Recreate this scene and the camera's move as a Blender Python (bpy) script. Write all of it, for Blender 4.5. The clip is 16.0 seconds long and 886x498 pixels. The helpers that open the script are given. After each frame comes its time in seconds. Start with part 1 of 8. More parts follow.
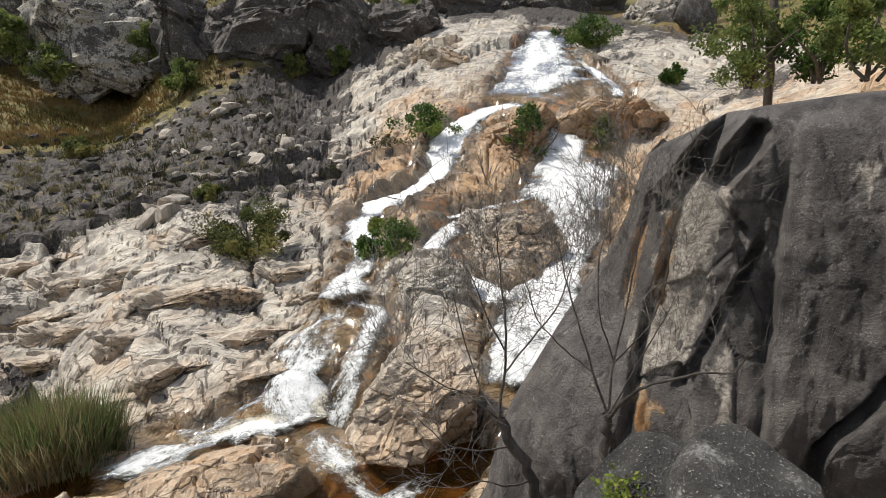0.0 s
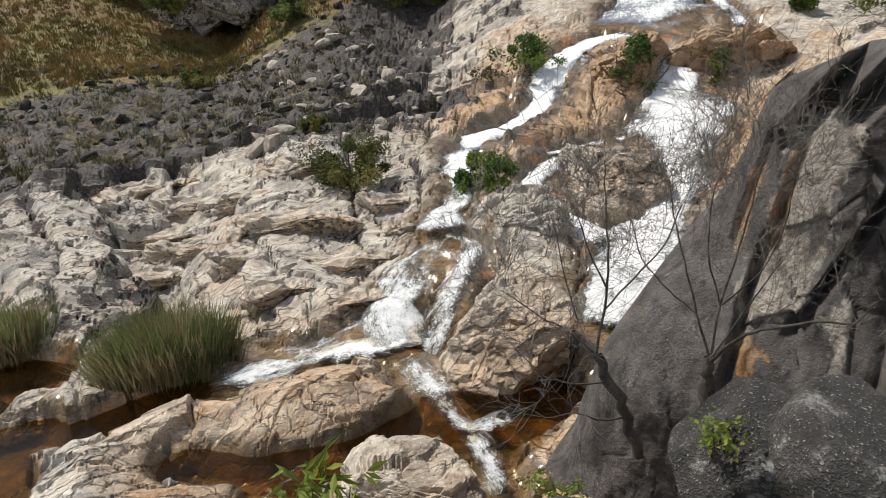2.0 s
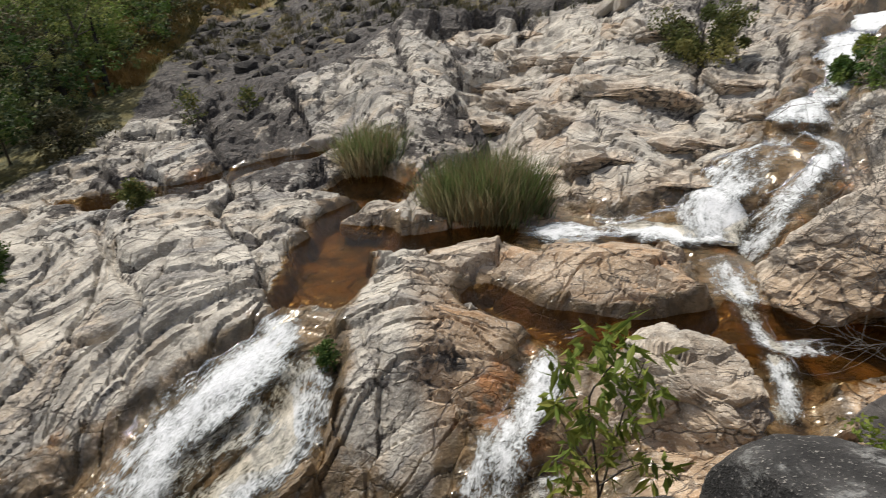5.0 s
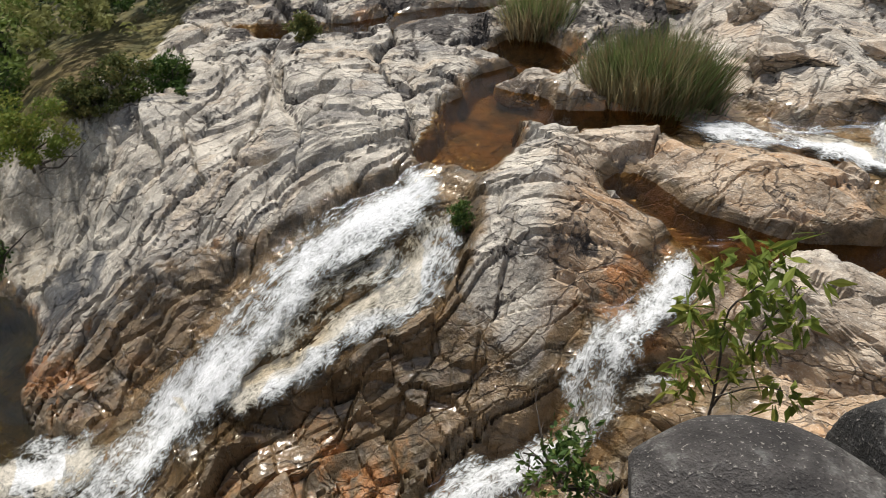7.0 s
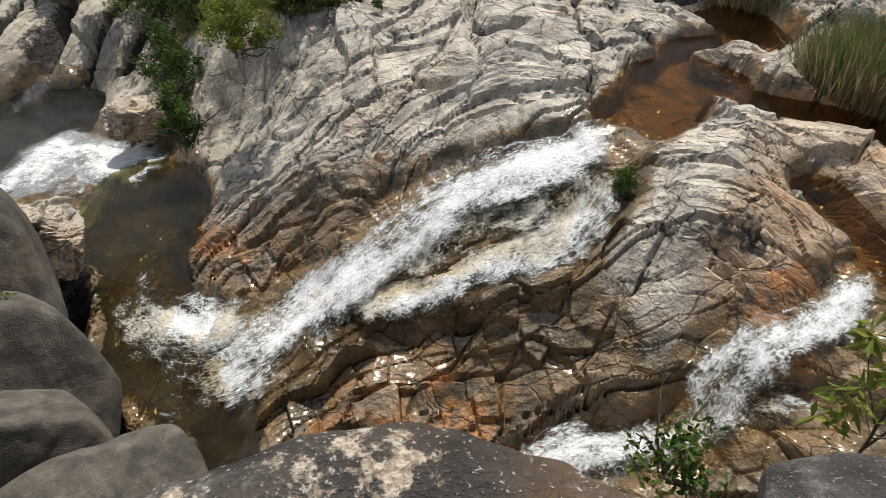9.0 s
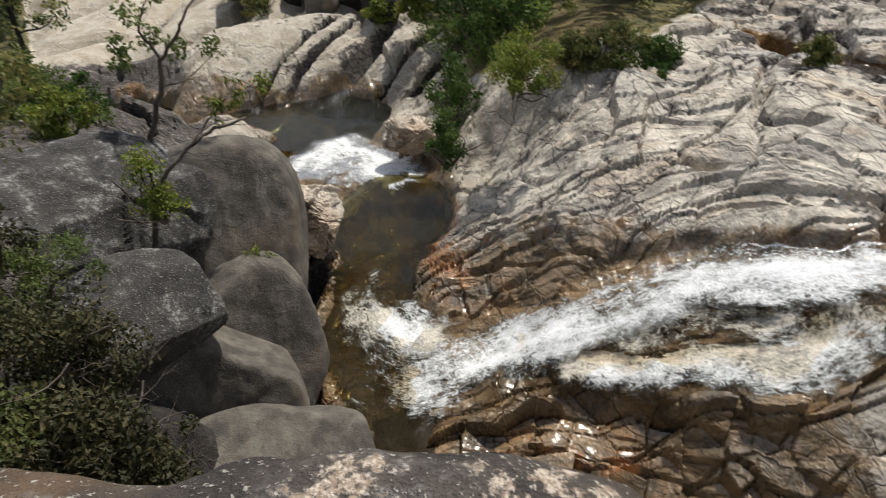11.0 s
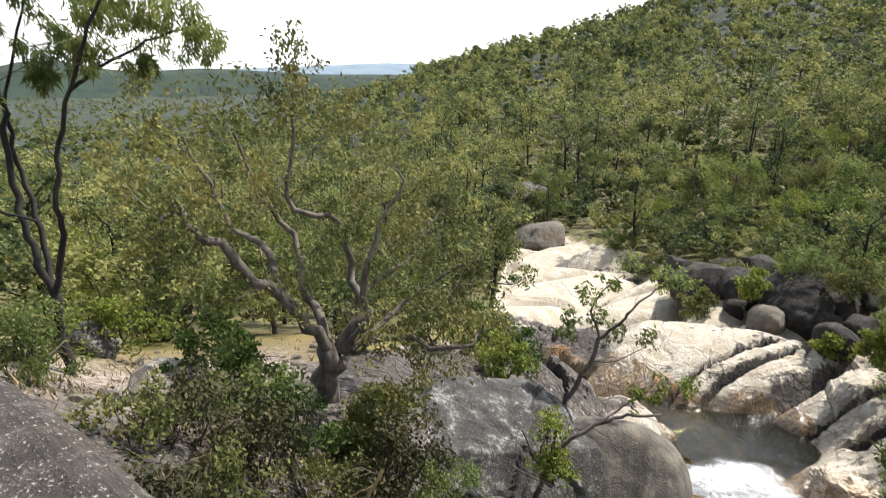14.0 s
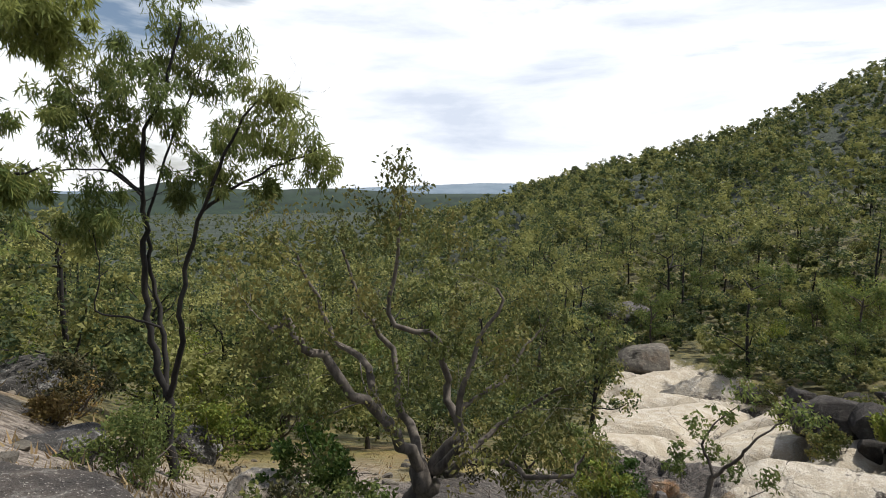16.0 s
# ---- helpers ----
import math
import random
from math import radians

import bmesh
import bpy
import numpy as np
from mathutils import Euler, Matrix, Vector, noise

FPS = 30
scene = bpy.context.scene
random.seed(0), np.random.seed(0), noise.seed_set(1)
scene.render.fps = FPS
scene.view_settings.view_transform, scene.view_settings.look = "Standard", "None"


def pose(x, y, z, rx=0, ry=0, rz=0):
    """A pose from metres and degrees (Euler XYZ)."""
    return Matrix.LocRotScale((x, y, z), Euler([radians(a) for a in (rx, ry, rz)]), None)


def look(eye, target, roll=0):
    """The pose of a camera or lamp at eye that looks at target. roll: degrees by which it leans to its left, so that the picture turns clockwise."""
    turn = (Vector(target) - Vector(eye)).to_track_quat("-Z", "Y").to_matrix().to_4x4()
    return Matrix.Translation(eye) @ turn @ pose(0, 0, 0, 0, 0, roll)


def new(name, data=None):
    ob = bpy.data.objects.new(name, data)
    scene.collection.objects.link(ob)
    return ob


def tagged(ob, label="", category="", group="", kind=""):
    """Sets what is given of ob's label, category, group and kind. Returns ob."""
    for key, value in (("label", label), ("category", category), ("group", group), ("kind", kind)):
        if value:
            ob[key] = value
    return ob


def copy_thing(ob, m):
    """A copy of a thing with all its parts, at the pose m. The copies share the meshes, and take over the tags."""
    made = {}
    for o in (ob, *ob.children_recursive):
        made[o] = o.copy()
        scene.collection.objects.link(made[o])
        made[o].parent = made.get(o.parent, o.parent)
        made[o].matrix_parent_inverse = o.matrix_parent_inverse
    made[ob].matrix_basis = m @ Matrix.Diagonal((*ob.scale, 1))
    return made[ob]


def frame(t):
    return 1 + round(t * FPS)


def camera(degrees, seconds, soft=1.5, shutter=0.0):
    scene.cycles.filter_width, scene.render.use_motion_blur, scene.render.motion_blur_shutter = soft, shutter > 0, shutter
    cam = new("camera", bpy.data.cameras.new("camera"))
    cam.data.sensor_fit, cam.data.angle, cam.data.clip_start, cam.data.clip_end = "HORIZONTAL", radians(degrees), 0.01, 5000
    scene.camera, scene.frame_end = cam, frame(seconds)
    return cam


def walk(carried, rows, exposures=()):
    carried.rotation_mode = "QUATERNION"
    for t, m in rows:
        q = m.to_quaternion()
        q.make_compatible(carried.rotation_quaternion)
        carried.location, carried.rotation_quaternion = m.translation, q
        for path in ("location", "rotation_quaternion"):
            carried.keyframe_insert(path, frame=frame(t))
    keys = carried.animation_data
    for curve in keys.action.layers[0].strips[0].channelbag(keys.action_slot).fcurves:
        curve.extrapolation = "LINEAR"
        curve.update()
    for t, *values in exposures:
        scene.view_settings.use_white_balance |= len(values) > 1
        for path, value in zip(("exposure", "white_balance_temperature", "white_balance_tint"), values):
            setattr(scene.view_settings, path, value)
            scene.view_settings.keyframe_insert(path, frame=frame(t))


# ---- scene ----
cam = camera(69.57, 16.0, soft=0.6, shutter=0.3)
PATH = [
    (0.0, 0.002, 0.003, -0.029, 75.66, 1.81, -3.61),
    (0.5, -0.005, 0.007, -0.040, 74.58, 1.92, -2.36),
    (1.0, -0.021, -0.005, -0.046, 73.16, 1.88, -0.65),
    (1.5, -0.050, -0.016, -0.052, 71.25, 1.59, 2.07),
    (2.0, -0.071, -0.025, -0.058, 70.23, 2.23, 5.08),
    (2.5, -0.092, -0.031, -0.069, 67.91, 2.02, 7.77),
    (3.0, -0.112, -0.027, -0.085, 65.83, 2.16, 11.20),
    (3.5, -0.160, -0.023, -0.105, 64.37, 1.18, 14.90),
    (4.0, -0.221, -0.040, -0.113, 63.39, 0.63, 19.16),
    (4.5, -0.271, -0.032, -0.128, 61.18, 1.56, 27.23),
    (5.0, -0.283, -0.034, -0.167, 59.89, 2.07, 34.65),
    (5.2, -0.284, -0.033, -0.176, 58.69, 3.01, 36.58),
    (7.3, -0.413, -0.110, -0.205, 47.36, 0.03, 53.35),
    (7.5, -0.432, -0.124, -0.218, 46.57, -0.29, 55.72),
    (8.0, -0.484, -0.156, -0.253, 43.79, -0.75, 61.15),
    (8.2, -0.501, -0.168, -0.260, 43.34, -0.98, 62.88),
    (10.3, -0.440, -0.344, -0.335, 46.23, -1.07, 81.80),
    (10.5, -0.467, -0.345, -0.370, 45.49, -0.85, 85.57),
    (11.0, -0.474, -0.374, -0.374, 48.96, 0.53, 93.48),
    (11.5, -0.460, -0.411, -0.365, 51.62, 1.00, 99.46),
    (12.0, -0.454, -0.468, -0.336, 54.87, 0.02, 106.47),
    (12.5, -0.437, -0.546, -0.310, 57.97, 0.93, 113.82),
    (13.0, -0.409, -0.566, -0.269, 63.02, -0.72, 122.06),
    (13.5, -0.391, -0.607, -0.240, 69.99, -0.44, 127.30),
    (14.0, -0.388, -0.620, -0.212, 74.27, 0.08, 132.21),
    (14.5, -0.385, -0.629, -0.190, 79.18, 0.63, 133.53),
    (15.0, -0.369, -0.632, -0.182, 81.58, -0.84, 136.78),
    (15.5, -0.363, -0.632, -0.176, 82.85, -0.51, 139.48),
    (16.0, -0.353, -0.625, -0.171, 84.63, 0.06, 140.99),
]
EXPOSURES = [(0.0, 0.17), (1.0, 0.14), (3.0, 0.04), (5.2, 0.0), (7.5, 0.11), (8.0, 0.10), (10.5, 0.08), (11.0, 0.10), (12.0, 0.32), (12.5, 0.60), (13.0, 0.84), (13.5, 1.0), (14.0, 1.02), (14.5, 0.82), (15.0, 0.5), (15.5, 0.32), (16.0, 0.25)]
walk(cam, [(t, pose(x, y, z, rx, ry, rz)) for t, x, y, z, rx, ry, rz in PATH], EXPOSURES)

# ---- sky and sun ----
SUN_BEARING, SUN_HEIGHT = 68.0, 58.0      # degrees left of north, degrees up
world = bpy.data.worlds.new("sky")
scene.world = world
world.use_nodes = True
wn, wl = world.node_tree.nodes, world.node_tree.links
wn.clear()
w_out = wn.new("ShaderNodeOutputWorld")
w_bg = wn.new("ShaderNodeBackground")
w_sky = wn.new("ShaderNodeTexSky")
w_sky.sky_type, w_sky.sun_disc = "NISHITA", False
w_sky.sun_elevation, w_sky.sun_rotation = radians(SUN_HEIGHT), radians(-SUN_BEARING)
w_sky.dust_density = 2.0
w_co = wn.new("ShaderNodeTexCoord")
w_map = wn.new("ShaderNodeMapping")
w_map.inputs["Scale"].default_value = (1.6, 1.6, 7.0)
w_noise = wn.new("ShaderNodeTexNoise")
w_noise.inputs["Scale"].default_value, w_noise.inputs["Detail"].default_value = 1.5, 7.0
w_noise.inputs["Roughness"].default_value, w_noise.inputs["Distortion"].default_value = 0.55, 0.3
w_cover = wn.new("ShaderNodeValToRGB")
w_cover.color_ramp.elements[0].position, w_cover.color_ramp.elements[1].position = 0.38, 0.56
w_grey = wn.new("ShaderNodeValToRGB")
w_grey.color_ramp.elements[0].position, w_grey.color_ramp.elements[1].position = 0.47, 0.70
w_grey.color_ramp.elements[0].color, w_grey.color_ramp.elements[1].color = (12.5, 12.7, 12.9, 1), (7.2, 7.9, 9.2, 1)
w_mix = wn.new("ShaderNodeMix")
w_mix.data_type = "RGBA"
wl.new(w_co.outputs["Generated"], w_map.inputs["Vector"])
wl.new(w_map.outputs["Vector"], w_noise.inputs["Vector"])
w_sep = wn.new("ShaderNodeSeparateXYZ")
wl.new(w_co.outputs["Generated"], w_sep.inputs[0])
w_thin = wn.new("ShaderNodeMath")
w_thin.operation = "MULTIPLY_ADD"
w_thin.inputs[1].default_value, w_thin.inputs[2].default_value = -0.36, 0.14
wl.new(w_sep.outputs["Z"], w_thin.inputs[0])
w_sum = wn.new("ShaderNodeMath")
w_sum.operation = "ADD"
wl.new(w_noise.outputs["Fac"], w_sum.inputs[0])
wl.new(w_thin.outputs[0], w_sum.inputs[1])
wl.new(w_sum.outputs[0], w_cover.inputs["Fac"])
wl.new(w_noise.outputs["Fac"], w_grey.inputs["Fac"])
wl.new(w_cover.outputs["Color"], w_mix.inputs["Factor"])
wl.new(w_sky.outputs["Color"], w_mix.inputs["A"])
wl.new(w_grey.outputs["Color"], w_mix.inputs["B"])
wl.new(w_mix.outputs["Result"], w_bg.inputs["Color"])
wl.new(w_bg.outputs["Background"], w_out.inputs["Surface"])
w_bg.inputs["Strength"].default_value = 0.085
sun = new("sun", bpy.data.lights.new("sun", "SUN"))
sun.data.energy, sun.data.angle, sun.data.color = 4.3, radians(1.5), (1.0, 0.95, 0.87)
sb, sh = radians(SUN_BEARING), radians(SUN_HEIGHT)
sun.matrix_world = look((-math.sin(sb) * math.cos(sh) * 90, math.cos(sb) * math.cos(sh) * 90, math.sin(sh) * 90), (0, 0, 0))


# ---- noise on arrays ----
def scramble(i, j, k=0):
    h = (np.asarray(i, np.int64) * 374761393 + np.asarray(j, np.int64) * 668265263 + np.asarray(k, np.int64) * 1274126177) & 0x7FFFFFFF
    h = ((h ^ (h >> 13)) * 1103515245 + 12345) & 0x7FFFFFFF
    h = ((h ^ (h >> 11)) * 1597334677 + 7) & 0x7FFFFFFF
    return ((h ^ (h >> 15)) & 0xFFFFF) / 1048575.0


def smooth(a, b, v):
    s = np.clip((v - a) / (b - a), 0, 1)
    return s * s * (3 - 2 * s)


def grain2(x, y, seed=0):
    """Smooth noise over the plane, -1 to 1."""
    i, j = np.floor(x), np.floor(y)
    u, v = x - i, y - j
    i, j = i.astype(np.int64), j.astype(np.int64)
    u, v = u * u * (3 - 2 * u), v * v * (3 - 2 * v)
    a = scramble(i, j, seed) * (1 - u) + scramble(i + 1, j, seed) * u
    b = scramble(i, j + 1, seed) * (1 - u) + scramble(i + 1, j + 1, seed) * u
    return (a * (1 - v) + b * v) * 2 - 1


def rough2(x, y, octaves=4, seed=0):
    s, a = 0.0, 1.0
    for o in range(octaves):
        s = s + a * grain2(x * 2 ** o + 17.3 * o, y * 2 ** o - 9.1 * o, seed + o)
        a *= 0.5
    return s / 1.9


def grain3(p, seed=0):
    q = np.floor(p)
    f = p - q
    q = q.astype(np.int64)
    f = f * f * (3 - 2 * f)
    s = 0
    for a in (0, 1):
        for b in (0, 1):
            for c in (0, 1):
                w = (f[:, 0] if a else 1 - f[:, 0]) * (f[:, 1] if b else 1 - f[:, 1]) * (f[:, 2] if c else 1 - f[:, 2])
                s = s + w * scramble(q[:, 0] + a + 57 * (q[:, 2] + c), q[:, 1] + b, seed)
    return s * 2 - 1


def rough3(p, octaves=4, seed=0):
    s, a = 0.0, 1.0
    for o in range(octaves):
        s = s + a * grain3(p * 2 ** o + 13.7 * o, seed + o)
        a *= 0.5
    return s / 1.9


def plates(x, y, seed):
    """Broken plates: for each place a random height and tilt of its plate, and how far it lies from the plate's joint."""
    i0, j0 = np.floor(x).astype(np.int64), np.floor(y).astype(np.int64)
    best = np.full(x.shape, 9.0)
    second = np.full(x.shape, 9.0)
    lift, tx, ty = np.zeros(x.shape), np.zeros(x.shape), np.zeros(x.shape)
    for di in (-1, 0, 1):
        for dj in (-1, 0, 1):
            i, j = i0 + di, j0 + dj
            px, py = i + 0.1 + 0.8 * scramble(i, j, seed), j + 0.1 + 0.8 * scramble(i, j, seed + 1)
            d = np.hypot(x - px, y - py)
            near = d < best
            second = np.where(near, best, np.minimum(second, d))
            lift = np.where(near, scramble(i, j, seed + 2) * 2 - 1, lift)
            tx, ty = np.where(near, x - px, tx), np.where(near, y - py, ty)
            best = np.where(near, d, best)
    tilt = tx * (lift * 7.3 % 1 - 0.35) + ty * (lift * 3.1 % 1 - 0.35)
    return lift, tilt, second - best, tx, ty


# ---- materials ----
def material(name):
    m = bpy.data.materials.new(name)
    m.use_nodes = True
    return m, m.node_tree.nodes, m.node_tree.links, m.node_tree.nodes["Principled BSDF"]


def add(nodes, kind, **inputs):
    n = nodes.new(kind)
    for key, value in inputs.items():
        n.inputs[key.replace("_", " ")].default_value = value
    return n


def mixed(nodes, links, factor, a, b, blend="MIX"):
    """A colour mix of sockets or plain colours."""
    n = nodes.new("ShaderNodeMix")
    n.data_type, n.blend_type = "RGBA", blend
    for key, value in (("Factor", factor), ("A", a), ("B", b)):
        if isinstance(value, bpy.types.NodeSocket):
            links.new(value, n.inputs[key])
        elif key == "Factor":
            n.inputs[key].default_value = value
        else:
            n.inputs[key].default_value = (*value, 1)
    return n.outputs["Result"]


def sums(nodes, links, op, a, b):
    n = nodes.new("ShaderNodeMath")
    n.operation, n.use_clamp = op, False
    for k, value in enumerate((a, b)):
        if isinstance(value, bpy.types.NodeSocket):
            links.new(value, n.inputs[k])
        else:
            n.inputs[k].default_value = value
    return n.outputs[0]


def ramp(nodes, links, source, lo, hi):
    n = nodes.new("ShaderNodeMapRange")
    n.interpolation_type = "SMOOTHSTEP"
    n.inputs["From Min"].default_value, n.inputs["From Max"].default_value = lo, hi
    links.new(source, n.inputs["Value"])
    return n.outputs["Result"]


def noisy(nodes, links, scale, detail=5.0, roughness=0.6, stretch=None, turn=0.0, distortion=0.0):
    co = nodes.new("ShaderNodeTexCoord")
    n = add(nodes, "ShaderNodeTexNoise", Scale=scale, Detail=detail, Roughness=roughness, Distortion=distortion)
    if stretch:
        mp = nodes.new("ShaderNodeMapping")
        mp.vector_type = "TEXTURE"
        mp.inputs["Scale"].default_value = [1 / v for v in stretch]
        mp.inputs["Rotation"].default_value = (0, 0, radians(turn))
        links.new(co.outputs["Object"], mp.inputs["Vector"])
        links.new(mp.outputs["Vector"], n.inputs["Vector"])
    else:
        links.new(co.outputs["Object"], n.inputs["Vector"])
    return n.outputs["Fac"]


def attribute(nodes, name):
    n = nodes.new("ShaderNodeAttribute")
    n.attribute_name = name
    return n.outputs["Fac"]


def grained(nodes, links, sx, sy, detail=6.0, roughness=0.65, distortion=0.6):
    """Noise drawn out along the grain of the rock."""
    co = nodes.new("ShaderNodeCombineXYZ")
    links.new(sums(nodes, links, "MULTIPLY", attribute(nodes, "along"), sx), co.inputs["X"])
    links.new(sums(nodes, links, "MULTIPLY", attribute(nodes, "across"), sy), co.inputs["Y"])
    n = add(nodes, "ShaderNodeTexNoise", Scale=1.0, Detail=detail, Roughness=roughness, Distortion=distortion)
    links.new(co.outputs[0], n.inputs["Vector"])
    return n.outputs["Fac"]


def bumped(nodes, links, bsdf, source, strength, distance):
    n = add(nodes, "ShaderNodeBump", Strength=strength, Distance=distance)
    links.new(source, n.inputs["Height"])
    links.new(n.outputs["Normal"], bsdf.inputs["Normal"])


def joints(nodes, links, scale, stretch, turn, wobble):
    """Distance to the nearest joint in broken, drawn-out blocks."""
    co = nodes.new("ShaderNodeTexCoord")
    mp = nodes.new("ShaderNodeMapping")
    mp.vector_type = "TEXTURE"
    mp.inputs["Scale"].default_value = [1 / v for v in stretch]
    mp.inputs["Rotation"].default_value = (0, 0, radians(turn))
    shift = add(nodes, "ShaderNodeTexNoise", Scale=1.1, Detail=4.0)
    links.new(co.outputs["Object"], shift.inputs["Vector"])
    mx = nodes.new("ShaderNodeVectorMath")
    mx.operation = "MULTIPLY_ADD"
    mx.inputs[1].default_value = (wobble, wobble, wobble)
    links.new(shift.outputs["Color"], mx.inputs[0])
    links.new(co.outputs["Object"], mx.inputs[2])
    links.new(mx.outputs[0], mp.inputs["Vector"])
    v = add(nodes, "ShaderNodeTexVoronoi", Scale=scale)
    v.feature = "DISTANCE_TO_EDGE"
    links.new(mp.outputs["Vector"], v.inputs["Vector"])
    return v.outputs["Distance"]


def bedding(nodes, links, step, sway, lively):
    """Thin beds in the rock: a rising edge for each bed, and a line where one bed ends on the next."""
    field = sums(nodes, links, "ADD", attribute(nodes, "across"), sums(nodes, links, "MULTIPLY", noisy(nodes, links, 1.3, 4, 0.6), sway))
    field = sums(nodes, links, "ADD", field, sums(nodes, links, "MULTIPLY", noisy(nodes, links, 5.0, 4, 0.65), 0.9 * step))
    phase = sums(nodes, links, "DIVIDE", field, step)
    s = sums(nodes, links, "FRACT", phase, 0.0)
    row = sums(nodes, links, "FLOOR", phase, 0.0)
    co = nodes.new("ShaderNodeCombineXYZ")
    links.new(sums(nodes, links, "MULTIPLY", attribute(nodes, "along"), lively), co.inputs["X"])
    links.new(sums(nodes, links, "MULTIPLY", row, 7.37), co.inputs["Y"])
    n = add(nodes, "ShaderNodeTexNoise", Scale=1.0, Detail=2.0, Roughness=0.6)
    links.new(co.outputs[0], n.inputs["Vector"])
    force = sums(nodes, links, "MULTIPLY", ramp(nodes, links, n.outputs["Fac"], 0.42, 0.64), ramp(nodes, links, noisy(nodes, links, 0.55, 4, 0.6), 0.40, 0.60))
    rise = sums(nodes, links, "MULTIPLY", ramp(nodes, links, s, 0.0, 0.10), sums(nodes, links, "SUBTRACT", 1.0, s))
    line = sums(nodes, links, "MULTIPLY", ramp(nodes, links, s, 0.22, 0.0), force)
    return sums(nodes, links, "MULTIPLY", rise, force), line, n.outputs["Fac"]


def bedrock_material():
    m, n, l, b = material("bedrock")
    big, mid = noisy(n, l, 0.30, 6), noisy(n, l, 1.5, 6, 0.65)
    fine = noisy(n, l, 8.0, 6, 0.62)
    bands = grained(n, l, 0.50, 2.6, 5, 0.60, 0.8)
    speck = noisy(n, l, 42.0, 2, 0.6)
    grit_n = noisy(n, l, 21.0, 4, 0.65)
    rise1, line1, row1 = bedding(n, l, 0.37, 0.8, 0.9)
    rise2, line2, row2 = bedding(n, l, 0.115, 0.5, 2.2)
    crack = joints(n, l, 0.85, (0.75, 1.3, 1.3), 34.8, 0.8)
    chip = joints(n, l, 2.6, (0.7, 1.4, 1.4), 20.0, 0.35)
    # dry rock: grey-white to peach beds, dark along their edges
    pale = mixed(n, l, ramp(n, l, mid, 0.36, 0.62), (0.255, 0.23, 0.192), (0.60, 0.55, 0.465))
    pale = mixed(n, l, sums(n, l, "MULTIPLY", ramp(n, l, big, 0.50, 0.62), 0.7), pale, (0.35, 0.335, 0.30))
    pale = mixed(n, l, sums(n, l, "MULTIPLY", ramp(n, l, row1, 0.52, 0.66), 0.55), pale, (0.50, 0.395, 0.28))
    pale = mixed(n, l, sums(n, l, "MULTIPLY", ramp(n, l, bands, 0.53, 0.64), 0.6), pale, (0.17, 0.163, 0.16))
    warm = mixed(n, l, ramp(n, l, mid, 0.36, 0.62), (0.32, 0.215, 0.125), (0.54, 0.405, 0.275))
    warm = mixed(n, l, sums(n, l, "MULTIPLY", ramp(n, l, row1, 0.52, 0.66), 0.6), warm, (0.52, 0.29, 0.13))
    warm = mixed(n, l, sums(n, l, "MULTIPLY", ramp(n, l, bands, 0.54, 0.66), 0.5), warm, (0.27, 0.215, 0.165))
    tone = sums(n, l, "ADD", attribute(n, "warm"), sums(n, l, "MULTIPLY", sums(n, l, "SUBTRACT", big, 0.5), 1.2))
    pale = mixed(n, l, ramp(n, l, tone, 0.3, 0.7), pale, warm)
    rusty = mixed(n, l, ramp(n, l, mid, 0.38, 0.62), (0.20, 0.095, 0.03), (0.50, 0.30, 0.12))
    pale = mixed(n, l, sums(n, l, "MULTIPLY", ramp(n, l, tone, 0.72, 1.1), 0.75), pale, rusty)
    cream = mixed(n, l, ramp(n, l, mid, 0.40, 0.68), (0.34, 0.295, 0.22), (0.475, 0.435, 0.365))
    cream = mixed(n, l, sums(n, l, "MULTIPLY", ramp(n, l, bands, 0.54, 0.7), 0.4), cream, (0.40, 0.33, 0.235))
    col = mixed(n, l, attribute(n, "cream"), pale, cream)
    bare = sums(n, l, "SUBTRACT", 1.0, sums(n, l, "MULTIPLY", attribute(n, "cream"), 0.9))
    col = mixed(n, l, sums(n, l, "MULTIPLY", ramp(n, l, fine, 0.56, 0.70), 0.5), col, (0.34, 0.27, 0.20))
    col = mixed(n, l, sums(n, l, "MULTIPLY", ramp(n, l, speck, 0.56, 0.68), 0.35), col, (0.20, 0.18, 0.165))
    col = mixed(n, l, sums(n, l, "MULTIPLY", ramp(n, l, grit_n, 0.46, 0.36), 0.35), col, (0.78, 0.74, 0.66))
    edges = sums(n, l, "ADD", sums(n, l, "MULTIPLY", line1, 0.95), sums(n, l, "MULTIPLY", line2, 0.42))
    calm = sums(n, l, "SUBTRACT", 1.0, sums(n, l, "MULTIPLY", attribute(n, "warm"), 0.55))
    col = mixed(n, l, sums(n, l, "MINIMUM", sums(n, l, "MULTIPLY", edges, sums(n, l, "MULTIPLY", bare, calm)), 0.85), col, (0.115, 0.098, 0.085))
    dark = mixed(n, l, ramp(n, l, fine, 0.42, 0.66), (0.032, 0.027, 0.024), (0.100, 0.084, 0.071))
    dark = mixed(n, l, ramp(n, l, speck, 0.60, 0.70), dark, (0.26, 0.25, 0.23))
    # dark holds real crust and also shade painted into the ground
    crust_and_shade = sums(n, l, "ADD", attribute(n, "dark"), sums(n, l, "MULTIPLY", sums(n, l, "SUBTRACT", mid, 0.5), 1.5))
    crust_and_shade = sums(n, l, "ADD", crust_and_shade, sums(n, l, "MULTIPLY", sums(n, l, "SUBTRACT", fine, 0.5), 0.9))
    col = mixed(n, l, ramp(n, l, crust_and_shade, 0.34, 0.54), col, dark)
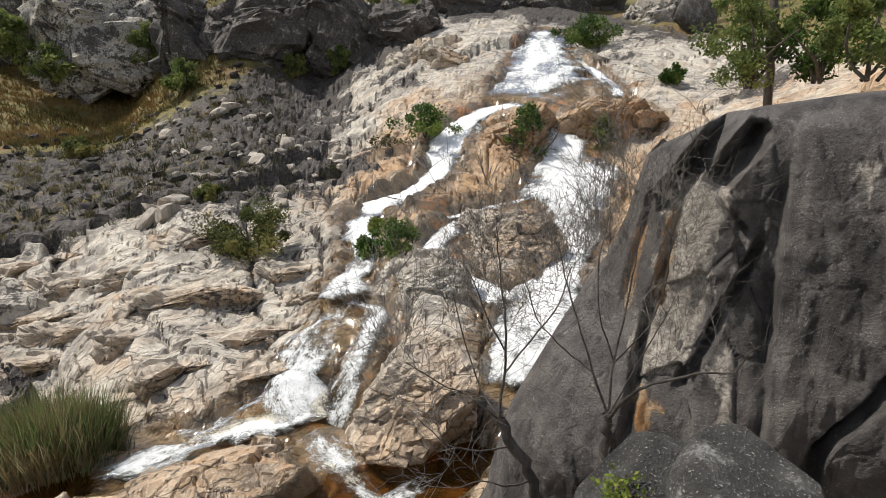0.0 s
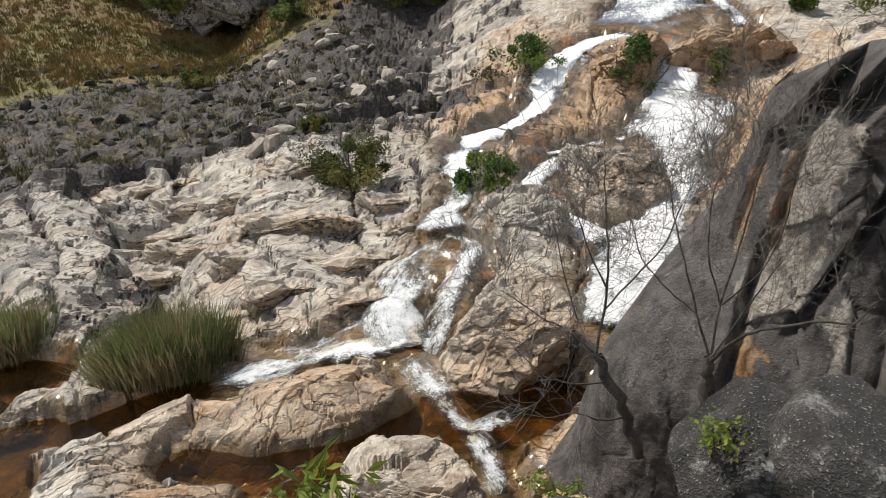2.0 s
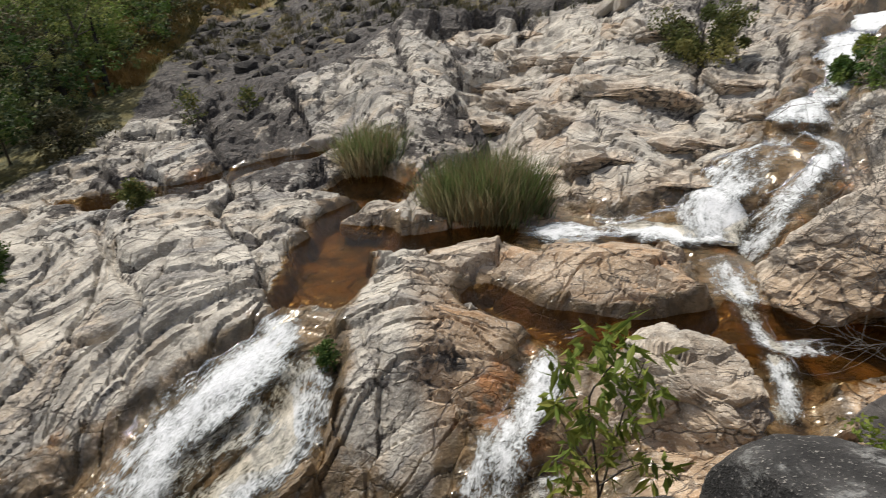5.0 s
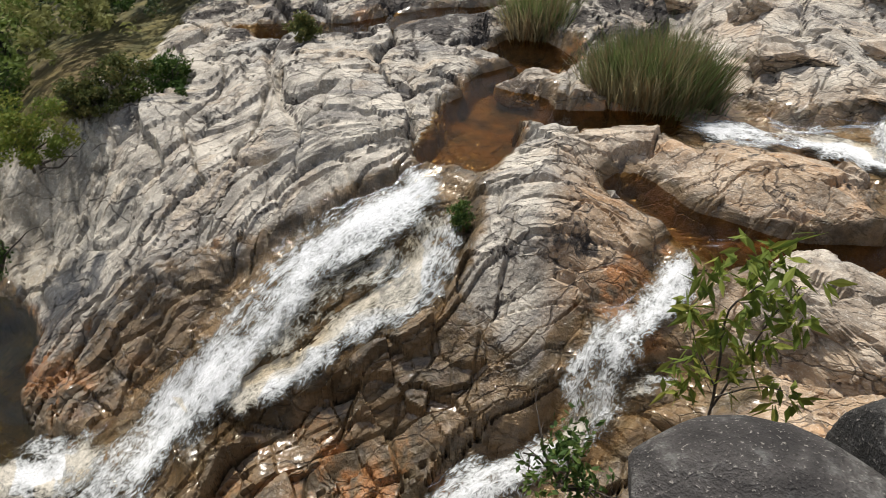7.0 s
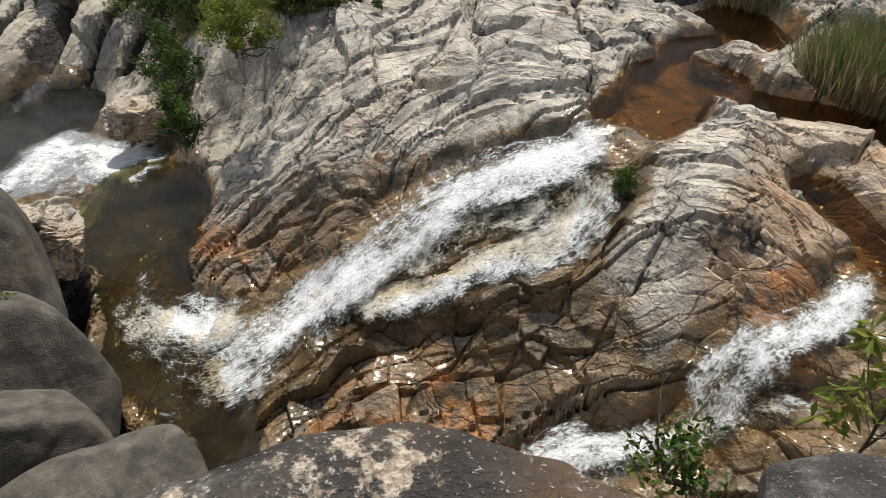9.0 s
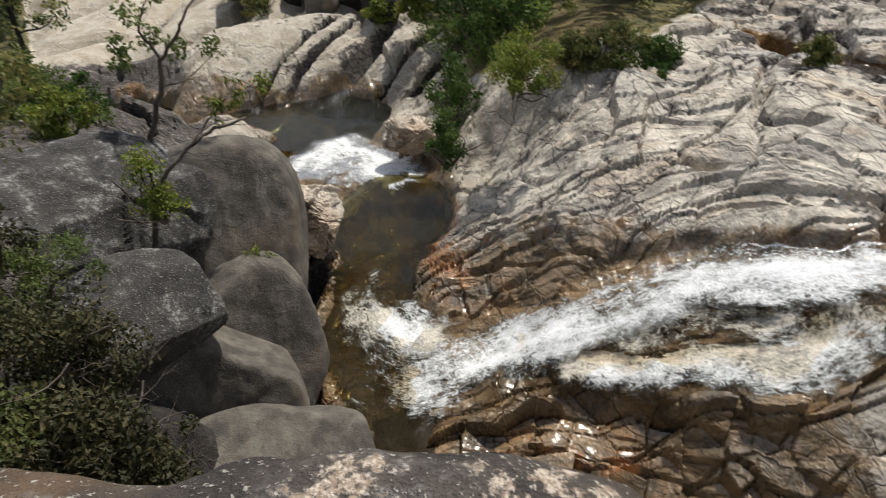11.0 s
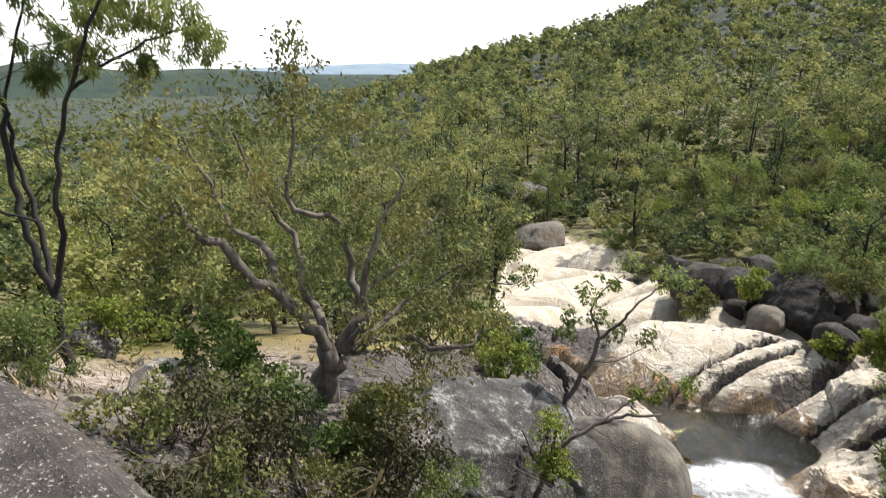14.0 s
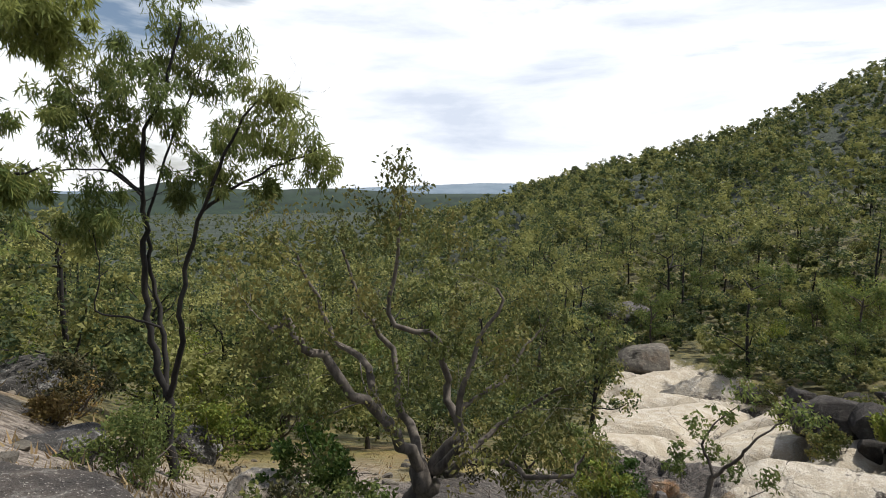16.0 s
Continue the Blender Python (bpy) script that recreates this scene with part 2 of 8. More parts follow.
    split = sums(n, l, "MAXIMUM", sums(n, l, "MULTIPLY", ramp(n, l, crack, 0.022, 0.006), ramp(n, l, big, 0.42, 0.52)), sums(n, l, "MULTIPLY", ramp(n, l, chip, 0.035, 0.006), ramp(n, l, mid, 0.54, 0.62)))
    col = mixed(n, l, sums(n, l, "MULTIPLY", sums(n, l, "MULTIPLY", split, 0.65), bare), col, (0.06, 0.05, 0.043))
    # wet rock: brown to orange
    ochre = mixed(n, l, ramp(n, l, mid, 0.38, 0.60), (0.092, 0.069, 0.040), (0.245, 0.168, 0.092))
    ochre = mixed(n, l, sums(n, l, "MULTIPLY", ramp(n, l, big, 0.52, 0.62), ramp(n, l, mid, 0.46, 0.58)), ochre, (0.38, 0.175, 0.062))
    ochre = mixed(n, l, sums(n, l, "MULTIPLY", ramp(n, l, bands, 0.50, 0.64), 0.6), ochre, (0.085, 0.066, 0.045))
    ochre = mixed(n, l, sums(n, l, "MULTIPLY", ramp(n, l, row2, 0.54, 0.66), 0.4), ochre, (0.25, 0.20, 0.125))
    ochre = mixed(n, l, sums(n, l, "MINIMUM", sums(n, l, "MAXIMUM", sums(n, l, "MULTIPLY", edges, 0.5), sums(n, l, "MULTIPLY", split, 0.4)), 0.8), ochre, (0.035, 0.028, 0.020))
    ochre = mixed(n, l, sums(n, l, "MULTIPLY", ramp(n, l, grit_n, 0.55, 0.66), 0.35), ochre, (0.055, 0.045, 0.030))
    soak = sums(n, l, "ADD", attribute(n, "wet"), sums(n, l, "MULTIPLY", sums(n, l, "SUBTRACT", mid, 0.5), 1.2))
    soak = ramp(n, l, soak, 0.38, 0.62)
    col = mixed(n, l, soak, col, ochre)
    bed = mixed(n, l, ramp(n, l, mid, 0.38, 0.62), (0.07, 0.052, 0.028), (0.205, 0.128, 0.056))
    col = mixed(n, l, ramp(n, l, attribute(n, "bed"), 0.2, 0.7), col, bed)
    turf = mixed(n, l, ramp(n, l, mid, 0.36, 0.64), (0.105, 0.096, 0.025), (0.20, 0.16, 0.043))
    turf = mixed(n, l, ramp(n, l, big, 0.46, 0.66), turf, (0.18, 0.11, 0.045))
    turf = mixed(n, l, ramp(n, l, fine, 0.5, 0.7), turf, (0.12, 0.115, 0.03))
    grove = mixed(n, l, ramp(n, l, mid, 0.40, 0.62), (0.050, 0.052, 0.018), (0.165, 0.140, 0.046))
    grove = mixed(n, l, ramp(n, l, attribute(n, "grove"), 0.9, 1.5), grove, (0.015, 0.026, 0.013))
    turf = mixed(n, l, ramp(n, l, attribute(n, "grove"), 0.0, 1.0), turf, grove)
    sod = sums(n, l, "ADD", attribute(n, "turf"), sums(n, l, "MULTIPLY", sums(n, l, "SUBTRACT", mid, 0.5), 1.2))
    sod = ramp(n, l, sod, 0.40, 0.60)
    col = mixed(n, l, sod, col, turf)
    grit = mixed(n, l, ramp(n, l, fine, 0.4, 0.62), (0.12, 0.095, 0.075), (0.33, 0.285, 0.24))
    col = mixed(n, l, attribute(n, "grit"), col, grit)
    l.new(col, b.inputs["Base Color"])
    dry = sums(n, l, "MULTIPLY", sums(n, l, "SUBTRACT", 1.0, soak), 0.66)
    l.new(sums(n, l, "ADD", dry, 0.17), b.inputs["Roughness"])
    l.new(sums(n, l, "MULTIPLY", soak, 0.6), b.inputs["Coat Weight"])
    b.inputs["Coat Roughness"].default_value = 0.19
    height = sums(n, l, "ADD", sums(n, l, "MULTIPLY", rise1, 1.15), sums(n, l, "MULTIPLY", rise2, 0.36))
    height = sums(n, l, "MULTIPLY", height, sums(n, l, "MULTIPLY", bare, sums(n, l, "SUBTRACT", 1.0, sums(n, l, "MULTIPLY", soak, 0.5))))
    height = sums(n, l, "ADD", height, sums(n, l, "ADD", sums(n, l, "MULTIPLY", fine, 0.42), sums(n, l, "MULTIPLY", grit_n, 0.16)))
    height = sums(n, l, "ADD", height, sums(n, l, "MULTIPLY", mid, 0.7))
    height = sums(n, l, "SUBTRACT", height, sums(n, l, "MULTIPLY", split, 0.2))
    bumped(n, l, b, height, 1.0, 0.11)
    return m


def boulder_material(name, deep, light, lichen, spots, ochre=0.0, worn=False):
    """Weathered granite: two tones, lichen patches and pale specks."""
    m, n, l, b = material(name)
    big, mid, fine, speck = noisy(n, l, 0.6, 5), noisy(n, l, 2.6, 6, 0.65), noisy(n, l, 14.0, 6, 0.7), noisy(n, l, 45.0, 3)
    streak = noisy(n, l, 1.5, 5, 0.6, (1.6, 1.6, 0.22), 0, 0.6)
    col = mixed(n, l, ramp(n, l, mid, 0.35, 0.68), deep, light)
    col = mixed(n, l, sums(n, l, "MULTIPLY", ramp(n, l, streak, 0.48, 0.66), 0.75), col, tuple(0.45 * c for c in deep))
    col = mixed(n, l, sums(n, l, "MULTIPLY", ramp(n, l, big, 0.52, 0.7), ochre), col, (0.34, 0.20, 0.10))
    col = mixed(n, l, sums(n, l, "MULTIPLY", ramp(n, l, fine, 0.55, 0.68), 0.5), col, tuple(0.5 * c for c in deep))
    patch = sums(n, l, "MULTIPLY", ramp(n, l, mid, 0.50, 0.62), ramp(n, l, fine, 0.44, 0.6))
    col = mixed(n, l, sums(n, l, "MULTIPLY", patch, lichen), col, (0.36, 0.36, 0.34))
    col = mixed(n, l, sums(n, l, "MULTIPLY", ramp(n, l, speck, 0.60, 0.68), spots), col, (0.46, 0.43, 0.38))
    if worn:
        bare = sums(n, l, "ADD", attribute(n, "worn"), sums(n, l, "MULTIPLY", sums(n, l, "SUBTRACT", fine, 0.5), 2.0))
        bare = sums(n, l, "ADD", bare, sums(n, l, "MULTIPLY", sums(n, l, "SUBTRACT", mid, 0.5), 2.0))
        tan = mixed(n, l, ramp(n, l, speck, 0.40, 0.62), (0.32, 0.245, 0.18), (0.62, 0.54, 0.44))
        col = mixed(n, l, ramp(n, l, bare, 0.44, 0.66), col, tan)
    l.new(col, b.inputs["Base Color"])
    b.inputs["Roughness"].default_value = 0.85
    bumped(n, l, b, sums(n, l, "ADD", sums(n, l, "ADD", fine, speck), sums(n, l, "MULTIPLY", mid, 1.5)), 0.9, 0.022 if "grey" in name else 0.045)
    return m


def cliff_material():
    """Black-crusted granite with pale fresh breaks and rust runs."""
    m, n, l, b = material("cliff_granite")
    big, mid, fine, speck = noisy(n, l, 0.5, 5), noisy(n, l, 2.2, 7, 0.65), noisy(n, l, 13.0, 7, 0.75), noisy(n, l, 42.0, 3)
    runs = noisy(n, l, 1.6, 6, 0.65, (1.7, 1.7, 0.16), 0, 0.5)
    crystals = noisy(n, l, 26.0, 4, 0.7)
    col = mixed(n, l, ramp(n, l, mid, 0.36, 0.66), (0.066, 0.059, 0.055), (0.145, 0.131, 0.12))
    col = mixed(n, l, sums(n, l, "MULTIPLY", ramp(n, l, runs, 0.50, 0.64), 0.8), col, (0.030, 0.026, 0.025))
    col = mixed(n, l, sums(n, l, "MULTIPLY", ramp(n, l, big, 0.50, 0.66), 0.5), col, (0.17, 0.146, 0.126))
    col = mixed(n, l, sums(n, l, "MULTIPLY", ramp(n, l, crystals, 0.57, 0.70), 0.4), col, (0.22, 0.20, 0.185))
    bare = sums(n, l, "ADD", attribute(n, "pale"), sums(n, l, "MULTIPLY", sums(n, l, "SUBTRACT", mid, 0.5), 1.5))
    bare = sums(n, l, "ADD", bare, sums(n, l, "MULTIPLY", sums(n, l, "SUBTRACT", runs, 0.5), 1.6))
    grey = mixed(n, l, ramp(n, l, fine, 0.38, 0.62), (0.24, 0.21, 0.175), (0.50, 0.45, 0.385))
    col = mixed(n, l, ramp(n, l, bare, 0.36, 0.56), col, grey)
    rust = sums(n, l, "ADD", attribute(n, "rust"), sums(n, l, "MULTIPLY", sums(n, l, "SUBTRACT", runs, 0.5), 2.0))
    tan = mixed(n, l, ramp(n, l, mid, 0.4, 0.62), (0.30, 0.155, 0.06), (0.46, 0.33, 0.20))
    col = mixed(n, l, ramp(n, l, rust, 0.42, 0.62), col, tan)
    col = mixed(n, l, sums(n, l, "MULTIPLY", sums(n, l, "MULTIPLY", ramp(n, l, speck, 0.61, 0.68), ramp(n, l, mid, 0.42, 0.60)), 0.7), col, (0.46, 0.44, 0.40))
    l.new(col, b.inputs["Base Color"])
    b.inputs["Roughness"].default_value = 0.82
    bumped(n, l, b, sums(n, l, "ADD", sums(n, l, "ADD", fine, crystals), sums(n, l, "MULTIPLY", mid, 2.2)), 1.0, 0.04)
    return m


def white_water_material():
    """Foam in streaks along the flow; between them clear water over the rock."""
    m, n, l, b = material("white_water")
    uv = n.new("ShaderNodeUVMap")
    mp = n.new("ShaderNodeMapping")
    mp.inputs["Scale"].default_value = (8.0, 4.4, 1)
    l.new(uv.outputs["UV"], mp.inputs["Vector"])
    streaks = add(n, "ShaderNodeTexNoise", Scale=1.5, Detail=9.0, Roughness=0.70, Distortion=1.9)
    l.new(mp.outputs["Vector"], streaks.inputs["Vector"])
    wide = n.new("ShaderNodeMapping")
    wide.inputs["Scale"].default_value = (2.6, 0.75, 1)
    l.new(uv.outputs["UV"], wide.inputs["Vector"])
    ropes = add(n, "ShaderNodeTexNoise", Scale=1.2, Detail=5.0, Roughness=0.6, Distortion=0.9)
    l.new(wide.outputs["Vector"], ropes.inputs["Vector"])
    lumps = noisy(n, l, 4.0, 6, 0.65)
    f = sums(n, l, "ADD", sums(n, l, "MULTIPLY", streaks.outputs["Fac"], 0.46), sums(n, l, "MULTIPLY", lumps, 0.28))
    f = sums(n, l, "ADD", f, sums(n, l, "MULTIPLY", ropes.outputs["Fac"], 0.26))
    f = sums(n, l, "ADD", f, attribute(n, "foam"))
    cover = ramp(n, l, f, 0.935, 1.075)
    clear = n.new("ShaderNodeBsdfTransparent")
    clear.inputs["Color"].default_value = (0.93, 0.89, 0.82, 1)
    gloss = add(n, "ShaderNodeBsdfGlossy", Roughness=0.12)
    film = n.new("ShaderNodeMixShader")
    fr = add(n, "ShaderNodeFresnel", IOR=1.10)
    l.new(sums(n, l, "MULTIPLY", fr.outputs["Fac"], ramp(n, l, attribute(n, "foam"), 0.28, 0.45)), film.inputs["Fac"])
    l.new(clear.outputs[0], film.inputs[1])
    l.new(gloss.outputs[0], film.inputs[2])
    shade = mixed(n, l, ramp(n, l, f, 0.96, 1.19), (0.36, 0.38, 0.37), (0.90, 0.91, 0.92))
    l.new(shade, b.inputs["Base Color"])
    b.inputs["Roughness"].default_value = 0.6
    bump = add(n, "ShaderNodeBump", Strength=1.0, Distance=0.09)
    l.new(f, bump.inputs["Height"])
    l.new(bump.outputs["Normal"], b.inputs["Normal"])
    l.new(bump.outputs["Normal"], gloss.inputs["Normal"])
    out = n["Material Output"]
    mx = n.new("ShaderNodeMixShader")
    l.new(cover, mx.inputs["Fac"])
    l.new(film.outputs[0], mx.inputs[1])
    l.new(b.outputs[0], mx.inputs[2])
    l.new(mx.outputs[0], out.inputs["Surface"])
    return m


def pool_material(name, tint, murk, share, ior=1.20):
    """Tea-brown clear water: the bed shows through, the sky mirrors on ripples."""
    m, n, l, b = material(name)
    clear = n.new("ShaderNodeBsdfTransparent")
    clear.inputs["Color"].default_value = (*tint, 1)
    b.inputs["Base Color"].default_value = (*murk, 1)
    b.inputs["Roughness"].default_value = 0.25
    body = n.new("ShaderNodeMixShader")
    body.inputs["Fac"].default_value = share
    l.new(clear.outputs[0], body.inputs[1])
    l.new(b.outputs[0], body.inputs[2])
    gloss = add(n, "ShaderNodeBsdfGlossy", Roughness=0.06)
    ripples = noisy(n, l, 5.0, 4, 0.6, None, 0, 0.8)
    bump = add(n, "ShaderNodeBump", Strength=0.12, Distance=0.05)
    l.new(ripples, bump.inputs["Height"])
    l.new(bump.outputs["Normal"], gloss.inputs["Normal"])
    fr = add(n, "ShaderNodeFresnel", IOR=ior)
    l.new(bump.outputs["Normal"], fr.inputs["Normal"])
    mx = n.new("ShaderNodeMixShader")
    l.new(fr.outputs["Fac"], mx.inputs["Fac"])
    l.new(body.outputs[0], mx.inputs[1])
    l.new(gloss.outputs[0], mx.inputs[2])
    l.new(mx.outputs[0], n["Material Output"].inputs["Surface"])
    return m


def leaf_material(name, a, b_, c, glow=0.35):
    """Leaves: three greens from leaf to leaf, light coming through."""
    m, n, l, b = material(name)
    geo = n.new("ShaderNodeNewGeometry")
    info = n.new("ShaderNodeObjectInfo")
    r = geo.outputs["Random Per Island"]
    clumps = noisy(n, l, 0.9, 3)
    crowns = noisy(n, l, 0.17, 2, 0.7)
    col = mixed(n, l, ramp(n, l, r, 0.1, 0.9), a, b_)
    col = mixed(n, l, ramp(n, l, sums(n, l, "ADD", sums(n, l, "MULTIPLY", r, 0.25), clumps), 0.56, 0.78), col, c)
    col = mixed(n, l, sums(n, l, "MULTIPLY", ramp(n, l, crowns, 0.50, 0.60), 0.8), col, tuple(min(1, 1.35 * v) for v in c))
    col = mixed(n, l, sums(n, l, "MULTIPLY", ramp(n, l, crowns, 0.48, 0.36), 0.6), col, tuple(0.5 * v for v in a))
    col = mixed(n, l, sums(n, l, "MULTIPLY", info.outputs["Random"], 0.35), col, tuple(0.6 * v for v in a))
    l.new(col, b.inputs["Base Color"])
    b.inputs["Roughness"].default_value = 0.7
    b.inputs["Specular IOR Level"].default_value = 0.25
    tr = n.new("ShaderNodeBsdfTranslucent")
    l.new(col, tr.inputs["Color"])
    mx = n.new("ShaderNodeMixShader")
    mx.inputs["Fac"].default_value = glow
    l.new(b.outputs[0], mx.inputs[1])
    l.new(tr.outputs[0], mx.inputs[2])
    l.new(mx.outputs[0], n["Material Output"].inputs["Surface"])
    return m


def bark_material(name, a, b_):
    m, n, l, b = material(name)
    f = noisy(n, l, 7.0, 6, 0.65, (1, 1, 0.3))
    g = noisy(n, l, 30.0, 4, 0.6)
    col = mixed(n, l, ramp(n, l, f, 0.36, 0.66), a, b_)
    col = mixed(n, l, sums(n, l, "MULTIPLY", ramp(n, l, g, 0.5, 0.7), 0.5), col, tuple(0.5 * v for v in a))
    l.new(col, b.inputs["Base Color"])
    b.inputs["Roughness"].default_value = 0.9
    bumped(n, l, b, f, 0.6, 0.02)
    return m


BEDROCK = bedrock_material()
DARK_GRANITE = boulder_material("dark_granite", (0.046, 0.041, 0.039), (0.095, 0.087, 0.081), 0.35, 0.6)
LICHEN_GRANITE = boulder_material("lichen_granite", (0.034, 0.032, 0.030), (0.085, 0.080, 0.075), 0.75, 0.75)
GREY_GRANITE = boulder_material("grey_granite", (0.086, 0.076, 0.062), (0.165, 0.148, 0.120), 0.06, 0.15, 0.2)
BLACK_STONE = boulder_material("black_stone", (0.016, 0.013, 0.011), (0.042, 0.034, 0.028), 0.10, 0.2)
PALE_GRANITE = boulder_material("pale_granite", (0.36, 0.31, 0.25), (0.55, 0.50, 0.43), 0.1, 0.2, 0.3)
LOOKOUT_ROCK = boulder_material("lookout_rock", (0.032, 0.027, 0.024), (0.085, 0.070, 0.058), 0.35, 0.9, 0.3, True)
CLIFF_GRANITE = cliff_material()
FOAM = white_water_material()
TEA_WATER = pool_material("tea_water", (0.70, 0.53, 0.29), (0.034, 0.021, 0.009), 0.10, 1.13)
DARK_WATER = pool_material("dark_water", (0.42, 0.42, 0.28), (0.020, 0.020, 0.012), 0.30, 1.30)
GREEN_WATER = pool_material("green_water", (0.46, 0.42, 0.22), (0.026, 0.024, 0.011), 0.30, 1.20)
LEAF_GUM = leaf_material("gum_leaves", (0.11, 0.155, 0.048), (0.19, 0.245, 0.074), (0.24, 0.26, 0.078), 0.45)
LEAF_OLIVE = leaf_material("olive_leaves", (0.085, 0.108, 0.034), (0.160, 0.182, 0.052), (0.215, 0.190, 0.060), 0.35)
LEAF_GREEN = leaf_material("green_leaves", (0.044, 0.092, 0.020), (0.094, 0.165, 0.035), (0.140, 0.185, 0.040))
LEAF_YELLOW = leaf_material("yellow_green_leaves", (0.132, 0.186, 0.031), (0.217, 0.264, 0.046), (0.279, 0.279, 0.054))
LEAF_DRY = leaf_material("dry_leaves", (0.040, 0.044, 0.020), (0.080, 0.082, 0.034), (0.125, 0.104, 0.045), 0.25)
LEAF_RUST = leaf_material("rusty_leaves", (0.15, 0.10, 0.035), (0.24, 0.17, 0.055), (0.22, 0.18, 0.06), 0.25)
LEAF_FOREST = leaf_material("forest_leaves", (0.050, 0.082, 0.036), (0.128, 0.170, 0.064), (0.270, 0.265, 0.086), 0.36)
REED_GREEN = leaf_material("reed_blades", (0.125, 0.185, 0.058), (0.235, 0.250, 0.105), (0.38, 0.31, 0.19), 0.42)
STRAW = leaf_material("straw", (0.24, 0.18, 0.09), (0.34, 0.27, 0.15), (0.30, 0.20, 0.10), 0.2)
BARK_BLACK = bark_material("black_bark", (0.008, 0.007, 0.0065), (0.024, 0.021, 0.019))
BARK_GREY = bark_material("grey_bark", (0.050, 0.042, 0.035), (0.14, 0.12, 0.10))
BARK_TWIG = bark_material("grey_twigs", (0.10, 0.088, 0.076), (0.23, 0.205, 0.18))
BARK_PALE = bark_material("pale_bark", (0.20, 0.185, 0.165), (0.36, 0.335, 0.30))
BARK_BROWN = bark_material("brown_bark", (0.05, 0.04, 0.032), (0.12, 0.10, 0.08))


# ---- lie of the land ----
# bearing (degrees left of north), range and level of the ground, seen from the lookout rock
ORIGIN = (-0.3, -0.25)
SURVEY_FALLS = [
    (32.3, 14.1, -7.2), (30.8, 20.1, -6.5), (30.7, 25.1, -5.6), (27.6, 29.1, -4.7), (27.2, 37.1, -3.4), (28.4, 52.1, -0.5),
    (27.6, 62.1, 2.8), (26.7, 68.1, 10.1), (25.2, 15.1, -6.5), (22.4, 18.1, -5.7), (21.5, 27.6, -4.1), (19.0, 36.1, -2.9),
    (20.7, 50.1, -0.4), (20.6, 58.1, 1.3), (19.7, 61.1, 8.0), (13.9, 16.7, -6.3), (14.9, 26.2, -4.2), (10.7, 39.2, -1.2),
    (6.8, 48.2, 1.1), (6.4, 54.2, 6.0), (7.6, 18.2, -5.4), (0.6, 37.2, -0.8), (-2.9, 43.3, 2.2), (-9.6, 52.3, 5.4)]
SURVEY_CHANNEL = [
    (0.4, 15.7, -5.7), (1.2, 11.8, -6.8), (-0.7, 18.8, -5.2), (-8.3, 21.8, -5.5), (-7.8, 27.3, -4.2), (-9.7, 32.3, -2.2),
    (-19.3, 32.3, -2.9), (-21.2, 43.3, 1.7), (-16.6, 47.3, 3.1), (-25.7, 38.4, -0.7), (-25.3, 52.4, 3.8),
    (-1.1, 9.1, -7.6), (-3.8, 9.9, -7.0), (7.0, 7.7, -6.5), (11.4, 8.3, -6.6), (17.2, 10.8, -6.5), (30.7, 11.0, -6.6),
    (40.9, 9.1, -6.4), (29.3, 8.0, -6.5), (41.5, 7.0, -7.4), (29.8, 8.2, -6.5), (36.4, 6.1, -7.9), (44.9, 5.5, -8.3),
    (16.2, 6.5, -8.0)]
SURVEY_SLAB = [
    (48.8, 14.6, -6.7), (60.8, 13.3, -6.5), (71.7, 14.3, -6.9), (63.1, 10.2, -6.9), (69.2, 13.8, -6.6), (86.4, 12.0, -6.9),
    (92.9, 11.1, -7.9), (91.2, 10.5, -8.7), (60.1, 11.1, -6.6), (66.4, 10.2, -7.3), (48.6, 7.6, -7.4), (68.7, 6.3, -8.9),
    (85.5, 6.4, -9.2), (56.7, 20.0, -6.6), (50.1, 19.1, -5.8), (58.0, 25.1, -6.2), (34.0, 20.2, -5.8), (45.7, 27.1, -5.8),
    (51.4, 40.1, -5.6), (60.0, 60.0, -2.0), (40.0, 80.0, 6.0), (75.0, 90.0, 0.0)]
SURVEY_DOWN = [
    (90.6, 13.3, -7.3), (80.5, 15.6, -6.4), (78.6, 19.1, -7.0), (90.5, 17.6, -8.4), (89.3, 26.1, -9.0), (82.3, 38.1, -8.8),
    (102.8, 18.9, -10.5), (104.9, 21.7, -9.1), (108.6, 24.2, -9.2), (118.9, 30.3, -10.9), (122.3, 25.5, -10.3), (122.6, 42.3, -11.9),
    (105.6, 34.2, -10.0), (108.6, 48.2, -10.8), (129.0, 45.3, -13.3), (123.4, 60.3, -13.0), (131.6, 75.3, -14.6), (103.4, 50.2, -9.4),
    (107.6, 65.2, -10.3), (112.3, 95.2, -8.0), (130.0, 330.0, -1.0), (122.0, 330.0, 12.0), (100.8, 170.0, 11.0), (117.2, 200.0, 5.0),
    (114.0, 330.0, 27.0), (106.0, 330.0, 45.0), (90.0, 300.0, 52.0), (136.0, 400.0, -12.0), (122.0, 480.0, 2.0), (110.0, 480.0, 37.0)]
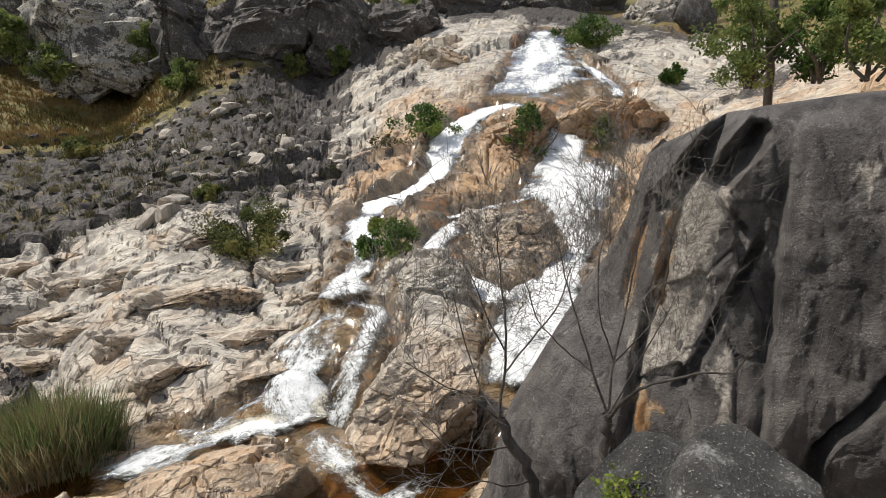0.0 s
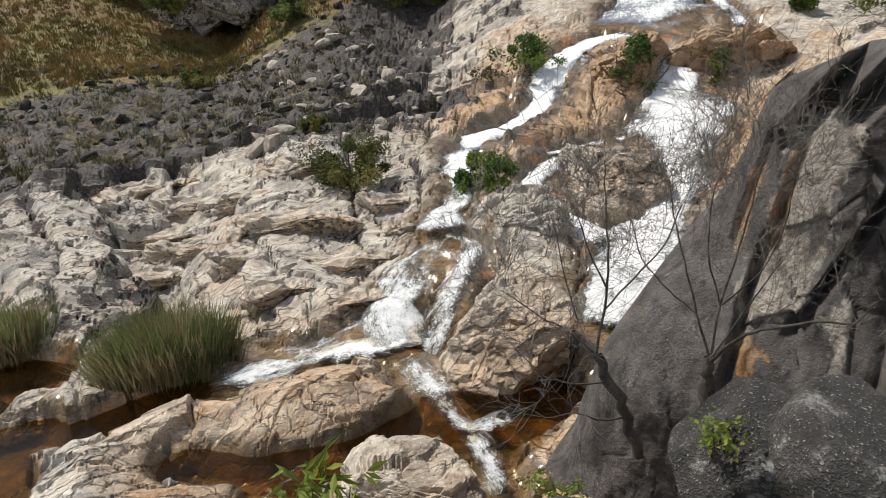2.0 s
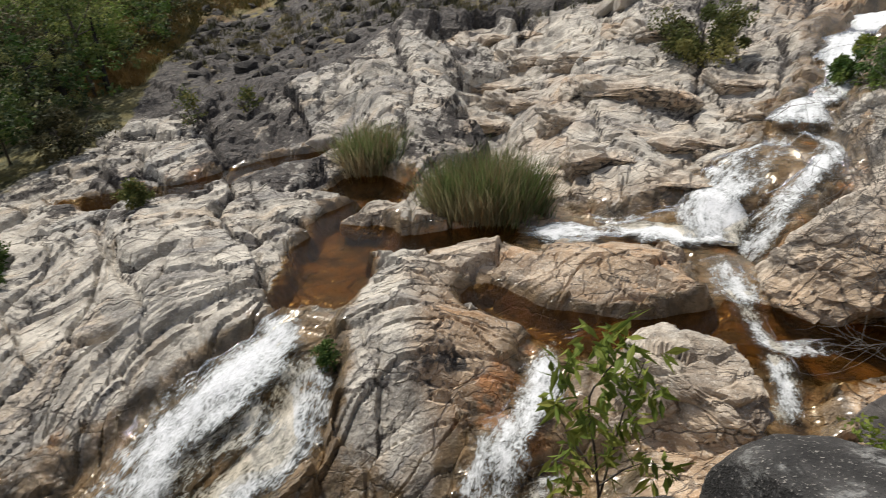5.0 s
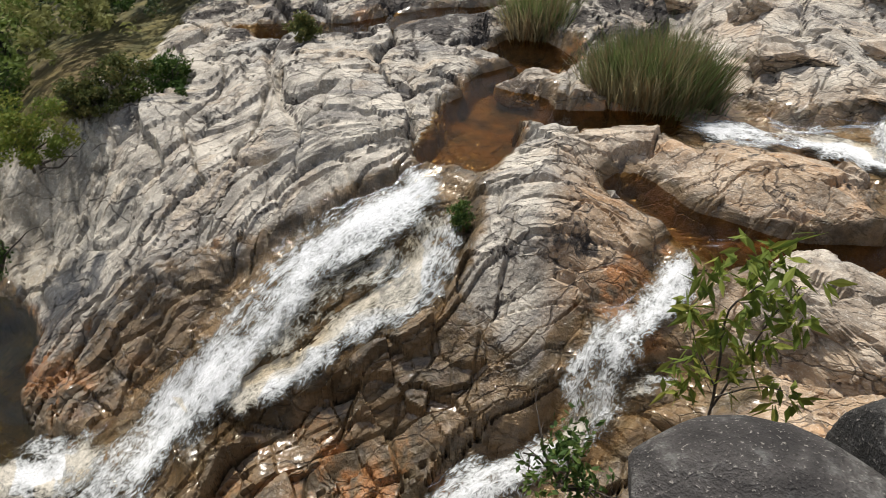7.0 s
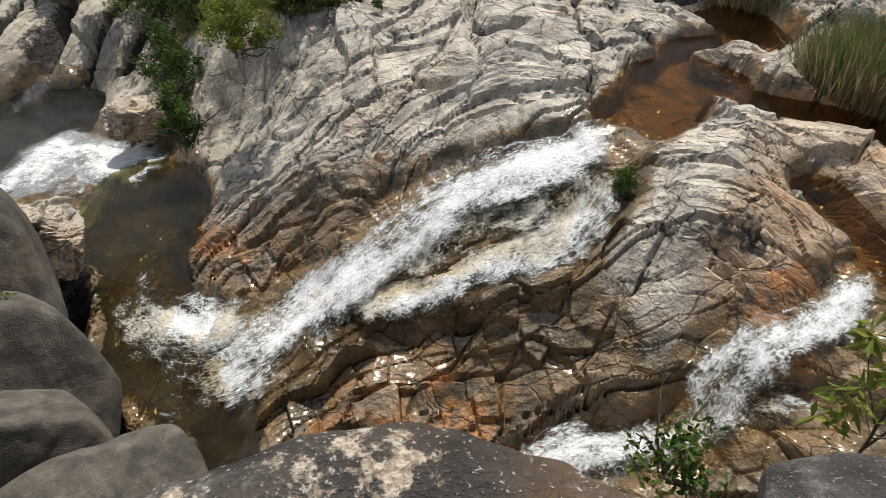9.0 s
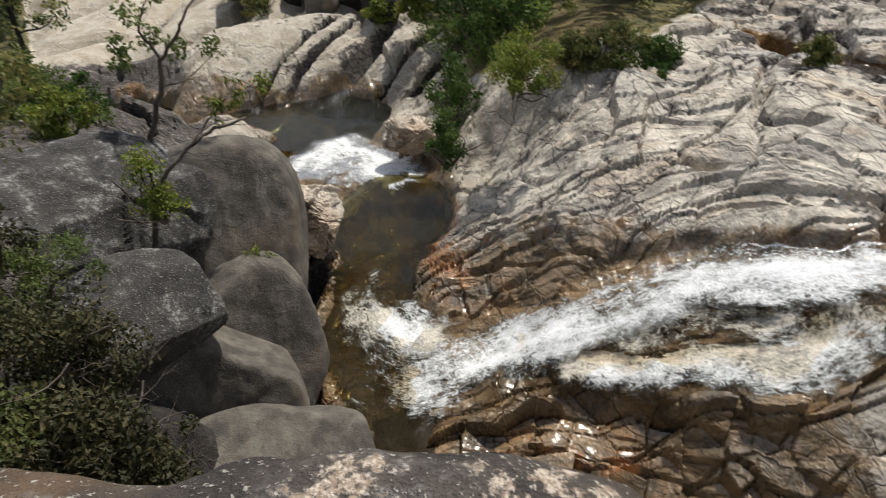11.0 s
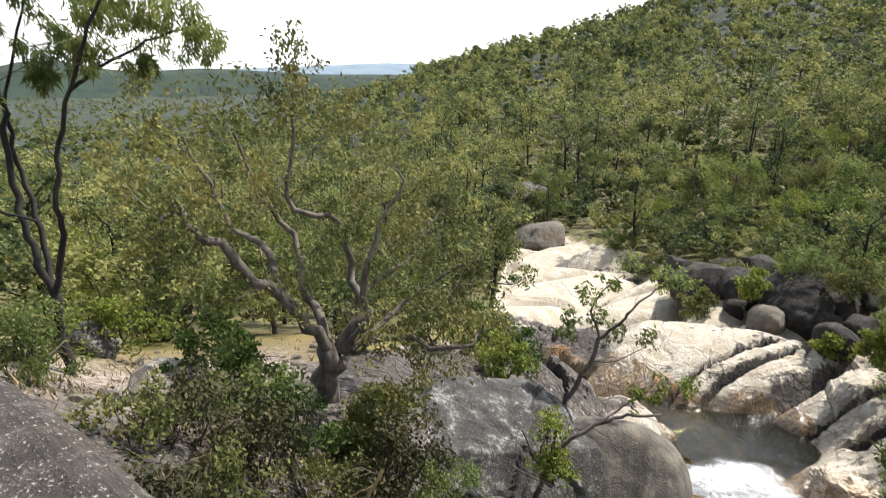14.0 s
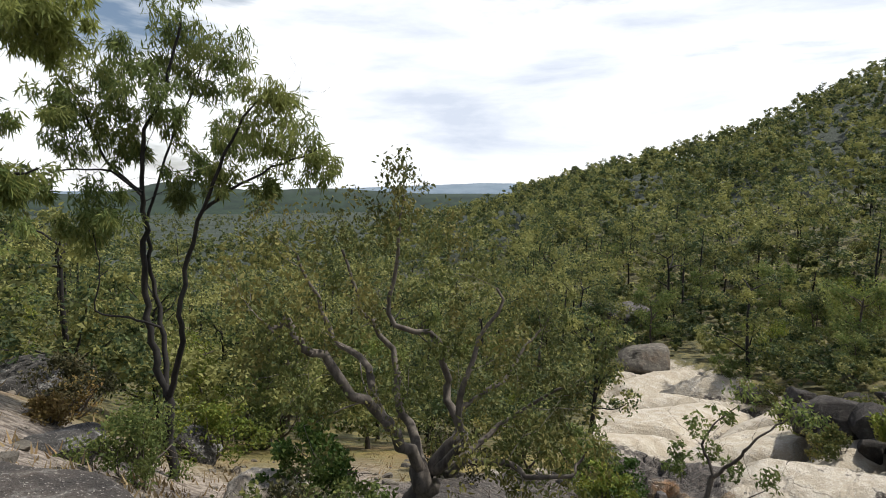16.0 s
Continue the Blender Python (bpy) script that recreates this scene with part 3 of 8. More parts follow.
SURVEY_BANK = [
    (127.5, 11.5, -6.2), (133.7, 9.0, -5.8), (120.0, 8.5, -8.0), (110.0, 12.0, -9.6), (140.0, 9.5, -5.0), (149.6, 5.5, -3.9), (157.6, 8.0, -4.1),
    (164.6, 10.0, -4.5), (173.2, 5.0, -2.3), (174.7, 12.0, -3.6), (150.0, 20.0, -8.0), (165.0, 25.0, -8.0), (150.0, 40.0, -13.0), (178.0, 30.0, -6.0),
    (165.0, 90.0, -18.0), (150.0, 200.0, -24.0), (175.0, 250.0, -20.0), (120.0, 4.5, -8.5), (90.0, 3.6, -9.2), (60.0, 3.6, -9.0), (30.0, 4.0, -8.6),
    (5.0, 4.5, -7.5), (-15.0, 7.0, -6.5), (-35.0, 6.0, -4.5), (-50.0, 12.0, -1.0), (-45.0, 30.0, 1.0), (-70.0, 6.0, -2.4), (-120.0, 6.0, -2.2),
    (180.0, 3.0, -2.2), (-150.0, 20.0, -1.0), (-90.0, 40.0, 6.0), (-160.0, 120.0, 0.0), (-30.0, 90.0, 10.0)]
FAR_EDGE = [(b, 6000.0, -60.0) for b in range(-180, 180, 20)]
FAR_EDGE += [(b, 1500.0, -50.0) for b in range(-180, 180, 30) if not 60 < b < 115]
def warp(x, y):
    dx, dy = x - ORIGIN[0], y - ORIGIN[1]
    r = np.sqrt(dx * dx + dy * dy) + 1e-9
    k = np.log1p(r / 3.0) / r
    return dx * k, dy * k
def spline(spots):
    b, r, z = np.array(spots).T
    b = np.radians(b)
    u, v = warp(ORIGIN[0] - r * np.sin(b), ORIGIN[1] + r * np.cos(b))
    n = len(z)
    d2 = (u[:, None] - u) ** 2 + (v[:, None] - v) ** 2
    A = np.zeros((n + 3, n + 3))
    A[:n, :n] = 0.5 * d2 * np.log(d2 + 1e-12) + 0.002 * np.eye(n)
    A[:n, n:] = np.stack([np.ones(n), u, v], 1)
    A[n:, :n] = A[:n, n:].T
    w = np.linalg.solve(A, np.concatenate([z, np.zeros(3)]))
    return u, v, w
SPLINE = spline(SURVEY_FALLS + SURVEY_CHANNEL + SURVEY_SLAB + SURVEY_DOWN + SURVEY_BANK + FAR_EDGE)
def lie(x, y):
    """Level of the ground before the streams cut into it."""
    x, y = np.asarray(x, float), np.asarray(y, float)
    U, V = warp(x, y)
    u, v, w = SPLINE
    z = w[-3] + w[-2] * U + w[-1] * V
    for i in range(len(u)):
        d2 = (U - u[i]) ** 2 + (V - v[i]) ** 2
        z = z + 0.5 * w[i] * d2 * np.log(d2 + 1e-12)
    return z

# ---- streams: x, y, level and width along each ----
STREAMS = {
    "falls_top": [(9.94, 45.56, 3.41, 1.66), (8.94, 41.44, 1.92, 2.82), (8.0, 37.92, 0.51, 4.1), (7.4, 35.75, -0.41, 4.6), (7.2, 34.13, -1.13, 4.2)],
    "falls_left": [(5.73, 34.14, -1.08, 2.39), (4.29, 33.46, -1.39, 1.76), (3.0, 32.32, -1.91, 1.49), (2.0, 30.41, -2.69, 1.59), (1.5, 27.93, -3.57, 1.17), (0.25, 25.56, -4.13, 1.20), (-0.86, 24.21, -4.35, 1.42), (-1.49, 22.84, -4.56, 1.21)],
    "falls_left_low": [(-1.49, 22.84, -4.56, 1.16), (-1.52, 20.84, -4.83, 0.95), (-1.32, 19.1, -5.06, 0.75), (-1.54, 17.93, -5.24, 0.94), (-1.82, 17.32, -5.38, 1.01), (-1.66, 16.29, -5.59, 1.34)],
    "falls_main": [(7.57, 32.95, -1.68, 0.87), (7.55, 31.0, -2.54, 1.67), (7.27, 28.41, -3.6, 2.54), (6.65, 26.19, -4.38, 3.76), (6.54, 23.93, -5.02, 1.93), (5.81, 21.56, -5.54, 1.41), (4.78, 19.36, -5.89, 1.05), (3.86, 17.27, -6.09, 2.29), (3.15, 15.41, -6.19, 1.89), (2.39, 13.61, -6.29, 1.24), (1.84, 12.21, -6.41, 0.99)],
    "falls_cross": [(5.08, 25.52, -4.61, 0.47), (3.1, 24.61, -4.82, 0.49), (1.67, 23.5, -4.83, 0.53), (0.4, 23.4, -4.6, 0.25), (-0.64, 23.1, -4.54, 0.29)],
    "falls_branch": [(1.98, 23.36, -4.92, 0.51), (1.22, 21.49, -5.1, 0.88), (0.76, 20.25, -5.17, 0.74), (1.32, 19.15, -5.47, 0.53), (1.75, 18.19, -5.71, 0.68), (2.34, 17.54, -5.92, 0.99), (2.86, 16.69, -6.08, 0.96)],
    "falls_side": [(10.74, 40.06, 1.3, 0.74), (11.31, 37.78, 0.4, 0.91), (11.61, 35.81, -0.4, 1.0), (11.68, 34.25, -1.07, 0.64)],
    "falls_spout": [(12.32, 32.78, -1.63, 0.56), (11.81, 30.95, -2.41, 1.0)],
    "cascade": [(-1.75, 16.5, -5.59, 1.0), (-2.0, 15.7, -5.85, 1.1), (-2.4, 14.9, -6.1, 1.3), (-2.65, 14.3, -6.35, 1.35), (-2.8, 13.7, -6.6, 1.4), (-2.65, 13.2, -6.85, 1.5), (-2.4, 12.7, -7.1, 1.5)],
    "cascade_right": [(-1.6, 16.3, -5.62, 0.5), (-0.9, 15.7, -5.70, 0.65), (-0.95, 15.1, -5.84, 0.8), (-1.17, 14.3, -6.07, 0.85), (-1.5, 13.5, -6.4, 0.95), (-1.9, 13.05, -6.85, 1.1), (-2.1, 12.7, -7.1, 1.1)],
    "rapid": [(-1.9, 13.25, -7.2, 0.9), (-2.4, 12.93, -6.93, 1.3), (-3.25, 12.58, -6.96, 1.17), (-4.0, 12.24, -6.98, 0.97), (-4.86, 11.72, -6.99, 0.9), (-5.66, 11.23, -7.0, 0.89), (-6.28, 10.97, -7.0, 0.77)],
    "rapid_top": [(-3.03, 13.49, -6.75, 0.68), (-3.73, 13.16, -6.88, 0.68), (-4.42, 12.5, -6.97, 0.53), (-5.8, 12.42, -7.0, 0.54)],
    "pool": [(-6.6, 10.81, -7.04, 0.53), (-7.5, 9.88, -7.04, 0.52), (-8.13, 9.07, -7.04, 0.88), (-9.32, 8.94, -7.04, 1.38), (-8.65, 7.67, -7.04, 1.55), (-8.3, 6.82, -7.05, 1.34)],
    "pool_back": [(-10.92, 11.17, -7.04, 1.26), (-9.95, 11.14, -7.04, 1.04), (-9.91, 9.21, -7.04, 0.96)],
    "brook": [(-13.06, 12.27, -6.98, 0.34), (-13.69, 11.43, -6.95, 0.44), (-14.21, 10.03, -6.92, 0.59), (-14.45, 8.56, -6.9, 0.63), (-15.5, 7.29, -6.9, 0.58), (-16.49, 6.33, -6.95, 0.4)],
    "chute": [(-7.73, 6.13, -6.76, 1.00), (-7.75, 5.47, -6.92, 1.23), (-7.96, 4.39, -7.2, 1.45), (-8.26, 3.29, -7.75, 1.84), (-8.3, 2.28, -8.2, 1.84), (-8.11, 1.22, -8.61, 1.72), (-7.89, 0.1, -9.16, 1.87), (-7.43, -0.88, -9.2, 2.07), (-7.39, -1.55, -9.36, 2.16), (-7.5, -2.01, -9.38, 1.87)],
    "chute_low": [(-7.34, 5.59, -6.91, 0.86), (-6.87, 5.06, -7.15, 0.97), (-6.64, 4.27, -7.55, 1.42), (-6.91, 3.31, -8.02, 1.16), (-7.3, 2.29, -8.5, 1.13), (-7.62, 1.28, -8.74, 1.15), (-7.55, 0.49, -9.03, 1.29)],
    "chute_mid": [(-7.16, 4.73, -7.24, 0.72), (-7.12, 4.08, -7.54, 1.14), (-7.48, 3.26, -7.92, 1.16), (-7.8, 2.26, -8.37, 1.03), (-7.91, 1.41, -8.61, 0.90)],
    "plunge": [(-7.13, -1.83, -9.4, 0.9), (-8.6, -2.39, -9.4, 1.2), (-9.97, -2.28, -9.4, 1.41), (-11.59, -2.22, -9.4, 2.18), (-12.3, -2.2, -9.4, 1.86)],
    "plunge_exit": [(-6.44, -1.47, -9.42, 0.58), (-5.93, -1.45, -9.45, 0.47), (-5.4, -1.78, -9.5, 0.46)],
    "splash": [(-7.51, -1.1, -9.32, 1.92), (-7.58, -1.8, -9.35, 2.25), (-8.28, -2.25, -9.37, 1.82), (-9.17, -2.46, -9.38, 1.46), (-9.97, -2.45, -9.39, 1.18), (-10.56, -2.32, -9.39, 0.85)],
    "splash_foot": [(-7.79, -0.65, -9.28, 1.54), (-7.97, -1.33, -9.34, 1.88), (-8.58, -2.04, -9.37, 1.74), (-9.29, -2.57, -9.39, 1.14), (-10.07, -2.74, -9.39, 0.71)],
    "side_rill": [(-1.56, 11.02, -6.98, 0.64), (-1.18, 10.21, -7.02, 0.71), (-0.72, 9.72, -7.05, 0.69), (-0.22, 9.94, -7.06, 0.65), (0.45, 10.58, -7.05, 0.56)],
    "side_rill_low": [(-0.83, 9.86, -7.06, 0.54), (-0.42, 8.97, -7.1, 0.56), (-0.25, 8.32, -7.2, 0.58), (-0.18, 7.78, -7.34, 0.57)],
    "outfall": [(-12.98, -1.75, -9.4, 0.83), (-13.34, -2.21, -9.48, 1.85), (-14.2, -3.24, -9.8, 2.6), (-15.49, -4.35, -10.2, 2.75), (-16.52, -5.36, -10.44, 2.4)],
    "lower_pool": [(-17.75, -4.91, -10.5, 2.19), (-18.86, -4.66, -10.5, 2.09), (-17.91, -6.49, -10.5, 1.87), (-18.22, -7.82, -10.5, 1.35), (-17.91, -10.26, -10.5, 1.59), (-17.97, -11.88, -10.5, 1.65), (-17.12, -11.49, -10.55, 1.19)],
    "side_channel": [(0.58, 10.9, -7.1, 1.45), (0.04, 10.48, -7.1, 1.41), (-0.57, 10.55, -7.1, 1.41), (-1.36, 9.96, -7.1, 0.91), (-2.31, 9.28, -7.1, 0.58), (-3.47, 8.59, -7.12, 0.71), (-4.2, 8.52, -7.12, 0.58), (-5.51, 8.52, -7.1, 0.6)],
    "side_feed": [(-1.94, 12.3, -6.93, 0.75), (-1.84, 11.43, -6.96, 0.86), (-1.38, 11.0, -7.0, 0.83), (-1.03, 10.3, -7.06, 0.79)],
    "side_spill": [(-0.98, 10.08, -7.08, 0.96), (-0.46, 9.45, -7.2, 0.78), (-0.26, 8.97, -7.5, 0.77), (-0.18, 7.94, -7.38, 0.71)],
    "fork": [(-3.77, 7.97, -7.14, 0.74), (-3.55, 6.54, -7.3, 0.86), (-3.47, 5.72, -7.37, 0.99), (-3.36, 5.17, -7.74, 0.9), (-3.15, 4.77, -8.03, 0.81), (-3.07, 4.18, -8.33, 0.72)],
    "side_riffle": [(-3.89, 7.8, -7.04, 0.39), (-3.61, 8.15, -7.05, 0.54), (-3.3, 8.54, -7.06, 0.56), (-3.0, 8.88, -7.07, 0.51)],
    "fork_low": [(-2.16, 6.37, -7.69, 0.46), (-2.74, 5.83, -7.82, 0.69), (-3.07, 5.06, -7.93, 0.84), (-3.06, 4.37, -8.25, 0.83), (-3.3, 3.57, -8.5, 0.83), (-3.61, 2.73, -8.73, 0.88), (-3.8, 1.99, -8.96, 0.88)],
}
POOLS = ("pool", "pool_back", "brook", "plunge", "plunge_exit", "lower_pool", "side_channel")
FOAMINESS = {"falls_top": 0.585, "falls_left": 0.69, "falls_left_low": 0.62, "falls_main": 0.645, "falls_cross": 0.58, "falls_branch": 0.66,
             "falls_side": 0.60, "falls_spout": 0.62, "cascade": 0.565, "cascade_right": 0.58, "rapid": 0.56, "rapid_top": 0.46, "chute": 0.568,
             "chute_low": 0.575, "chute_mid": 0.540, "splash": 0.535, "outfall": 0.575, "side_feed": 0.52, "side_spill": 0.50, "fork": 0.530, "fork_low": 0.545, "side_riffle": 0.47, "splash_foot": 0.555, "side_rill": 0.49, "side_rill_low": 0.49}


def flowing(nodes, step):
    """Points along a stream at even steps: place, level, width, way."""
    p = np.array(nodes, float)
    s = np.concatenate([[0], np.cumsum(np.hypot(*np.diff(p[:, :2], axis=0).T))])
    n = max(3, int(s[-1] / step))
    q = np.linspace(0, s[-1], n)
    m = np.gradient(p, s, axis=0)
    k = np.clip(np.searchsorted(s, q) - 1, 0, len(s) - 2)
    h = (s[k + 1] - s[k])[:, None]
    u = ((q - s[k]) / h[:, 0])[:, None]
    out = (2 * u ** 3 - 3 * u ** 2 + 1) * p[k] + (u ** 3 - 2 * u ** 2 + u) * h * m[k] + (3 * u ** 2 - 2 * u ** 3) * p[k + 1] + (u ** 3 - u ** 2) * h * m[k + 1]
    lo, hi = np.minimum(p[k, 2], p[k + 1, 2]), np.maximum(p[k, 2], p[k + 1, 2])
    out[:, 2] = np.clip(out[:, 2], lo, hi)
    out[:, 3] = np.maximum(out[:, 3], 0.15)
    way = np.gradient(out[:, :2], axis=0)
    way /= np.hypot(*way.T)[:, None] + 1e-9
    return out, way, q


RUNS = {name: flowing(nodes, 0.2) for name, nodes in STREAMS.items()}


def beside(run, x, y):
    """For each place the distance to a stream and the stream's level and width there."""
    p = run[0]
    d = np.full(x.shape, 1e9)
    lv, wd = np.zeros(x.shape), np.ones(x.shape)
    for (ax, ay, az, aw), (bx, by, bz, bw) in zip(p[:-1], p[1:]):
        t = np.clip(((x - ax) * (bx - ax) + (y - ay) * (by - ay)) / ((bx - ax) ** 2 + (by - ay) ** 2 + 1e-9), 0, 1)
        e = (x - ax - t * (bx - ax)) ** 2 + (y - ay - t * (by - ay)) ** 2
        near = e < d
        d, lv, wd = np.where(near, e, d), np.where(near, az + t * (bz - az), lv), np.where(near, aw + t * (bw - aw), wd)
    return np.sqrt(d), lv, wd


def bearing(x, y):
    return np.degrees(np.arctan2(-(x - ORIGIN[0]), y - ORIGIN[1])), np.hypot(x - ORIGIN[0], y - ORIGIN[1])


SHORE = ((-16.6, -12.0), (-17.6, -9.8), (-18.7, -8.2), (-19.5, -6.3), (-19.8, -5.2), (-19.5, -4.1), (-19.2, -3.0), (-18.7, -2.0), (-18.2, -0.8))
TURF_FROM = ((-180, 6), (-60, 7), (-47, 18), (-30, 46), (-22, 49), (-10, 60), (5, 56), (10, 47), (14, 42), (20, 42), (30, 40), (42, 39), (50, 36), (54, 36), (57, 29), (62, 22), (72, 19), (76, 15.5), (84, 14.0), (92, 16.5), (97, 25), (103, 31), (111, 34.5), (118, 43), (126, 50), (129, 15), (135, 12.5), (150, 9), (180, 8))


def turf_cover(b, r):
    edge = np.interp(b, [t[0] for t in TURF_FROM], [t[1] for t in TURF_FROM])
    return smooth(0.92, 1.10, r / edge)


def terrain(x, y):
    """The finished ground: level, and how wet, dark (crust and painted shade), grassy, gritty and creamy it is."""
    b, r = bearing(x, y)
    z = lie(x, y)
    lie_z = z.copy()
    turf = turf_cover(b, r)
    cream = smooth(96, 100, b) * smooth(130, 126, b) * smooth(15.5, 17.5, r) * (1 - turf)
    # a dark hollow before the cliff
    z = z - 3.0 * smooth(-13, -21, b) * smooth(3.0, 4.5, r) * smooth(13, 9, r)
    # the hollow under the boulder pile
    z = z - 1.8 * smooth(103, 110, b) * smooth(136, 126, b) * smooth(11.0, 9.5, r) * smooth(3.2, 4.6, r)
    bluff = smooth(115, 119, b) * smooth(27, 22, r)
    cream = cream * (1 - bluff)
    wet = np.zeros(x.shape)
    stream, bed = np.zeros(x.shape), np.zeros(x.shape)
    cuts = []
    ragged = 0.30 * rough2(x * 0.9, y * 0.9, 4, 81) + 0.05
    for name, run in RUNS.items():
        p = run[0]
        pad = 5.5 if name.startswith("plunge") else 3.4
        sel = np.where((x > p[:, 0].min() - pad) & (x < p[:, 0].max() + pad) & (y > p[:, 1].min() - pad) & (y < p[:, 1].max() + pad))
        if not sel[0].size:
            continue
        d, lv, wd = beside(run, x[sel], y[sel])
        d = d + ragged[sel] * np.clip(wd, 0.5, 1.4)
        cuts.append((name, sel, d, lv, wd))
        rim = smooth(wd * 1.1 + 0.7, wd * 0.6 + 0.2, d)
        z[sel] = np.where(name in POOLS, z[sel] + rim * np.maximum(lv + 0.07 - z[sel], 0), z[sel])
        reach, rise = (4.6, 0.60) if name.startswith("plunge") else (2.6, 0.42)
        z[sel] = z[sel] - smooth(wd * 0.5 + reach, wd * 0.5 + 0.4 * reach, d) * np.maximum(z[sel] - lv - 0.06 - rise * np.maximum(d - wd * 0.5, 0), 0)
        soak = 1.9 if name.startswith("falls") else 0.9
        wet[sel] = np.maximum(wet[sel], smooth(wd * 0.5 + soak, wd * 0.5 - 0.1, d) * (0.8 if soak > 1 else 1.0))
    for name, sel, d, lv, wd in cuts:
        k = smooth(wd * 0.5 + 0.32, wd * 0.5 - 0.10, d)
        depth = 0.45 if name in POOLS else 0.14
        z[sel] = z[sel] * (1 - k) + (lv - depth) * k
        stream[sel] = np.maximum(stream[sel], k)
        if name in POOLS:
            bed[sel] = np.maximum(bed[sel], k)
    bank = smooth(0.10, 0.55, lie_z - z) * smooth(30, 18, r)
    # the granite face that dips into the lower pool: rounded ribs between slanting joints
    back = np.interp(y, [k[1] for k in SHORE], [k[0] for k in SHORE]) - x
    face = smooth(-0.5, 0.1, back) * smooth(4.4, 3.2, back) * smooth(-11.0, -9.4, y) * smooth(-0.4, -1.3, y)
    slant = (y - 0.62 * back + 0.25 * rough2(x * 0.5, y * 0.5, 3, 131)) / 1.30
    slant = slant + 0.16 * np.sin(slant * 2.3)
    ribbed = smooth(-8.8, -7.4, y - 0.62 * back)
    rib = np.abs(slant - np.floor(slant) - 0.5) * 2 * ribbed
    groove = smooth(0.55, 0.95, rib) * ribbed
    face_z = -10.85 + 1.85 * (1 - np.exp(-np.maximum(back + 0.25, 0) / 1.5)) + 0.30 * np.sqrt(np.clip(1 - rib ** 2 * 0.96, 0, 1)) - 0.5 * groove + 0.12 * ribbed * (scramble(np.floor(slant), 0 * slant, 9) - 0.5)
    z = z + face * (face_z - z)
    stream = stream * (1 - face)
    bed = bed * (1 - face)
    # wet rock beside the chute and along the fork
    wet = np.maximum(wet, smooth(9.0, 7.6, r) * smooth(40, 52, b) * smooth(115, 100, b) * 0.75)
    wet = np.maximum(wet, smooth(-7.3, -7.9, z) * smooth(12, 9, r) * smooth(118, 100, b) * 0.7)
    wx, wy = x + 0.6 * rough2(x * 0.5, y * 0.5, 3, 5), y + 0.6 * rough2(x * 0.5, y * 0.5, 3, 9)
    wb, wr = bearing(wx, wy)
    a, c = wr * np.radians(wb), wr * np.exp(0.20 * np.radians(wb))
    cream = np.maximum(cream * (1 - face), (0.9 - 0.35 * ribbed) * face)
    turf = turf * (1 - face)
    bare = (1 - turf) * (1 - 0.75 * stream)
    broken = bare * (1 - 0.92 * cream) * (1 - 0.55 * bank) * (1 - 0.5 * smooth(26, 32, r) * smooth(12, 6, b))
    broken = broken * (1 - 0.55 * smooth(25, 30, r + 5.0 * smooth(36, 47, b)) * smooth(7, 17, b))
    broken = broken * (1 - 0.92 * smooth(122, 130, b) * smooth(15, 11, r))
    gully = np.maximum(smooth(9.6, 8.2, r) * smooth(36, 50, b) * smooth(118, 104, b), 0.85 * bank * smooth(16, 13, r))
    far = np.clip(r / 15, 0.75, 2.4)
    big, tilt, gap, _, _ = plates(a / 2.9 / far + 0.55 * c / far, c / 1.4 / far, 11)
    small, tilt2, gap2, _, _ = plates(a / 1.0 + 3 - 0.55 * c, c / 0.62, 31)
    rubble = smooth(25, 30, r + 5.0 * smooth(36, 47, b)) * smooth(7, 17, b) * smooth(66, 56, b)
    stepped = smooth(12, 16, r) * smooth(58, 46, b) * smooth(-4, 4, b)
    leafy = broken * (1 - 0.6 * rubble) * (1 - 0.6 * gully) * (0.62 + 1.1 * stepped)
    patchy = smooth(-0.35, 0.3, rough2(x * 0.33, y * 0.33, 3, 23))
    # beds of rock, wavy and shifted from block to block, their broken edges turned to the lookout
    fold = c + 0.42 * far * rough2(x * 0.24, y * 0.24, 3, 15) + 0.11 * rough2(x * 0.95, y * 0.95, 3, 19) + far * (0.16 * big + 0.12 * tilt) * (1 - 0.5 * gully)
    edges = []
    z = z + broken * far * ((0.27 - 0.11 * stepped) * big + (0.42 - 0.17 * stepped) * tilt - (0.20 - 0.08 * stepped) * smooth(0.09, 0.0, gap) + 0.05)
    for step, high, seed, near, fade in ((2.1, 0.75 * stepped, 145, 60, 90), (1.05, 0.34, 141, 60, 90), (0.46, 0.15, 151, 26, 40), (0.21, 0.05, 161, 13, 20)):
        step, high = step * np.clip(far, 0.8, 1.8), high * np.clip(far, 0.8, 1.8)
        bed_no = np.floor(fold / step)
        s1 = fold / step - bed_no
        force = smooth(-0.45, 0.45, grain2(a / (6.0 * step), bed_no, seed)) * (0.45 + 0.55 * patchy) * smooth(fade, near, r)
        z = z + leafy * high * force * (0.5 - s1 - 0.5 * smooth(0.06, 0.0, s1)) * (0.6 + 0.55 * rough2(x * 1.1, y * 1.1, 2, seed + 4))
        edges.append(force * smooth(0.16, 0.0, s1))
    z = z + broken * np.clip(far, 0.75, 1.5) * (0.08 * small + 0.15 * tilt2 - 0.09 * smooth(0.08, 0.0, gap2))
    # blocky wet rock in the gully, tumbled blocks on the dark slope
    q1, qt1, qg1, _, _ = plates(wx / 0.75, wy / 0.5, 171)
    z = z + gully * broken * (0.14 * q1 + 0.28 * qt1 - 0.03 * smooth(0.07, 0, qg1) + 0.10 * rough2(x * 1.6, y * 1.6, 4, 175))
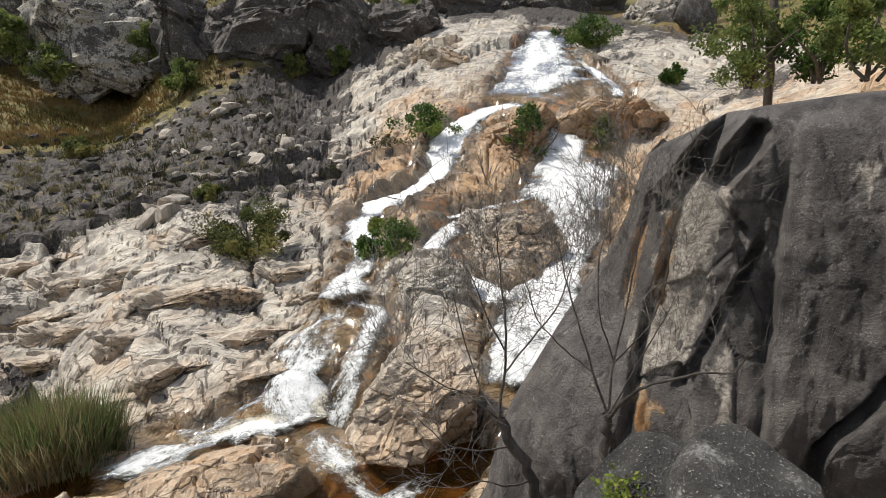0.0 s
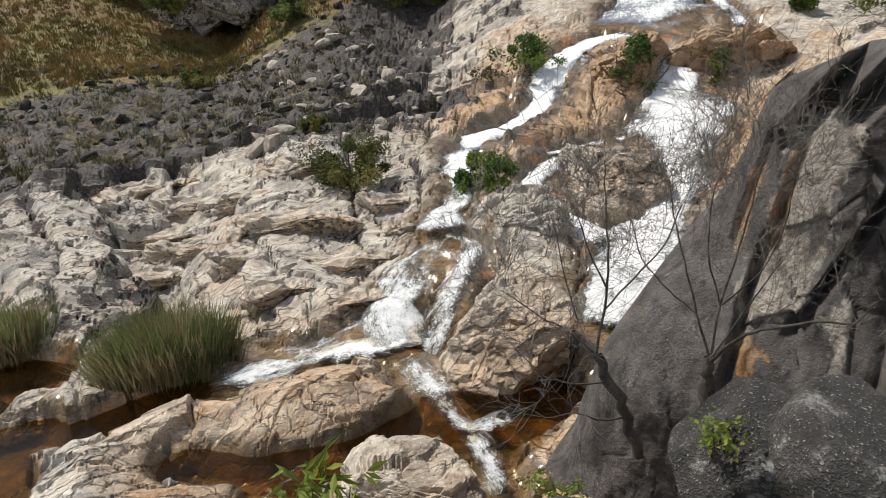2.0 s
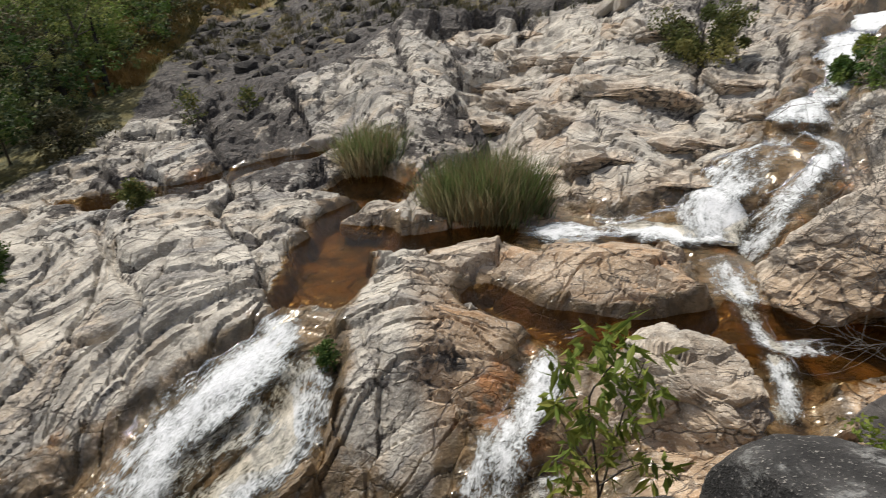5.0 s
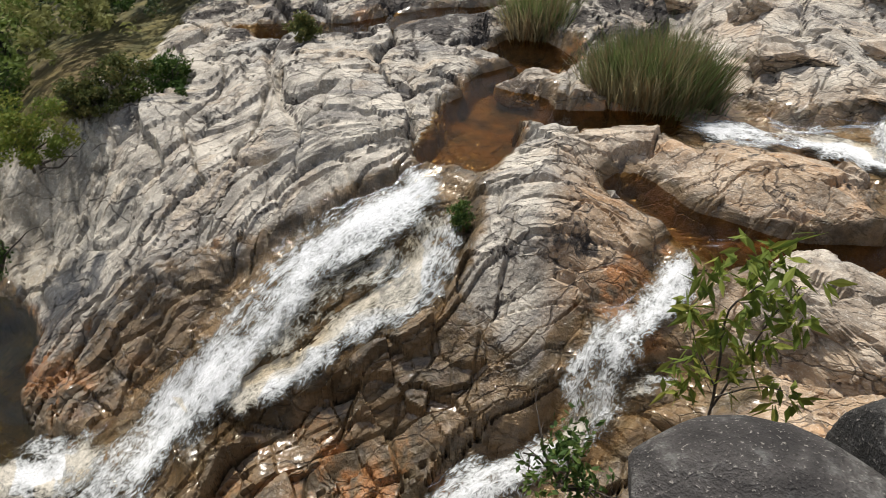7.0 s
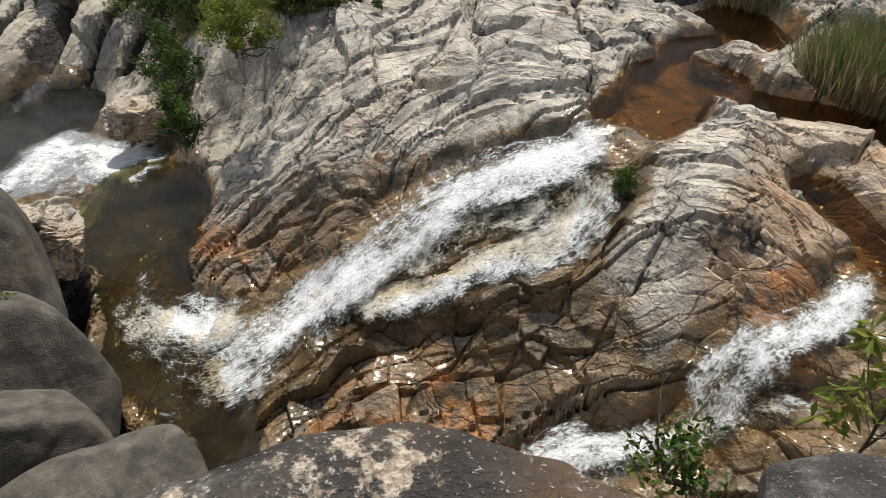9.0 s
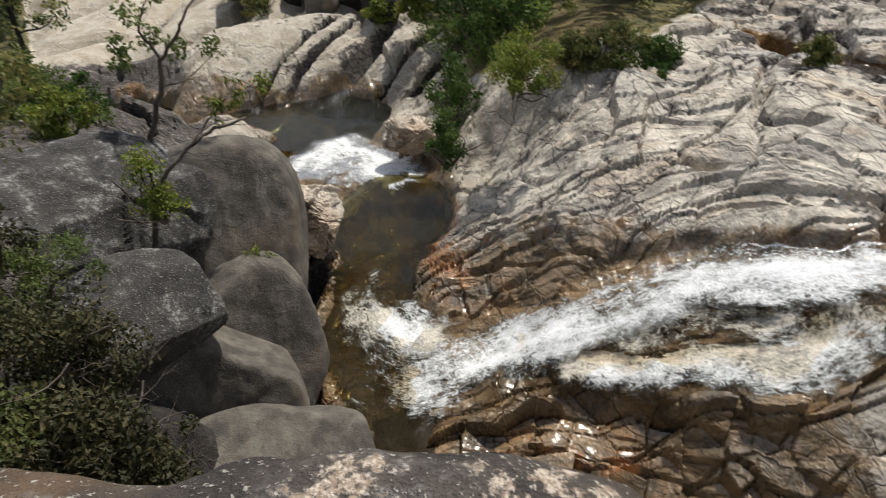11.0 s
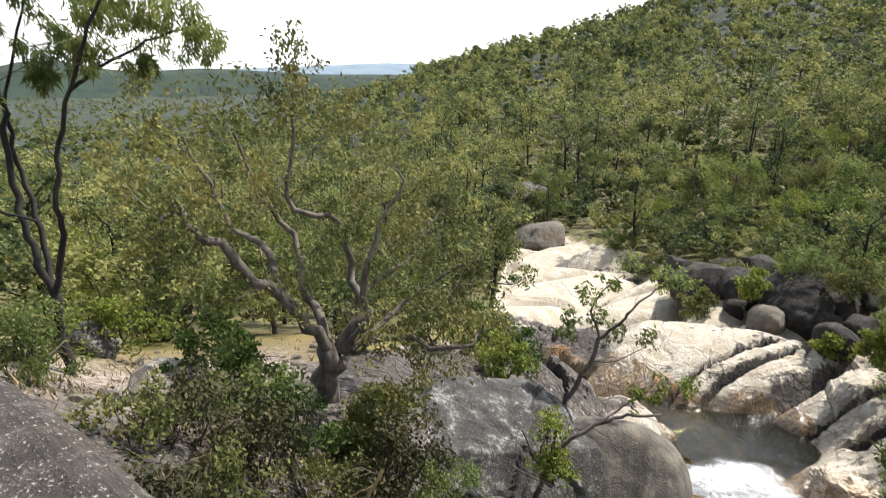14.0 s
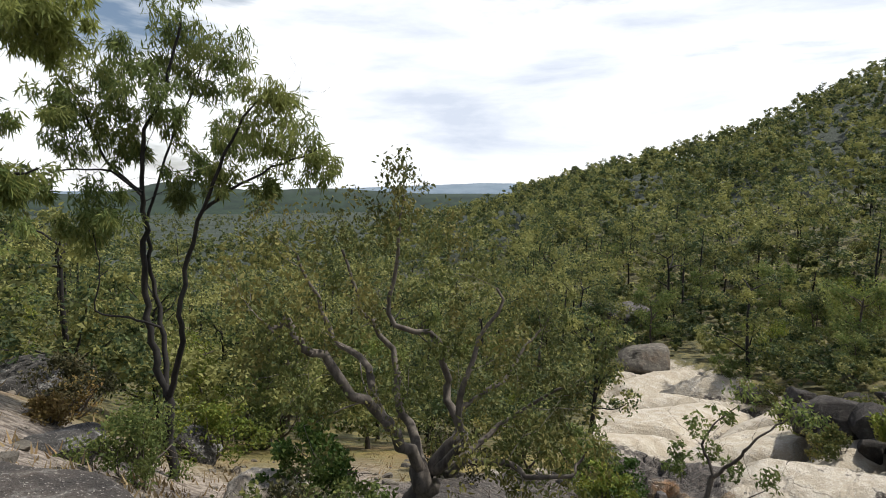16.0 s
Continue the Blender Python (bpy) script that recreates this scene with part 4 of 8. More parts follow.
    h1, ht1, hg1, _, _ = plates(wx / 1.5, wy / 1.1, 191)
    h2, ht2, hg2, _, _ = plates(wx / 0.6 + 3, wy / 0.5, 197)
    z = z + rubble * broken * (0.10 * h1 + 0.13 * ht1 - 0.06 * smooth(0.12, 0, hg1) + 0.14 * rough2(x * 0.7, y * 0.7, 3, 71))
    upper = bare * smooth(25, 29, r) * smooth(16, 9, b) * smooth(-2, 3, b + 0.12 * (r - 26))
    z = z + upper * (0.16 * h1 + 0.30 * ht1 - 0.16 * smooth(0.10, 0, hg1) + 0.07 * h2 + 0.10 * ht2)
    z = z + bare * (0.06 + 0.13 * broken) * rough2(x * 0.6, y * 0.6, 3, 3)
    # smooth bulging granite downstream, split by long joints
    gx_, gy_ = x + 1.2 * rough2(x * 0.15, y * 0.15, 3, 93), y + 1.2 * rough2(x * 0.15, y * 0.15, 3, 94)
    g1, t1, j1, _, _ = plates((0.93 * gx_ - 0.37 * gy_) / 9.0 + 2, (0.37 * gx_ + 0.93 * gy_) / 3.2, 91)
    z = z + cream * (1 - face) * (0.25 * g1 - 0.9 + 1.2 * np.sqrt(smooth(-0.02, 0.55, j1)))
    z = z + turf * smooth(5, 9, r) * (0.25 * rough2(x * 0.25, y * 0.25, 4, 41) + np.clip(r - 60, 0, 300) * 0.02 * rough2(x * 0.02, y * 0.02, 3, 43))
    dark = 0.06 * (1 - smooth(14, 6, b)) + 0.16 * smooth(22, 28, r) * smooth(2, 12, b) + 0.78 * rubble
    crisp = 1 - 0.8 * gully
    # joints and random tone; along ledge edges the undercut shade is painted dark
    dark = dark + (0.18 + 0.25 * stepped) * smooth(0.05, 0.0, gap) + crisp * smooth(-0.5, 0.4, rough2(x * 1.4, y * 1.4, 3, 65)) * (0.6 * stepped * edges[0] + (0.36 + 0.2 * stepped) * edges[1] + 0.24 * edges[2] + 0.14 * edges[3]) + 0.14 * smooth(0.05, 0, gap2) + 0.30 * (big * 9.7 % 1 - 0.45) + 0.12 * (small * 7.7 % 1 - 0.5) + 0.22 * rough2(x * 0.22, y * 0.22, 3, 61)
    # the second term paints the hollow's shade under the boulder pile into the ground
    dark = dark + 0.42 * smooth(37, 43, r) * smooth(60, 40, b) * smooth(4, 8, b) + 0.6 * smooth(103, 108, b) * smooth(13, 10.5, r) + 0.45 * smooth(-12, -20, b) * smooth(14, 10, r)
    dark = dark + smooth(27, 33, r) * smooth(12, 7, b) * (0.02 + 0.62 * rough2(x * 0.28, y * 0.28, 4, 63)) + 0.5 * smooth(45, 49, r) * smooth(12, 6, b)
    dark = dark * (1 - 0.9 * cream) + 0.45 * cream * smooth(0.12, 0.02, j1) + 0.25 * smooth(108, 100, b) * smooth(24, 18, r) * smooth(92, 97, b)
    dark = dark + cream * smooth(27, 20, r) * (0.40 + 0.25 * rough2(x * 0.8, y * 0.8, 4, 67))
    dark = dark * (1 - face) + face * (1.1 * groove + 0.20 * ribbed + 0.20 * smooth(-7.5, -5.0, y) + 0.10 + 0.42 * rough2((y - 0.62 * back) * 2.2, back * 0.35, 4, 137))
    wet = np.maximum(wet, face * smooth(0.9, 0.2, back) * 0.46)
    dark = dark + 0.5 * bluff * (1 - turf) + 0.13 * smooth(36, 46, b) * smooth(76, 62, b) * smooth(24, 18, r)
    dark = dark + 0.36 * smooth(24, 34, b) * smooth(62, 54, b) * smooth(14, 17, r) + 0.2 * smooth(20, 13, b) * smooth(2, 6, b) * smooth(16, 18.5, r)
    dark = dark + upper * (0.75 * (h1 * 7.7 % 1) - 0.36 + 0.3 * smooth(0.1, 0, hg1) + 0.25 * (h2 * 5.3 % 1) + 0.35 * rough2(x * 0.5, y * 0.5, 3, 69))
    # bright sun on the slab is put into its colour by taking dark away
    dark = dark - 0.24 * smooth(72, 84, b) * smooth(112, 104, b) * smooth(9, 11, r) * (1 - cream)
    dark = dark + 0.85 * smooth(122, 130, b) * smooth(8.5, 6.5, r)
    dark = dark + 0.10 * smooth(20, 27, b) * smooth(46, 40, b) * smooth(6.5, 8, r) * smooth(16, 13, r)
    # sunlit brightness of this slab, painted in as cream and less dark
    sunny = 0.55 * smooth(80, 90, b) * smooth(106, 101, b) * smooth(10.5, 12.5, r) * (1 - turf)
    grit = smooth(143, 150, b) * smooth(5.6, 7.4, r) * smooth(14, 10, r) * 0.9
    turf = np.clip(np.maximum(turf, 0.36 * rubble) - grit * 0.6, 0, 1)
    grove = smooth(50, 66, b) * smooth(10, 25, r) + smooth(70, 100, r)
    wet = np.clip(wet * (1 - 0.8 * turf), 0, 1)
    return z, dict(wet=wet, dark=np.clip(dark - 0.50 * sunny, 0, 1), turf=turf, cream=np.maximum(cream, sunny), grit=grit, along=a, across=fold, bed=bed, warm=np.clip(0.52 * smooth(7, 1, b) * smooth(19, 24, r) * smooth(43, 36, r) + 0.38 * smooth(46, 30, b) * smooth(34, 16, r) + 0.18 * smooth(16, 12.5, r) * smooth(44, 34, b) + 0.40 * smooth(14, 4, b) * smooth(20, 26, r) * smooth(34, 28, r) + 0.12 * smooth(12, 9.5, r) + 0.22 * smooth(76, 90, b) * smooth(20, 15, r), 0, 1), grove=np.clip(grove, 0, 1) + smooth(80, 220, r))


def sheet(name, verts, quads, mat, smoothed=True):
    me = bpy.data.meshes.new(name)
    verts, quads = np.ascontiguousarray(verts, np.float32), np.ascontiguousarray(quads, np.int32)
    me.vertices.add(len(verts))
    me.vertices.foreach_set("co", verts.ravel())
    k = quads.shape[1]
    me.loops.add(quads.size)
    me.loops.foreach_set("vertex_index", quads.ravel())
    me.polygons.add(len(quads))
    me.polygons.foreach_set("loop_start", np.arange(0, quads.size, k, dtype=np.int32))
    me.polygons.foreach_set("use_smooth", np.full(len(quads), smoothed))
    me.update(calc_edges=True)
    me.materials.append(mat)
    return me


def grid_quads(rows, cols, closed=False):
    i, j = np.meshgrid(np.arange(rows - 1), np.arange(cols if closed else cols - 1), indexing="ij")
    a, b_ = i * cols + j, i * cols + (j + 1) % cols
    return np.stack([a, b_, b_ + cols, a + cols], -1).reshape(-1, 4)


def values(me, name, v):
    at = me.attributes.new(name, "FLOAT", "POINT")
    at.data.foreach_set("value", np.ascontiguousarray(v, np.float32).ravel())


def part(name, me, parent, label=""):
    ob = new(name, me)
    ob.parent = parent
    return tagged(ob, label)


# ---- the ground ----
cols = np.concatenate([np.arange(-47, -27, 0.5), np.arange(-27, 127, 0.19), np.arange(127, 182, 0.4), np.arange(182, 312.5, 6.0)])
rings = np.concatenate([[0.4, 1.2, 1.9], np.exp(np.arange(np.log(2.4), np.log(5.5), 0.012)), np.exp(np.arange(np.log(5.5), np.log(22), 0.0049)), np.exp(np.arange(np.log(22), np.log(58), 0.0088)), np.exp(np.arange(np.log(58.5), np.log(6200), 0.035))])
CB, RR = np.meshgrid(np.radians(cols), rings)
GX, GY = ORIGIN[0] - RR * np.sin(CB), ORIGIN[1] + RR * np.cos(CB)
GZ, marks = terrain(GX, GY)
ground_mesh = sheet("ground", np.stack([GX, GY, GZ], -1).reshape(-1, 3), grid_quads(len(rings), len(cols), True)[:, ::-1], BEDROCK, False)
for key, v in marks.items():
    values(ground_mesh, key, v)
ground = tagged(new("ground", ground_mesh), "fractured pale rock gorge with ochre wet banks and grassy slopes", "ground", kind="structure")


def level(x, y):
    """The finished ground's level at one place."""
    return float(terrain(np.array([float(x)]), np.array([float(y)]))[0][0])


# ---- water ----
def white_water(name, foam, seed):
    run, way, along = flowing(STREAMS[name], 0.11 if STREAMS[name][0][1] < 20 else 0.2)
    n, across = len(run), 15
    u = np.linspace(-1, 1, across)
    wob = 1 + 0.5 * rough2(along[:, None] * 1.9 + np.zeros((1, 2)), np.array([[0.0, 50.0]]) + seed, 3, seed)
    half = np.where(u[None, :] < 0, wob[:, :1], wob[:, 1:]) * run[:, 3:4] * 0.66 * np.abs(u)[None, :]
    side = np.stack([-way[:, 1], way[:, 0]], 1)
    off = half * np.sign(u)[None, :]
    X, Y = run[:, 0:1] + side[:, 0:1] * off, run[:, 1:2] + side[:, 1:2] * off
    lump = rough2(off * 2.2 + seed, along[:, None] * 1.0 + 0 * off, 4, seed + 3)
    fine = rough2(off * 7 + seed, along[:, None] * 3.0 + 0 * off, 3, seed + 6)
    calm = 0.3 if name.startswith("splash") else 1.0
    Z = run[:, 2:3] + 0.06 + calm * (0.12 * lump + 0.05 * fine) - 0.16 * np.abs(u)[None, :] ** 4
    me = sheet(name, np.stack([X, Y, Z], -1).reshape(-1, 3), grid_quads(n, across), FOAM)
    dens = foam + 0.19 * rough2(off * 1.6, along[:, None] * 0.7 + 0 * off, 4, seed + 9) - 0.26 * np.abs(u)[None, :] ** 2 - (0.14 if name == "chute" else 0.06 if name.startswith("cascade") else 0.30) * smooth(along[-1] - (2.2 if name == "falls_top" else 0.7), along[-1], along)[:, None] - (0.13 if name.startswith("rapid") else 0.2) * smooth(0.6, 0.0, along)[:, None]
    if name == "splash":
        dens = dens - 0.17 * (along / along[-1])[:, None]
    values(me, "foam", dens)
    uv = me.uv_layers.new(name="UVMap")
    loops = np.zeros(len(me.loops), np.int32)
    me.loops.foreach_get("vertex_index", loops)
    flat = np.stack([off, np.broadcast_to(along[:, None], off.shape)], -1).reshape(-1, 2)[loops]
    uv.data.foreach_set("uv", np.ascontiguousarray(flat, np.float32).ravel())
    return me


WATER_LABELS = {"falls": "white water falling over steep ochre rock", "casca": "white cascade breaking over brown rock", "chute": "fast white water sliding down a wet slab",
                "rapid": "shallow foaming run between pale rocks", "outfa": "white water spilling into a dark pool", "side_": "thin foaming rill between brown stones", "fork": "white water pouring through an ochre cleft"}
for k, (name, foam) in enumerate(FOAMINESS.items()):
    ob = new("water_" + name.split("_")[0], white_water(name, foam, 100 + 20 * k))
    tagged(ob, WATER_LABELS.get(name[:5], WATER_LABELS["fork"]), "water", kind="structure")


def pool_sheet(names, spare, mat, label, step=0.12):
    pts = np.concatenate([RUNS[n][0] for n in names])
    xs = np.arange(pts[:, 0].min() - 2, pts[:, 0].max() + 2, step)
    ys = np.arange(pts[:, 1].min() - 2, pts[:, 1].max() + 2, step)
    X, Y = np.meshgrid(xs, ys, indexing="ij")
    keep, Z = np.zeros(X.shape, bool), np.zeros(X.shape)
    best = np.full(X.shape, 1e9)
    for n in names:
        d, lv, wd = beside(RUNS[n], X, Y)
        keep |= d < wd * 0.62 + spare
        Z = np.where(d < best, lv, Z)
        best = np.minimum(best, d)
    q = grid_quads(len(xs), len(ys))
    q = q[keep.ravel()[q].all(1)]
    used = np.unique(q)
    back = np.zeros(X.size, np.int32)
    back[used] = np.arange(len(used))
    ripple = 0.012 * rough2(X * 4, Y * 4, 3, 77)
    ob = new("water_pool", sheet("water_pool", np.stack([X, Y, Z + ripple], -1).reshape(-1, 3)[used], back[q][:, ::-1], mat))
    return tagged(ob, label, "pool", kind="structure")


pool_sheet(("pool", "pool_back", "brook"), 0.25, TEA_WATER, "clear tea-brown pool over orange rock bed")
pool_sheet(("side_channel",), 0.25, TEA_WATER, "narrow brown channel between pale rocks")
pool_sheet(("plunge", "plunge_exit"), 0.25, GREEN_WATER, "deep brown-green plunge pool below the chute")
pool_sheet(("lower_pool",), 0.6, DARK_WATER, "dark still pool before granite slabs")


# ---- boulders ----
def ball(detail):
    bm = bmesh.new()
    bmesh.ops.create_icosphere(bm, subdivisions=detail, radius=1)
    v = np.array([p.co[:] for p in bm.verts])
    f = np.array([[p.index for p in t.verts] for t in bm.faces])
    bm.free()
    return v, f


BALLS = {d: ball(d) for d in (2, 3, 4, 5, 6)}


def plates3(p, seed):
    """Broken blocks in space: a random lift for each block, and how far a place lies from the joint."""
    i0 = np.floor(p).astype(np.int64)
    best, second, lift = np.full(len(p), 9.0), np.full(len(p), 9.0), np.zeros(len(p))
    for di in (-1, 0, 1):
        for dj in (-1, 0, 1):
            for dk in (-1, 0, 1):
                i, j, k = i0[:, 0] + di, i0[:, 1] + dj, i0[:, 2] + dk
                h = k * 131 + seed
                d = np.sqrt((p[:, 0] - i - scramble(i, j, h)) ** 2 + (p[:, 1] - j - scramble(i, j, h + 37)) ** 2 + (p[:, 2] - k - scramble(i, j, h + 71)) ** 2)
                near = d < best
                second = np.where(near, best, np.minimum(second, d))
                lift = np.where(near, scramble(i, j, h + 97) * 2 - 1, lift)
                best = np.where(near, d, best)
    return lift, second - best


def boulder(name, label, at, radii, turn=(0, 0, 0), mat=None, seed=1, detail=5, box=0.75, amp=0.10, cuts=(), grain=1.3, clefts=0):
    """A weathered stone: a rounded block, cut by planes (way and share of the radius), lumpy, split by joints (clefts) or broken in blocks."""
    v, f = BALLS[detail]
    p = np.sign(v) * np.abs(v) ** box
    rng = np.random.default_rng(seed)
    worn = mat is GREY_GRANITE and detail == 6
    chips = [(rng.normal(0, 1, 3), rng.uniform(*(0.88, 0.98) if worn else (0.70, 0.95))) for _ in range(5 if worn else 13)]
    for way, share in (*cuts, *chips):
        w = np.array(Vector(way).normalized())
        over = p @ w - share
        over = 0.5 * (over + np.sqrt(over ** 2 + 0.004)) if worn else np.maximum(over, 0)
        p = p - (over * 0.94)[:, None] * w
    r = np.array(radii, float)
    size = float(r.mean())
    q = p * r
    nrm = v / r
    nrm /= np.linalg.norm(nrm, axis=1)[:, None]
    q = q + nrm * (amp * size * rough3(q * grain / size + seed * 7.7, 4, seed))[:, None]
    q = q + nrm * (0.02 * size * rough3(q * grain * 6 / size + seed * 3.1, 3, seed + 5))[:, None]
    joint = np.zeros(len(q))
    if mat is BEDROCK:
        w = q + 0.15 * np.stack([rough3(q * 1.5 + 5 * k, 2, seed + k) for k in range(3)], 1)
        w = w @ np.array([[0.82, -0.57, 0.1], [0.57, 0.82, 0.25], [-0.2, -0.2, 0.95]])
        l1, g1 = plates3(w / np.array([1.0, 0.55, 0.42]) / max(0.5, size * 0.8), seed)
        l2, g2 = plates3(w / np.array([0.34, 0.18, 0.15]) / max(0.5, size * 0.8), seed + 3)
        calm = 0.55 if "peach" in label else 1.0
        q = q + nrm * calm * (size * (0.13 * l1 - 0.07 * smooth(0.10, 0, g1)) + size * (0.035 * l2 - 0.02 * smooth(0.12, 0, g2)))[:, None]
        joint = 0.22 * smooth(0.06, 0, g1) + 0.12 * smooth(0.07, 0, g2)
        along, across = w[:, 0], w[:, 1] + w[:, 2]
    else:
        for k in range(clefts):
            w = np.array(Vector((math.sin(seed + k * 2.1), 0.4 * math.cos(seed * 1.7 + k), 0.5 * math.sin(k * 3 + seed))).normalized())
            s = q @ w + 0.12 * size * grain3(q / size * 2 + k, seed + 8)
            c = (0.5 * math.sin(seed * 3.3 + k * 1.9)) * size
            q = q - nrm * (0.06 * size * np.exp(-((s - c) / (0.018 * size)) ** 2))[:, None]
    me = sheet(name, q, f, mat, mat is not BEDROCK)
    if mat is BEDROCK:
        values(me, "wet", smooth(0.05, -0.75, v[:, 2]) * (1.0 if "ochre" in label or "peach" in label or "cascade" in label else 0.8) + (0.45 if "ochre" in label else 0) if "cliff" not in label and name != "rock_ledge" else 0 * v[:, 2])
        values(me, "along", along)
        values(me, "across", across)
        values(me, "warm", np.full(len(v), 0.1 if "cliff" in label or "grey" in label else 1.0 if "ochre" in label else 0.5))
        # ledge fronts turned to the lookout carry painted shade in their colour
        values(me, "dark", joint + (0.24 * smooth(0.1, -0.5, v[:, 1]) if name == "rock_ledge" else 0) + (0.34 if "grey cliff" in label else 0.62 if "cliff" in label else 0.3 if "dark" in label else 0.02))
    ob = new(name, me)
    ob.matrix_world = Matrix.LocRotScale(at, Euler([radians(a) for a in turn]), None)
    return tagged(ob, label, "boulder", "boulders", "")


